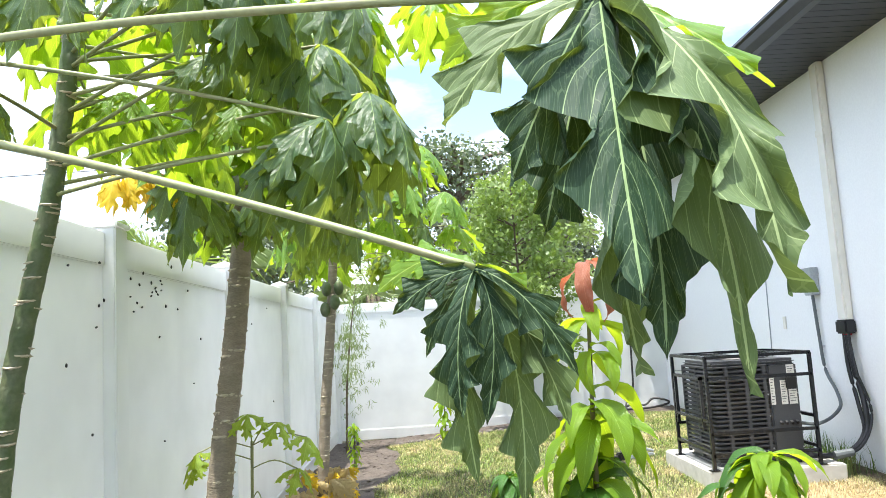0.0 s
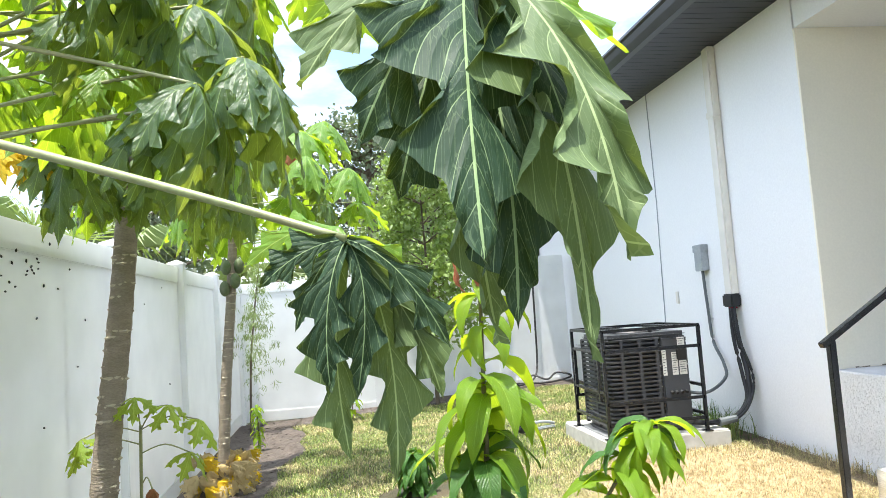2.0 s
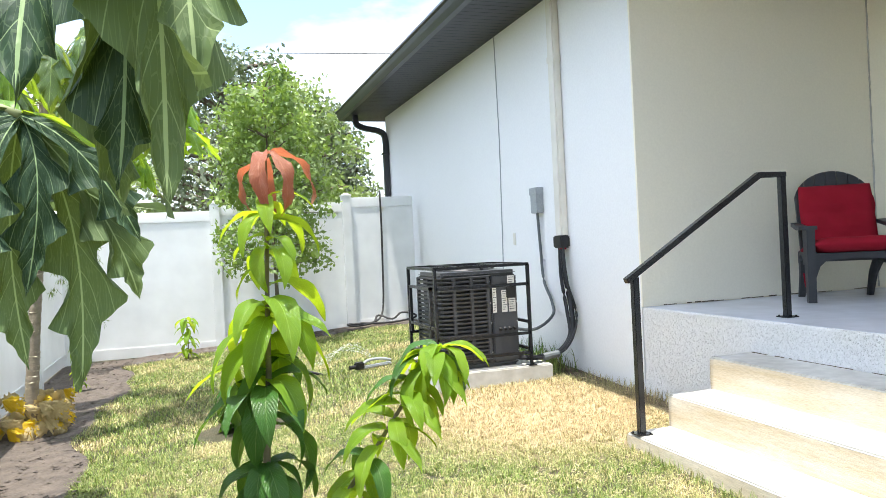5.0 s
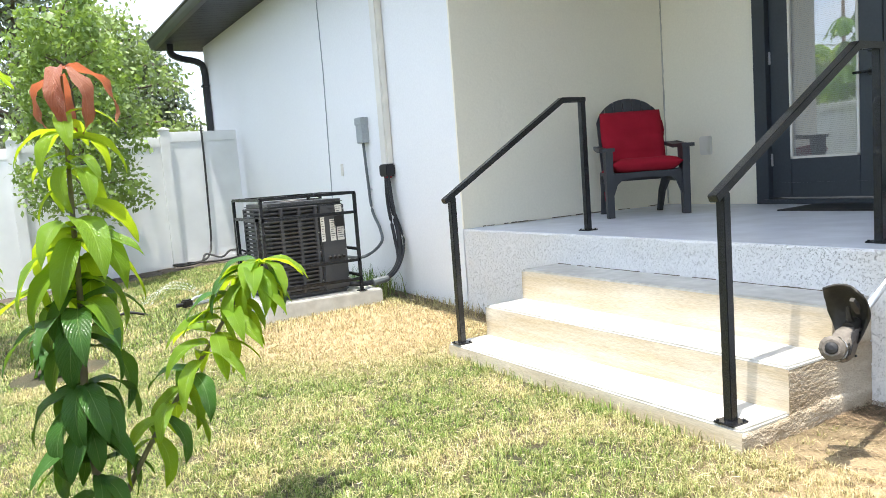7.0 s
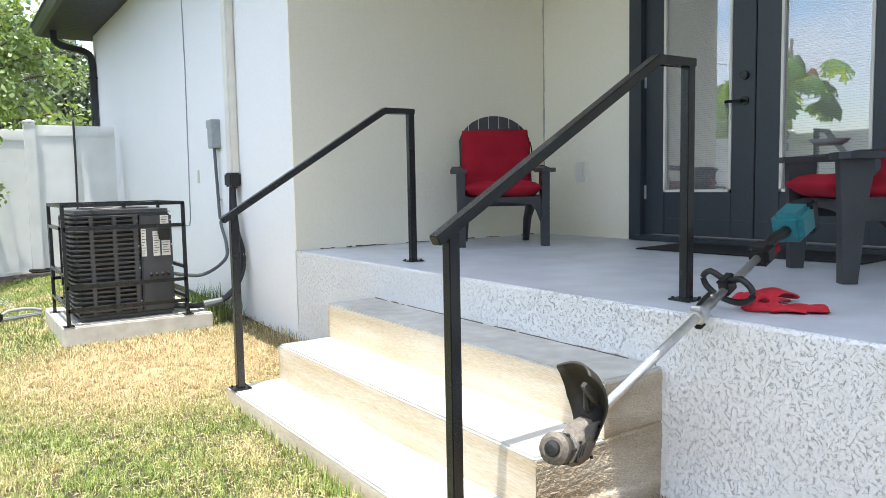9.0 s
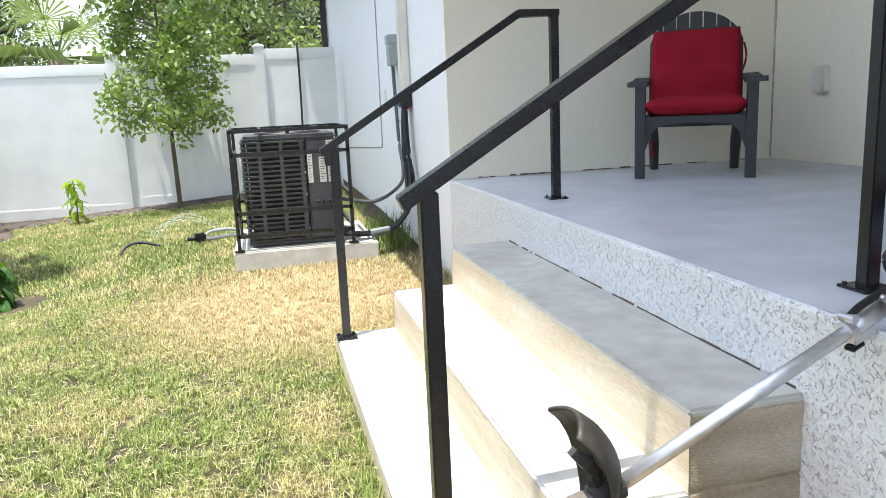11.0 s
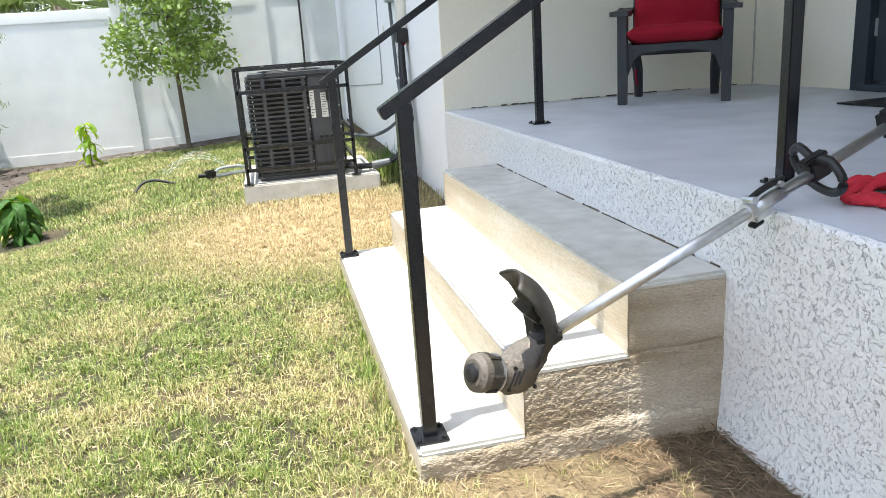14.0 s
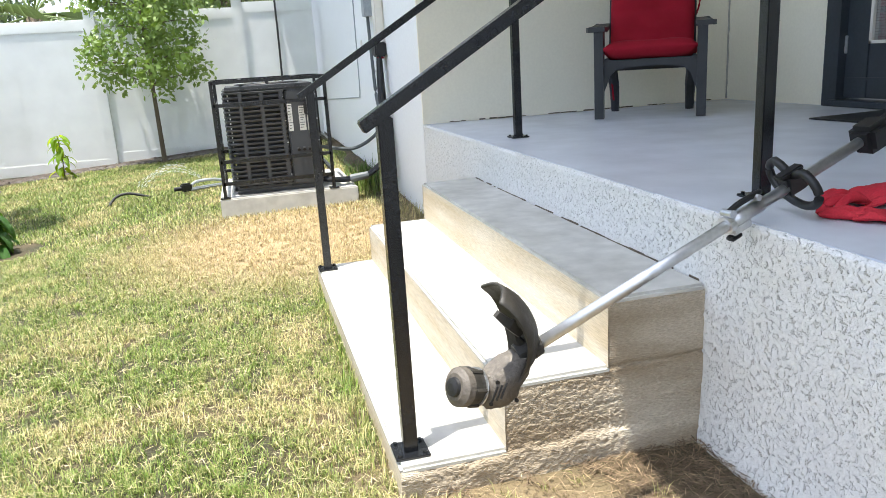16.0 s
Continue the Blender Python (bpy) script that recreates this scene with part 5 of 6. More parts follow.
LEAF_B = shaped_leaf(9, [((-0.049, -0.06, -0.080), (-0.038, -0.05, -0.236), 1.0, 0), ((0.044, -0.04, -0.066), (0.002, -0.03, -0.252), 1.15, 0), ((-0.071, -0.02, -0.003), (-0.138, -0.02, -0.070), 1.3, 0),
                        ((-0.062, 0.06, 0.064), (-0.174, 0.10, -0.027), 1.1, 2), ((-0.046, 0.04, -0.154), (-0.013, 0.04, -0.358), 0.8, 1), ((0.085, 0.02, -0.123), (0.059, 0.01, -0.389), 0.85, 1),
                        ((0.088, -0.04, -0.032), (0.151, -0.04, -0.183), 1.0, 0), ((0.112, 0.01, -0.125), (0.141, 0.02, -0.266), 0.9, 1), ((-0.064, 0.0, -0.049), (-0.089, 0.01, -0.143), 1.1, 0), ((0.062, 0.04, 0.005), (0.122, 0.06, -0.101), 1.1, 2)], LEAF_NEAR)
HANG = [papaya_leaf(s, 1.0, 80, 9, 0.7, 300, 1.6, 0.85) for s in (3, 8, 12, 21)]
SPREAD = [papaya_leaf(s, 1.0, 62, 9, 0.3) for s in (31, 35)]
for me in HANG:
    me.materials.append(LEAF_PAPAYA)
for me in SPREAD:
    me.materials.append(LEAF_FRESH_SUNLIT)
STAR = [papaya_leaf(s, 1.15, 48, 5, 0.2, 250, 1.6, 1.1) for s in (51, 53)]
for me in STAR:
    me.materials.append(LEAF_STAR)
YELLOW = papaya_leaf(44, 1.0, 80, 7, 1.0)
YELLOW.materials.append(LEAF_YELLOW)
DRY = papaya_leaf(47, 1.0, 88, 7, 1.0)
DRY.materials.append(LEAF_DRY)


WITHERED = papaya_leaf(49, 1.0, 84, 7, 1.0)
WITHERED.materials.append(LEAF_STRAW)


def papaya_tree(label, line, radii, bark, leaves, fruit=()):
    """leaves: (hub, mesh, length, place on the trunk's height where the stalk starts, extra turn)."""
    t = thing("papaya_tree", pose(*line[0]), label, "papaya tree", "papaya trees")
    o = Vector(line[0])
    pts = [p - o for p in curve_points(line, 8)]
    rr = [radii[0] + (radii[1] - radii[0]) * i / (len(pts) - 1) for i in range(len(pts))]
    bm = bmesh.new()
    fine, fr = [], []
    for i in range(len(pts) - 1):
        for k in range(4):
            u = k / 4
            fine.append(pts[i].lerp(pts[i + 1], u))
            fr.append((rr[i] + (rr[i + 1] - rr[i]) * u) * (1 + 0.035 * math.sin((i * 4 + k) * 1.9) + 0.02 * noise.noise((i, k, 3))))
    add_tube(bm, fine, fr, 14)
    tr = part("trunk", bm, bark, t, "", True)
    rng = random.Random(len(leaves) + 5)
    for i in range(3, len(pts) - 1):
        for q in range(4):
            a = rng.uniform(0, math.tau)
            p = pts[i].lerp(pts[i + 1], rng.random())
            r = rr[i]
            n_ = Vector((math.cos(a), math.sin(a), 0))
            up_ = Vector((0, 0, 1))
            tn = Vector((-math.sin(a), math.cos(a), 0))
            b2 = bmesh.new()
            ring = [b2.verts.new(p + n_ * (r * (1.0 - 0.5 * abs(math.cos(c))) + 0.002) + tn * 0.95 * r * math.cos(c) + up_ * (0.16 * r * math.sin(c) + 0.12 * r * math.cos(c) ** 2)) for c in np.linspace(0, math.tau, 9, endpoint=False)]
            mid = b2.verts.new(p + n_ * (r + 0.009))
            for c in range(9):
                b2.faces.new((ring[c], ring[(c + 1) % 9], mid))
            part("leaf_scar", b2, SCAR, tr)
    for hub, me, length, z0, turn in leaves:
        h = Vector(hub) - o
        k = max(i for i in range(len(pts) - 1) if pts[i].z + o.z <= z0 or i == 0)
        a = pts[k].lerp(pts[k + 1], min(1, max(0, (z0 - o.z - pts[k].z) / (pts[k + 1].z - pts[k].z))))
        flat = Vector((h.x - a.x, h.y - a.y, 0))
        midp = a.lerp(h, 0.5) + Vector((0, 0, 0.014 * flat.length))
        part("petiole", tube(curve_points([a, a.lerp(h, 0.25) + Vector((0, 0, 0.010 * flat.length)), midp, a.lerp(h, 0.8) + Vector((0, 0, 0.009 * flat.length)), h], 4), [(0.0105 if turn is None else 0.0062) * (1 - 0.35 * i / 16) for i in range(17)], 8), PETIOLE, t, "", True)
        lf = new("leaf", me)
        lf.parent = t
        if turn is None:
            lf.matrix_basis = Matrix.Translation(h) @ Matrix.Scale(length, 4)
            continue
        yaw = math.degrees(math.atan2(flat.y, flat.x)) + turn
        lf.matrix_basis = Matrix.Translation(h) @ pose(0, 0, 0, rng.uniform(-8, 8), rng.uniform(0, 22), yaw) @ Matrix.Scale(length, 4)
    for f in fruit:
        b2 = bmesh.new()
        bmesh.ops.create_uvsphere(b2, u_segments=12, v_segments=8, radius=0.045, matrix=Matrix.Translation(Vector(f) - o) @ Matrix.Diagonal((1, 1, 1.5, 1)))
        part("fruit", b2, TRUNK_GREEN, t, "unripe green papaya fruit", True)
    return t


def ring_leaves(cx, cy, z0, z1, n, reach, length, meshes, seed, arc=(0, 360)):
    rng = random.Random(seed)
    out = []
    for i in range(n):
        a = radians(arc[0] + (arc[1] - arc[0]) * (i + rng.uniform(-0.3, 0.3)) / n)
        r = reach * rng.uniform(0.75, 1.1)
        z = z0 + (z1 - z0) * ((i * 7) % n) / n
        x, y = cx + r * math.cos(a), cy + r * math.sin(a)
        if x < FX + 0.2:
            x = FX + 0.2 + rng.uniform(0, 0.1)
        out.append(((x, y, z), meshes[i % len(meshes)], length * rng.uniform(0.85, 1.1), z - rng.uniform(-0.02, 0.15), rng.uniform(-20, 20)))
    return out


H0, H1, H2, H3 = HANG
papaya_tree("tall papaya tree with long drooping leaf stalks", [(-1.12, 1.72, -0.13), (-1.11, 1.72, 0.9), (-1.09, 1.72, 1.8), (-1.08, 1.72, 2.3)], (0.040, 0.026), TRUNK_GREEN, [
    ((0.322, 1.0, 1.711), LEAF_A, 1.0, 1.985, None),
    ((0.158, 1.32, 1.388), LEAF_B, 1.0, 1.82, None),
    ((-0.12, 1.64, 1.755), H2, 0.32, 1.99, 0),
])
papaya_tree("slender green papaya tree with crowded leaf scars", [(-1.14, 2.1, -0.12), (-1.06, 2.1, 1.05), (-0.93, 2.1, 1.75), (-0.86, 2.1, 2.35)], (0.033, 0.023), TRUNK_GREEN, [
    ((-0.28, 1.80, 2.08), H0, 0.32, 1.95, 0), ((-0.42, 1.92, 2.03), H2, 0.30, 1.85, 15), ((-0.14, 1.78, 1.98), H1, 0.30, 2.0, 0),
    ((-0.40, 2.35, 2.20), SPREAD[0], 0.34, 2.1, 0), ((-0.66, 2.5, 2.22), SPREAD[0], 0.32, 2.15, 0),
    ((-0.20, 2.25, 2.28), SPREAD[0], 0.34, 2.2, 0), ((0.16, 2.60, 2.48), SPREAD[1], 0.32, 2.3, 0), ((-0.80, 1.80, 2.22), H1, 0.30, 2.15, 0),
    ((-1.02, 2.5, 2.15), SPREAD[0], 0.32, 2.1, 0), ((-0.60, 2.2, 2.38), SPREAD[0], 0.34, 2.3, 0), ((-0.98, 1.80, 1.95), H2, 0.26, 1.9, 0), ((-0.16, 2.05, 1.82), H1, 0.28, 1.75, 10),
    ((-0.34, 1.95, 1.92), SPREAD[1], 0.30, 1.88, 0), ((-0.50, 2.6, 2.35), SPREAD[1], 0.34, 2.25, 0), ((-0.05, 2.45, 2.15), H2, 0.30, 2.05, 0), ((-0.75, 2.15, 2.02), SPREAD[0], 0.28, 1.95, 40),
    ((-0.10, 1.95, 2.22), H3, 0.34, 2.1, 0), ((-0.30, 2.15, 2.12), H1, 0.32, 2.0, 0),
    ((-0.03, 1.70, 1.83), H3, 0.30, 1.80, 25), ((-0.20, 1.75, 1.74), H0, 0.28, 1.72, -20), ((-0.45, 1.65, 2.18), H3, 0.34, 2.12, 0), ((-0.30, 1.66, 2.14), H2, 0.32, 2.08, 0),
    ((-0.75, 2.7, 2.1), SPREAD[1], 0.34, 2.0, 0), ((-1.05, 2.35, 2.4), SPREAD[0], 0.34, 2.28, 0), ((-0.85, 2.55, 2.5), SPREAD[0], 0.36, 2.32, 0), ((-0.35, 2.5, 2.45), SPREAD[0], 0.36, 2.3, 0), ((-0.15, 2.35, 2.42), SPREAD[0], 0.36, 2.3, 0), ((-1.06, 1.9, 2.3), SPREAD[1], 0.30, 2.2, 0), ((-0.62, 1.95, 2.36), H2, 0.34, 2.28, 0),
])
papaya_tree("papaya tree with a thick grey ringed trunk", [(-1.0, 3.7, -0.12), (-0.95, 3.7, 0.6), (-0.84, 3.7, 1.5), (-0.76, 3.7, 2.45)], (0.068, 0.045), TRUNK_GREY,
            ring_leaves(-0.80, 3.7, 1.95, 2.6, 18, 0.58, 0.40, [H0, H1, SPREAD[0], H2, SPREAD[1], H3], 4)
            + [((-0.66, 3.40, 1.92), H1, 0.27, 1.9, 0), ((-0.82, 3.38, 1.93), H3, 0.26, 1.9, 0), ((-1.22, 3.35, 2.10), YELLOW, 0.24, 2.0, 0), ((-1.14, 3.45, 2.10), YELLOW, 0.24, 1.97, 30), ((-1.27, 3.3, 2.06), YELLOW, 0.2, 1.97, 80), ((-0.9, 3.15, 2.2), SPREAD[1], 0.34, 2.15, 20), ((-0.6, 3.2, 2.15), SPREAD[0], 0.34, 2.1, 0), ((-0.45, 3.3, 2.35), SPREAD[0], 0.38, 2.3, 0), ((-0.95, 3.2, 2.36), SPREAD[1], 0.38, 2.3, 0), ((-0.72, 3.1, 2.42), SPREAD[0], 0.38, 2.35, 0)],
            [(-0.74, 3.62, 1.98), (-0.82, 3.63, 2.06), (-0.70, 3.70, 2.12)])
papaya_tree("far papaya tree leaning beside the mulch bed", [(-0.92, 6.7, -0.12), (-0.86, 6.7, 0.7), (-0.78, 6.7, 1.5), (-0.70, 6.7, 2.6)], (0.052, 0.035), TRUNK_GREY,
            ring_leaves(-0.70, 6.7, 2.05, 2.9, 20, 0.75, 0.46, [SPREAD[0], H1, SPREAD[1], H3], 9)
            + [((-0.1, 6.2, 2.80), SPREAD[1], 0.46, 2.7, 0), ((0.1, 6.5, 2.95), SPREAD[0], 0.46, 2.8, 0), ((-0.2, 6.4, 3.05), H1, 0.46, 2.8, 0), ((0.28, 6.1, 2.45), SPREAD[0], 0.42, 2.4, 0), ((-0.05, 5.8, 2.5), SPREAD[0], 0.4, 2.4, 0), ((0.32, 6.3, 2.2), SPREAD[1], 0.38, 2.2, 0), ((-0.22, 5.9, 2.62), DRY, 0.30, 2.5, 0)],
            [(-0.73, 6.62, 1.62), (-0.82, 6.64, 1.56), (-0.70, 6.68, 1.75), (-0.80, 6.62, 1.74)])


# mango seedling and other small plants
def blade_mesh(name, length, width, droop, material, wave=0.04):
    """One long narrow leaf from its stalk along +x, bending down."""
    bm = bmesh.new()
    uv = bm.loops.layers.uv.new("uv")
    rows = []
    pos = Vector((0, 0, 0))
    n = 11
    for i in range(n + 1):
        s = i / n
        p = radians(22) - radians(droop) * (1 - (1 - s) ** 1.35)
        d = Vector((math.cos(p), 0, math.sin(p)))
        if i:
            pos = pos + d * (length / n)
        nrm = Vector((-math.sin(p), 0, math.cos(p)))
        w = width / 2 * (math.sin(math.pi * min(1, (s + 0.02)) ** 0.8) ** 0.75 if 0 < s < 1 else 0.04)
        rows.append([(bm.verts.new(pos + Vector((0, 1, 0)) * v * w + nrm * (0.28 * abs(v) * w + wave * width * abs(v) * math.sin(s * 17 + v))), s, v) for v in (-1, -0.5, 0, 0.5, 1)])
    for a, b in zip(rows, rows[1:]):
        for j in range(4):
            quad = (a[j], a[j + 1], b[j + 1], b[j])
            f = bm.faces.new([x[0] for x in quad])
            f.smooth = True
            for loop, x in zip(f.loops, quad):
                loop[uv].uv = (x[1], x[2])
    me = bpy.data.meshes.new(name)
    bm.to_mesh(me)
    bm.free()
    me.materials.append(material)
    return me


MANGO = [blade_mesh("leaf", 1.0, 0.29, d, LEAF_MANGO) for d in (100, 115, 85)]
MANGO_OLD = [blade_mesh("leaf", 1.0, 0.30, d, LEAF_MANGO_OLD) for d in (105, 120)]
MANGO_RED = [blade_mesh("leaf", 1.0, 0.21, d, LEAF_RED, 0.16) for d in (116, 132)]


def whorl(t, at, n, length, meshes, rng, start=0.0, arc=360, spread=0.03):
    for i in range(n):
        a = start + arc * (i + rng.uniform(-0.25, 0.25)) / n
        lf = new("leaf", meshes[rng.randrange(len(meshes))])
        lf.parent = t
        z = rng.uniform(-spread, spread)
        lf.matrix_basis = Matrix.Translation(Vector(at) + Vector((0, 0, z))) @ pose(0, 0, 0, rng.uniform(-15, 15), rng.uniform(-25, 30), a) @ Matrix.Scale(length * rng.uniform(0.8, 1.12), 4)


def mango_tree():
    rng = random.Random(11)
    t = thing("mango_sapling", pose(0.58, 2.45, -0.04), "young mango sapling with drooping glossy leaves and red new growth", "mango sapling")
    main = curve_points([(0, 0, 0), (-0.03, 0, 0.45), (-0.01, 0, 0.8), (0.0, 0, 1.1), (0.015, 0, 1.50)], 6)
    part("stem", tube(main, [0.014 - 0.009 * i / (len(main) - 1) for i in range(len(main))], 8), STEM, t, "", True)
    branch = curve_points([(-0.01, 0, 0.10), (0.12, -0.02, 0.34), (0.32, -0.01, 0.60), (0.46, -0.03, 0.80), (0.53, -0.03, 0.89)], 6)
    part("branch", tube(branch, [0.010 - 0.006 * i / (len(branch) - 1) for i in range(len(branch))], 8), STEM, t, "", True)
    for z, n, L, ms in ((1.30, 8, 0.20, MANGO), (1.22, 5, 0.20, MANGO), (1.06, 8, 0.28, MANGO), (0.98, 6, 0.28, MANGO), (0.86, 8, 0.28, MANGO + MANGO_OLD), (0.74, 8, 0.28, MANGO_OLD), (0.60, 9, 0.26, MANGO_OLD), (0.47, 9, 0.25, MANGO_OLD), (0.32, 6, 0.2, MANGO_OLD)):
        k = min(range(len(main)), key=lambda i: abs(main[i].z - z))
        whorl(t, main[k], n + 1, L, ms, rng, rng.uniform(0, 60), 360, 0.07)
    whorl(t, main[-1], 5, 0.24, MANGO_RED, rng, 20, 360, 0.03)
    for k in range(7, len(branch)):
        whorl(t, branch[k], 3 if k < len(branch) - 4 else 5, 0.20, MANGO + MANGO_OLD[:1], rng, rng.uniform(0, 120), 360, 0.01)
    return t


mango_tree()


def small_plant(x, y, height, label, n, length, meshes, seed):
    rng = random.Random(seed)
    t = thing("garden_plant", pose(x, y, ground_z(x, y) - 0.01), label, "plant")
    st = curve_points([(0, 0, 0), (0.01, 0.01, height * 0.5), (0.0, 0.02, height)], 4)
    part("stem", tube(st, 0.007, 6), STEM, t, "", True)
    for k in range(2, len(st)):
        whorl(t, st[k], n, length, meshes, rng, rng.uniform(0, 90))


small_plant(0.60, 5.48, 0.30, "low dark-leaved mango seedling in a bare soil ring", 7, 0.23, MANGO_OLD, 5)
small_plant(0.22, 9.55, 0.52, "small bright mango seedling by the fence", 4, 0.2, MANGO, 6)
small_plant(-0.80, 8.3, 0.5, "fresh green shrub in the mulch bed", 7, 0.12, MANGO, 7)


def papaya_seedling(x, y, label):
    t = thing("papaya_seedling", pose(x, y, ground_z(x, y) - 0.01), label, "papaya seedling")
    st = [(0, 0, 0), (0.01, 0, 0.5), (0.02, 0.0, 0.95)]
    part("stem", tube(curve_points(st, 4), 0.008, 6), PETIOLE, t, "", True)
    rng = random.Random(3)
    for i, (dx, dy, z, L) in enumerate(((-0.22, -0.1, 0.92, 0.13), (0.18, -0.15, 1.05, 0.13), (0.30, -0.05, 0.96, 0.15), (0.26, -0.1, 0.82, 0.14), (-0.25, 0.0, 0.86, 0.12), (0.05, -0.2, 1.10, 0.12), (0.1, -0.15, 0.68, 0.11))):
        p = Vector((dx, dy, z))
        a = Vector((0.02, 0, min(z, 0.93)))
        part("petiole", tube(curve_points([a, a.lerp(p, 0.5) + Vector((0, 0, 0.04)), p], 4), 0.0035, 6), PETIOLE, t, "", True)
        lf = new("leaf", DRY if i == 6 else STAR[i % 2])
        lf.parent = t
        lf.matrix_basis = Matrix.Translation(p) @ pose(0, 0, 0, 0, 25, math.degrees(math.atan2(dy, dx))) @ Matrix.Scale(L, 4)


papaya_seedling(-0.85, 3.86, "thin papaya seedling with small star-shaped leaves")
heap = thing("wilted_plant", pose(-0.90, 6.6, -0.12), "wilted yellow leaves in a collapsed heap on the mulch", "plant")
rng_h = random.Random(8)
for i in range(60):
    lf = new("leaf", (YELLOW, WITHERED, WITHERED)[i % 3])
    lf.parent = heap
    lf.matrix_basis = Matrix.Translation((rng_h.uniform(-0.2, 0.22), rng_h.uniform(-0.3, 0.3), 0.05 + 0.24 * rng_h.random() ** 1.5)) @ pose(0, 0, 0, rng_h.uniform(-50, 50), rng_h.uniform(20, 80), rng_h.uniform(0, 360)) @ Matrix.Diagonal((q_ := rng_h.uniform(0.14, 0.26), q_ * 0.5, q_, 1))


# trees of many small leaves
def leaf_cloud(clumps, per, size, material, parent, name, seed, long=1.8, hang=0.0):
    """Thousands of small folded leaves about the clumps (x, y, z, radius)."""
    g = np.random.default_rng(seed)
    c = np.repeat(np.array(clumps, float), per, axis=0)
    n = len(c)
    d = g.normal(size=(n, 3))
    d /= np.linalg.norm(d, axis=1)[:, None]
    p = c[:, :3] + d * (c[:, 3] * g.random(n) ** 0.45)[:, None]
    ax = g.normal(size=(n, 3))
    ax[:, 2] -= 0.4 + hang
    ax /= np.linalg.norm(ax, axis=1)[:, None]
    sd = np.cross(ax, g.normal(size=(n, 3)))
    sd /= np.linalg.norm(sd, axis=1)[:, None]
    L = size * g.uniform(0.6, 1.3, n)[:, None]
    v = np.stack([p, p + ax * L * 0.5 + sd * L / long / 2, p + ax * L, p + ax * L * 0.5 - sd * L / long / 2], 1).reshape(-1, 3)
    me = bpy.data.meshes.new(name)
    me.from_pydata(v.tolist(), [], np.arange(4 * n).reshape(-1, 4).tolist())
    me.materials.append(material)
    ob = new(name, me)
    ob.parent = parent
    return ob


def leafy_tree(name, x, y, z, label, height, bare, radius, nb, per, size, material, seed, trunk=0.03, taper=0.6, group=""):
    rng = random.Random(seed)
    t = thing(name, pose(x, y, z), label, "tree", group)
    lean = (rng.uniform(-0.03, 0.03) * height, rng.uniform(-0.03, 0.03) * height)
    line = curve_points([(0, 0, -0.1), (lean[0] * 0.3, lean[1] * 0.5, height * 0.4), (lean[0], lean[1], height * 0.95)], 8)
    part("trunk", tube(line, [trunk * (1 - 0.8 * i / (len(line) - 1)) for i in range(len(line))], 10), BARK, t, "", True)
    clumps = []
    for i in range(nb):
        s = (i + 0.5) / nb
        zz = bare + (height - bare) * s
        a = i * 2.4 + rng.uniform(-0.4, 0.4)
        r = radius * (1 - taper * s) * rng.uniform(0.65, 1.1) * min(1.0, 0.6 + 3 * s)
        k = min(range(len(line)), key=lambda q: abs(line[q].z - (zz - 0.25 * r)))
        tip = Vector((line[k].x + r * math.cos(a), line[k].y + r * math.sin(a), zz + rng.uniform(-0.05, 0.1) * radius))
        part("limb", tube(curve_points([line[k], line[k].lerp(tip, 0.5) + Vector((0, 0, 0.06 * r)), tip], 3), [trunk * (0.38 - 0.3 * q / 6) for q in range(7)], 5), BARK, t)
        for q in range(3):
            f = 0.5 + 0.25 * q
            m_ = line[k].lerp(tip, f)
            cr = radius * rng.uniform(0.16, 0.27) * (1 - 0.35 * taper * s)
            clumps.append((m_.x + rng.uniform(-cr, cr) * 0.6, m_.y + rng.uniform(-cr, cr) * 0.6, m_.z + rng.uniform(-cr, cr) * 0.5, cr))
    leaf_cloud(clumps, per, size, material, t, "crown", seed)
    return t


leafy_tree("young_tree", 1.33, 9.75, 0.0, "slim young shade tree with light green leaves by the fence", 3.4, 1.0, 0.94, 46, 60, 0.078, FOLIAGE, 3, 0.032, 0.5)
leafy_tree("oak_tree", 1.2, 21.0, 0.0, "large dark green oak beyond the fence", 6.6, 1.5, 3.2, 50, 62, 0.17, FOLIAGE_FAR, 12, 0.30, 0.5, "far trees")
leafy_tree("oak_tree", 3.75, 20.0, 0.0, "broad dark green oak beyond the fence", 4.9, 1.0, 1.9, 46, 90, 0.15, FOLIAGE_FAR, 13, 0.28, 0.5, "far trees")
leafy_tree("light_tree", 2.25, 15.2, 0.0, "light green rounded tree behind the fence", 4.5, 1.0, 1.95, 46, 80, 0.125, FOLIAGE_LIGHT, 14, 0.12, 0.55, "far trees")
leafy_tree("oak_tree", -6.0, 24.0, 0.0, "dark tree far beyond the long fence", 6.0, 1.2, 3.8, 44, 110, 0.2, FOLIAGE_FAR, 15, 0.28, 0.5, "far trees")
leafy_tree("light_tree", -8.0, 12.0, 0.0, "light green tree beyond the long fence", 3.4, 0.8, 1.7, 30, 90, 0.12, FOLIAGE_LIGHT, 16, 0.1, 0.5, "far trees")


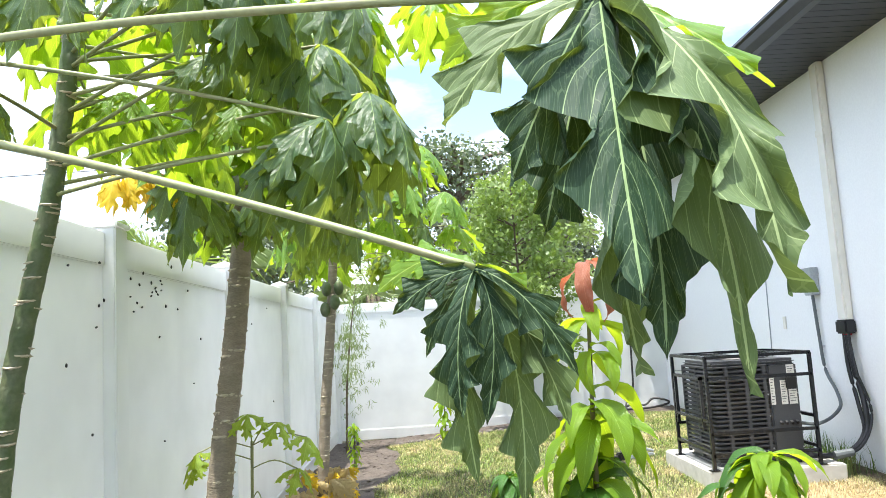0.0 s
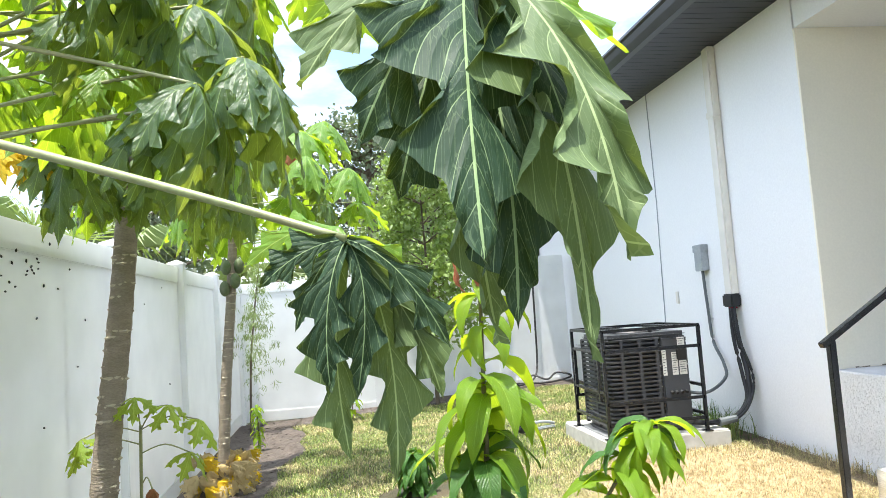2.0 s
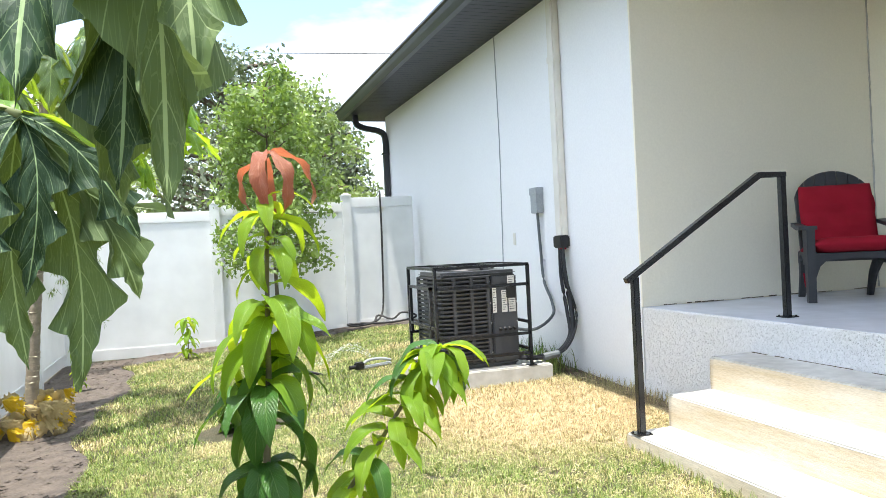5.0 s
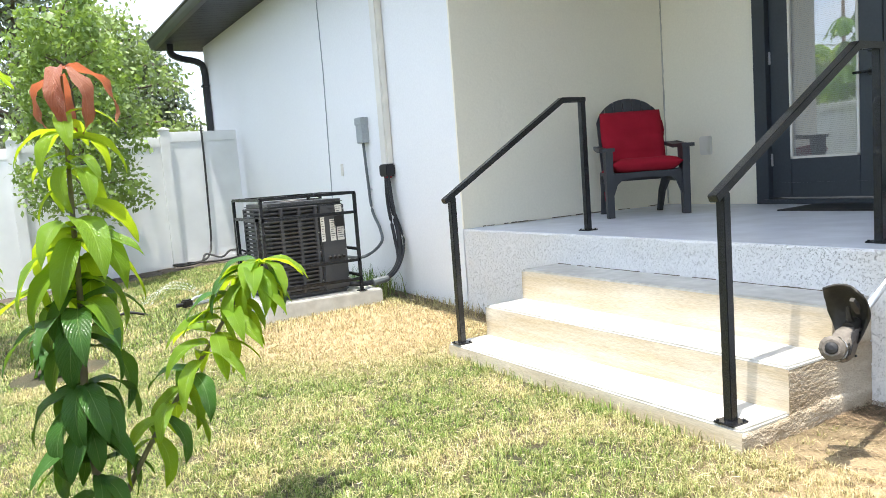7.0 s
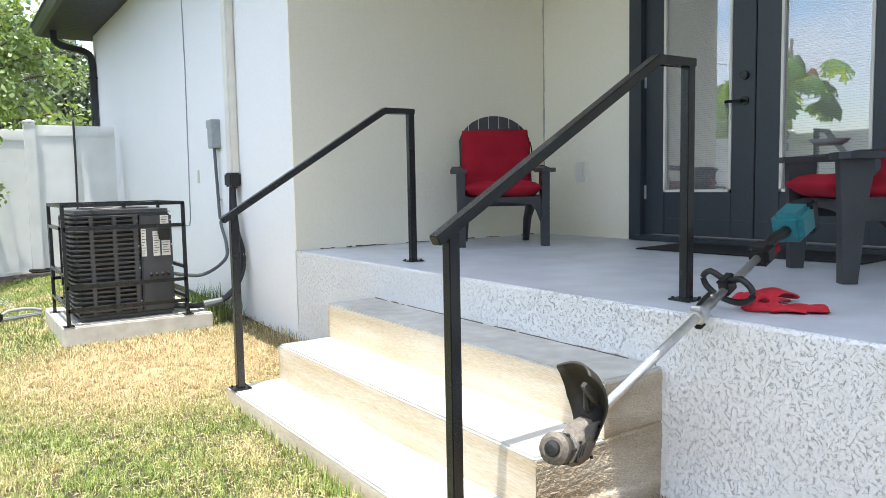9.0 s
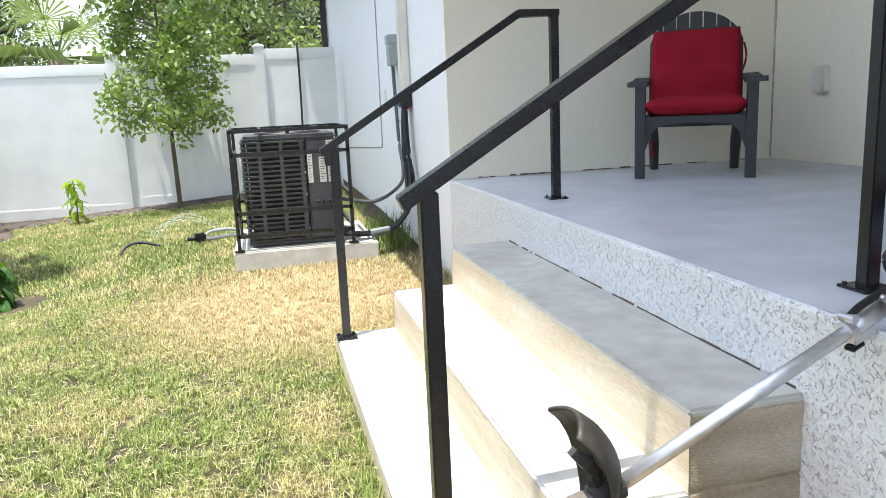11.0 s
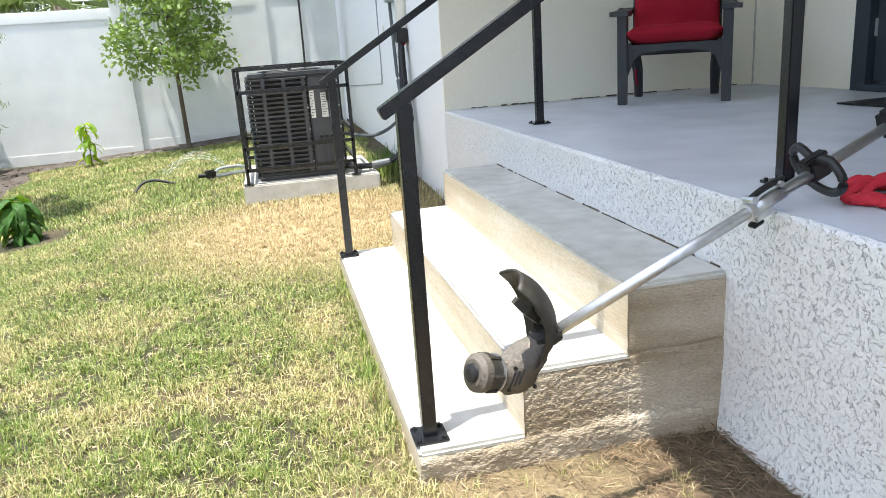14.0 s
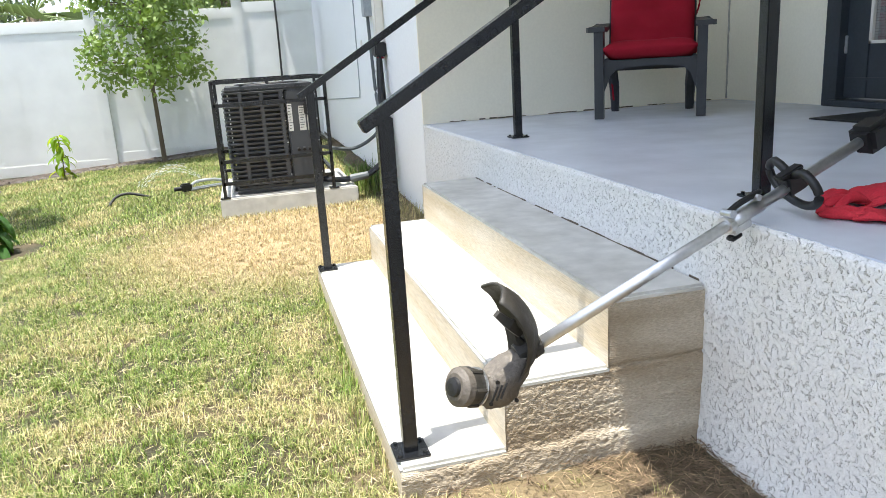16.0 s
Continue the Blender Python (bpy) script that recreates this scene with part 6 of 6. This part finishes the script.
def wispy_tree():
    t = thing("wispy_shrub", pose(-1.02, 9.6, -0.12), "slender shrub with hanging feathery leaves at the fence corner", "shrub")
    st = curve_points([(0, 0, 0), (0.03, 0, 0.8), (0.12, 0, 1.6), (0.2, 0, 2.1)], 6)
    part("stem", tube(st, [0.016 - 0.01 * i / 18 for i in range(19)], 6), BARK, t, "", True)
    rng = random.Random(4)
    cl = []
    for i in range(34):
        k = rng.randrange(7, len(st))
        a = rng.uniform(0, math.tau)
        r = rng.uniform(0.1, 0.36)
        for q in range(5):
            cl.append((st[k].x + r * math.cos(a) * (q + 1) / 5, st[k].y + r * math.sin(a) * (q + 1) / 5, st[k].z - 0.05 * q * q * 0.6, 0.05))
    leaf_cloud(cl, 14, 0.075, FOLIAGE_LIGHT, t, "foliage", 5, 9.0, 1.5)


wispy_tree()


def fan_palm(x, y, z, label, n, seed, height):
    rng = random.Random(seed)
    t = thing("palm_tree", pose(x, y, 0), label, "palm", "far palms")
    part("trunk", tube([(0, 0, -0.1), (0.05, 0, height * 0.5), (0, 0, height)], [0.16, 0.13, 0.14], 10), BARK, t, "", True)
    for i in range(n):
        a = math.tau * i / n + rng.uniform(-0.2, 0.2)
        el = rng.uniform(-0.35, 1.1)
        bm = bmesh.new()
        d = Vector((math.cos(a) * math.cos(el), math.sin(a) * math.cos(el), math.sin(el)))
        hub = Vector((0, 0, height)) + d * 0.75
        side = d.cross(Vector((0, 0, 1))).normalized()
        up_ = side.cross(d)
        add_tube(bm, [(0, 0, height), hub], [0.02, 0.012], 5)
        for k in range(17):
            th = radians(-100 + 200 * k / 16)
            q = (d * math.cos(th) + side * math.sin(th)).normalized()
            w = q.cross(up_).normalized() * 0.02
            tip = hub + q * 0.8 + Vector((0, 0, -0.28))
            m_ = hub + q * 0.5
            v = [bm.verts.new(p) for p in (hub - w * 0.3, hub + w * 0.3, m_ + w, tip, m_ - w)]
            bm.faces.new(v)
        part("frond", bm, FOLIAGE_LIGHT, t)


fan_palm(-1.0, 15.0, 0, "fan palm with pale green fronds behind the fence", 16, 2, 2.2)
fan_palm(-3.3, 10.5, 0, "fan palm with a dry crown beyond the long fence", 14, 3, 2.1)

# cables, hoses, sprinkler
cb = thing("fence_cable", pose(0, 0, 0), "black extension cable hanging over the fence and coiled below", "cable")
cbl = [(2.90, 10.46, 2.0), (2.90, 10.455, 1.5), (2.89, 10.455, 0.9), (2.87, 10.44, 0.40), (2.78, 10.32, 0.19), (2.55, 10.12, 0.15), (2.30, 10.2, 0.15), (2.36, 10.0, 0.14), (2.62, 10.06, 0.16), (2.74, 10.24, 0.24), (2.90, 10.08, 0.19), (3.05, 10.16, 0.26), (3.2, 10.1, 0.24), (3.26, 10.2, 0.18), (2.9, 10.05, 0.15), (2.45, 10.1, 0.16)]
part("cord", tube(curve_points(cbl, 6), 0.014, 7), WIRE, cb, "", True)
hs = thing("garden_hose", pose(0, 0, 0), "short arc of black garden hose in the grass", "hose")
part("tube", tube(curve_points([(1.12, 6.85, 0.0), (1.17, 6.95, 0.06), (1.28, 7.0, 0.075), (1.45, 7.02, 0.02)], 5), 0.012, 7), WIRE, hs, "", True)
sp = thing("lawn_sprinkler", pose(1.92, 7.0, ground_z(1.92, 7.0) + 0.02, 0, 0, 25), "grey and black oscillating lawn sprinkler on the grass", "sprinkler")
part("base", box((-0.2, -0.03, 0), (0.2, 0.03, 0.025), 0.01), GREY_BOX, sp)
part("spray_bar", tube(curve_points([(-0.14, 0, 0.03), (-0.08, 0, 0.07), (0.08, 0, 0.07), (0.2, 0, 0.04)], 4), 0.013, 8), GREY_BOX, sp)
part("motor", box((-0.22, -0.035, 0.0), (-0.13, 0.035, 0.07), 0.012), BLACK, sp)
part("hose_coupling", tube([(-0.22, 0, 0.03), (-0.28, 0.01, 0.03)], 0.018, 10), BLACK, sp)
WATER = mat("water_droplets", (0.70, 0.75, 0.76), 0.1, amount=0.1, translucent=0.5)
jet = bmesh.new()
for k in range(13):
    turn_ = radians(152 + 3.0 * k)
    reach, rise_ = 0.52 + 0.03 * (k % 4), 0.10 + 0.008 * k
    for q in range(16):
        if (q * 5 + k * 3) % 4:
            add_tube(jet, [(reach * f * math.cos(turn_), reach * f * math.sin(turn_), 0.07 + 4 * rise_ * f * (1 - f)) for f in (q / 16, (q + 0.55) / 16)], 0.0012, 4)
tagged(part("water_spray", jet, WATER, sp, "thin broken jets of water drops"), kind="stuff")
pw = thing("power_line", pose(0, 0, 0), "thin dark utility wire strung between wooden poles", "power line")
for x in (-40, 50):
    part("pole", tube([(x, 30, -0.5), (x, 30, 10.8)], [0.16, 0.11], 10), BARK, pw, "wooden utility pole", True)
part("wire", tube([(-40, 30, 8.3), (0, 30, 9.0), (12, 30, 9.35), (50, 30, 10.5)], 0.018, 5), WIRE, pw)


# grass, straw and mulch
def blades(name, label, pts, height, width, material, seed, lean=0.5):
    g = np.random.default_rng(seed)
    n = len(pts)
    a = g.random(n) * math.tau
    d = np.stack([np.cos(a), np.sin(a), np.zeros(n)], 1)
    s = np.stack([-np.sin(a), np.cos(a), np.zeros(n)], 1)
    h = (height * g.uniform(0.5, 1.25, n))[:, None]
    w = (width * g.uniform(0.6, 1.2, n))[:, None]
    k = (lean * g.uniform(0.2, 1.4, n))[:, None]
    up_ = np.array([0, 0, 1.0])
    v = np.stack([pts - s * w / 2, pts + s * w / 2, pts + d * h * k * 0.35 + up_ * h * 0.6 + s * w * 0.4, pts + d * h * k * 0.35 + up_ * h * 0.6 - s * w * 0.4, pts + d * h * k + up_ * h * (1 - 0.25 * k)], 1).reshape(-1, 3)
    i = np.arange(n)[:, None] * 5
    loops = np.concatenate([i + np.array([0, 1, 2, 3]), i + np.array([3, 2, 4])], 1).reshape(-1)
    me = bpy.data.meshes.new(name)
    me.vertices.add(len(v))
    me.vertices.foreach_set("co", v.astype(np.float32).ravel())
    me.loops.add(len(loops))
    me.loops.foreach_set("vertex_index", loops.astype(np.int32))
    me.polygons.add(2 * n)
    me.polygons.foreach_set("loop_start", (np.arange(n)[:, None] * 7 + np.array([0, 4])).ravel().astype(np.int32))
    me.update(calc_edges=True)
    me.materials.append(material)
    return tagged(new(name, me), label, "grass", "", "stuff")


def scatter(x0, x1, y0, y1, density, seed, keep):
    g = np.random.default_rng(seed)
    n = int((x1 - x0) * (y1 - y0) * density)
    x, y = g.uniform(x0, x1, n), g.uniform(y0, y1, n)
    ok = keep(x, y)
    x, y = x[ok], y[ok]
    z = np.array([ground_z(p, q) for p, q in zip(x, y)])
    return np.stack([x, y, z], 1)


def on_lawn(x, y):
    bed = -0.42 + 0.10 * np.sin(y * 1.7) + 0.05 * np.sin(y * 5)
    steps_ = (x > 2.60) & (y > SY0 - 0.02) & (y < SY1)
    pad_ = (x > 2.09) & (x < 3.11) & (y > 5.63) & (y < 6.68)
    wall_ = x > 3.30 + 0.06 * np.sin(y * 4)
    corner_ = (x > 2.62) & (y < SY0) & (y > 0.4)
    ring = (x - 0.62) ** 2 + (y - 5.45) ** 2 < 0.09
    g = np.random.default_rng(len(x))
    thin = np.exp(-(((x - 2.55) / 0.8) ** 2 + ((y - 4.8) / 0.7) ** 2))
    return (x > bed) & (y < 9.9 + 0.08 * np.sin(x * 3)) & ~steps_ & ~pad_ & ~wall_ & ~ring & ~(corner_ & (g.random(len(x)) > np.where(x < 2.72, 0.45, 0.025))) & (g.random(len(x)) > 0.45 * thin)


def tufts(x0, x1, y0, y1, density, per, spread, seed):
    """Blades gathered in small tufts, with bare gaps between."""
    g = np.random.default_rng(seed)
    c = scatter(x0, x1, y0, y1, density, seed, on_lawn)
    p = np.repeat(c, per, axis=0)
    p[:, :2] += g.normal(size=(len(p), 2)) * spread
    return p


GRASS = lawn_material("grass_blade", (0.66, 0.54, 0.28), (0.16, 0.25, 0.035), False)
blades("lawn_grass", "short lawn grass mixing green blades with dry straw", tufts(-0.6, 3.4, 0.6, 5.2, 1550, 14, 0.011, 1), 0.029, 0.0025, GRASS, 2, 1.0)
blades("far_lawn_grass", "short lawn grass towards the far fence", scatter(-0.6, 3.4, 5.2, 10.0, 6000, 3, on_lawn), 0.034, 0.005, GRASS, 4, 0.9)
gs = np.random.default_rng(9)
tuft = np.stack([2.585 - 0.05 * gs.random(420) ** 2, gs.uniform(1.75, 3.75, 420), np.zeros(420)], 1)
blades("step_edge_grass", "longer uncut grass along the lowest step", tuft, 0.065, 0.0035, GRASS, 6, 0.5)
edge = np.stack([gs.uniform(3.30, 3.44, 500), gs.uniform(3.8, 5.6, 500), np.zeros(500)], 1)
blades("wall_weeds", "thin weeds at the foot of the wall", edge, 0.11, 0.005, GRASS, 7, 0.5)
pw_ = np.stack([gs.uniform(3.12, 3.42, 260), gs.uniform(5.7, 6.7, 260), np.full(260, 0.03)], 1)
blades("pad_weeds", "taller weeds between the slab and the wall", pw_, 0.24, 0.008, lawn_material("weed_blade", (0.2, 0.26, 0.05), (0.09, 0.19, 0.03), False), 8, 0.4)


def litter(name, label, pts, size, thick, material, seed, category):
    """Loose strands and chips lying flat."""
    g = np.random.default_rng(seed)
    n = len(pts)
    a = g.random(n) * math.tau
    d = np.stack([np.cos(a), np.sin(a), g.uniform(-0.15, 0.25, n)], 1) * (size * g.uniform(0.4, 1.3, n))[:, None]
    s = np.stack([-np.sin(a), np.cos(a), g.uniform(-0.5, 0.5, n)], 1) * (thick * g.uniform(0.6, 1.3, n))[:, None]
    p = pts + np.array([0, 0, 0.004]) + np.stack([np.zeros(n), np.zeros(n), g.random(n) * 0.015], 1)
    v = np.stack([p, p + d * 0.5 + s, p + d, p + d * 0.5 - s], 1).reshape(-1, 3)
    me = bpy.data.meshes.new(name)
    me.from_pydata(v.tolist(), [], np.arange(4 * n).reshape(-1, 4).tolist())
    me.materials.append(material)
    return tagged(new(name, me), label, category, "", "stuff")


def in_bed(x, y):
    return ~((x > -0.40 + 0.10 * np.sin(y * 1.7)) & (y < 9.92))


STRAW = mat("dry_straw", (0.21, 0.145, 0.085), 0.8, second=(0.06, 0.04, 0.025), scale=30, amount=0.8)
litter("dry_clippings", "dry brown clippings and needles in the shaded corner", scatter(2.60, 3.45, 0.4, 1.71, 15000, 21, lambda x, y: (x > 3.04 + 0.08 * np.sin(y * 9)) | (np.sin(x * 37 + y * 23) > 0.9)), 0.050, 0.0012, STRAW, 22, "clippings")
litter("pale_clippings", "pale dry grass stems strewn over the shaded corner", scatter(2.62, 3.44, 0.4, 1.70, 2600, 33, lambda x, y: (x > 3.0) | (np.sin(x * 31 + y * 17) > 0.6)), 0.058, 0.0010, mat("pale_stem", (0.40, 0.30, 0.18), 0.7, second=(0.30, 0.21, 0.12), scale=30, amount=0.8), 34, "clippings")
litter("wall_litter", "dry brown litter along the foot of the wall", scatter(3.28, 3.45, 3.75, 10.3, 2600, 23, lambda x, y: x > 0), 0.06, 0.002, STRAW, 24, "clippings")
litter("lawn_thatch", "dry thatch between the grass blades", scatter(0.2, 3.3, 0.6, 6.0, 1800, 25, on_lawn), 0.045, 0.0011, mat("pale_thatch", (0.62, 0.54, 0.32), 0.8, second=(0.48, 0.40, 0.20), scale=30, amount=0.8), 26, "clippings")
litter("mulch_chips", "dark wood mulch in the bed along the fence", scatter(-1.2, 3.0, 3.0, 10.45, 700, 27, in_bed), 0.05, 0.012, MULCH, 28, "mulch")


def bed_sheet():
    bm = bmesh.new()
    prev = None
    for k in range(61):
        y = 2.0 + 8.5 * k / 60
        x = -0.42 + 0.10 * math.sin(y * 1.7) + 0.05 * math.sin(y * 5)
        row = [bm.verts.new((q, y, ground_z(q, y) + 0.016 + 0.012 * noise.noise((q * 6, y * 6, 2)))) for q in np.linspace(-1.25, x, 10)]
        row.append(bm.verts.new((x + 0.03, y, ground_z(x, y) - 0.02)))
        if prev:
            for i in range(10):
                bm.faces.new((prev[i], prev[i + 1], row[i + 1], row[i]))
        prev = row
    prev = None
    for k in range(51):
        x = -0.44 + 3.8 * k / 50
        y = 9.92 + 0.08 * math.sin(x * 3)
        row = [bm.verts.new((x, y - 0.03, ground_z(x, y) - 0.02))] + [bm.verts.new((x, q, ground_z(x, q) + 0.016 + 0.012 * noise.noise((x * 6, q * 6, 2)))) for q in np.linspace(y, 10.5, 5)]
        if prev:
            for i in range(5):
                bm.faces.new((prev[i], prev[i + 1], row[i + 1], row[i]))
        prev = row
    return bm


structure("mulch_bed", bed_sheet(), MULCH, "dark mulch bed along the two fences", True, "mulch")


# edging stones along the far bed
def edging():
    rng = random.Random(17)
    shapes = []
    for k in range(4):
        bm = bmesh.new()
        bmesh.ops.create_icosphere(bm, subdivisions=2, radius=1.0)
        for v in bm.verts:
            v.co *= 1 + 0.25 * noise.noise(v.co * 1.3 + Vector((k * 5, 0, 0)))
        me = bpy.data.meshes.new("edging_stone")
        bm.to_mesh(me)
        bm.free()
        me.materials.append(EDGE_STONE)
        shapes.append(me)
    x = -0.35
    while x < 2.1:
        w = rng.uniform(0.07, 0.14)
        y = 9.90 + 0.08 * math.sin(x * 3) + rng.uniform(-0.02, 0.02)
        ob = tagged(new("edging_stone", shapes[rng.randrange(4)]), "dark weathered edging stone half sunk beside the mulch", "stone", "bed edging stones")
        ob.matrix_basis = pose(x, y, ground_z(x, y) + 0.008, 0, 0, rng.uniform(-30, 30)) @ Matrix.Diagonal((w / 2, 0.045, 0.035, 1))
        x += w * rng.uniform(0.95, 1.3)


EDGE_STONE = mat("dark_edging_stone", (0.16, 0.14, 0.125), 0.9, second=(0.08, 0.07, 0.065), scale=3, amount=0.8, bump=0.8, bump_scale=8)
edging()


# dark winged insects at rest on the fence panels
def fence_insects():
    rng = random.Random(29)
    bm = bmesh.new()
    bmesh.ops.create_icosphere(bm, subdivisions=1, radius=1.0)
    me = bpy.data.meshes.new("insect")
    bm.to_mesh(me)
    bm.free()
    me.materials.append(BLACK)
    for k in range(44):
        y, z = (rng.gauss(3.5, 0.30), rng.gauss(1.58, 0.07)) if k < 24 else (rng.uniform(2.6, 6.4), rng.uniform(0.75, 1.66))
        ob = tagged(new("insect", me), "tiny dark insect at rest on the white fence", "insect", "insects on the fence")
        ob.matrix_basis = pose(FX + (0.027 if z > 1.64 else 0.0175), y, min(z, 1.76), rng.uniform(0, 180), 0, 0) @ Matrix.Diagonal((0.005, 0.0045, 0.0095 * rng.uniform(0.7, 1.2), 1))


fence_insects()
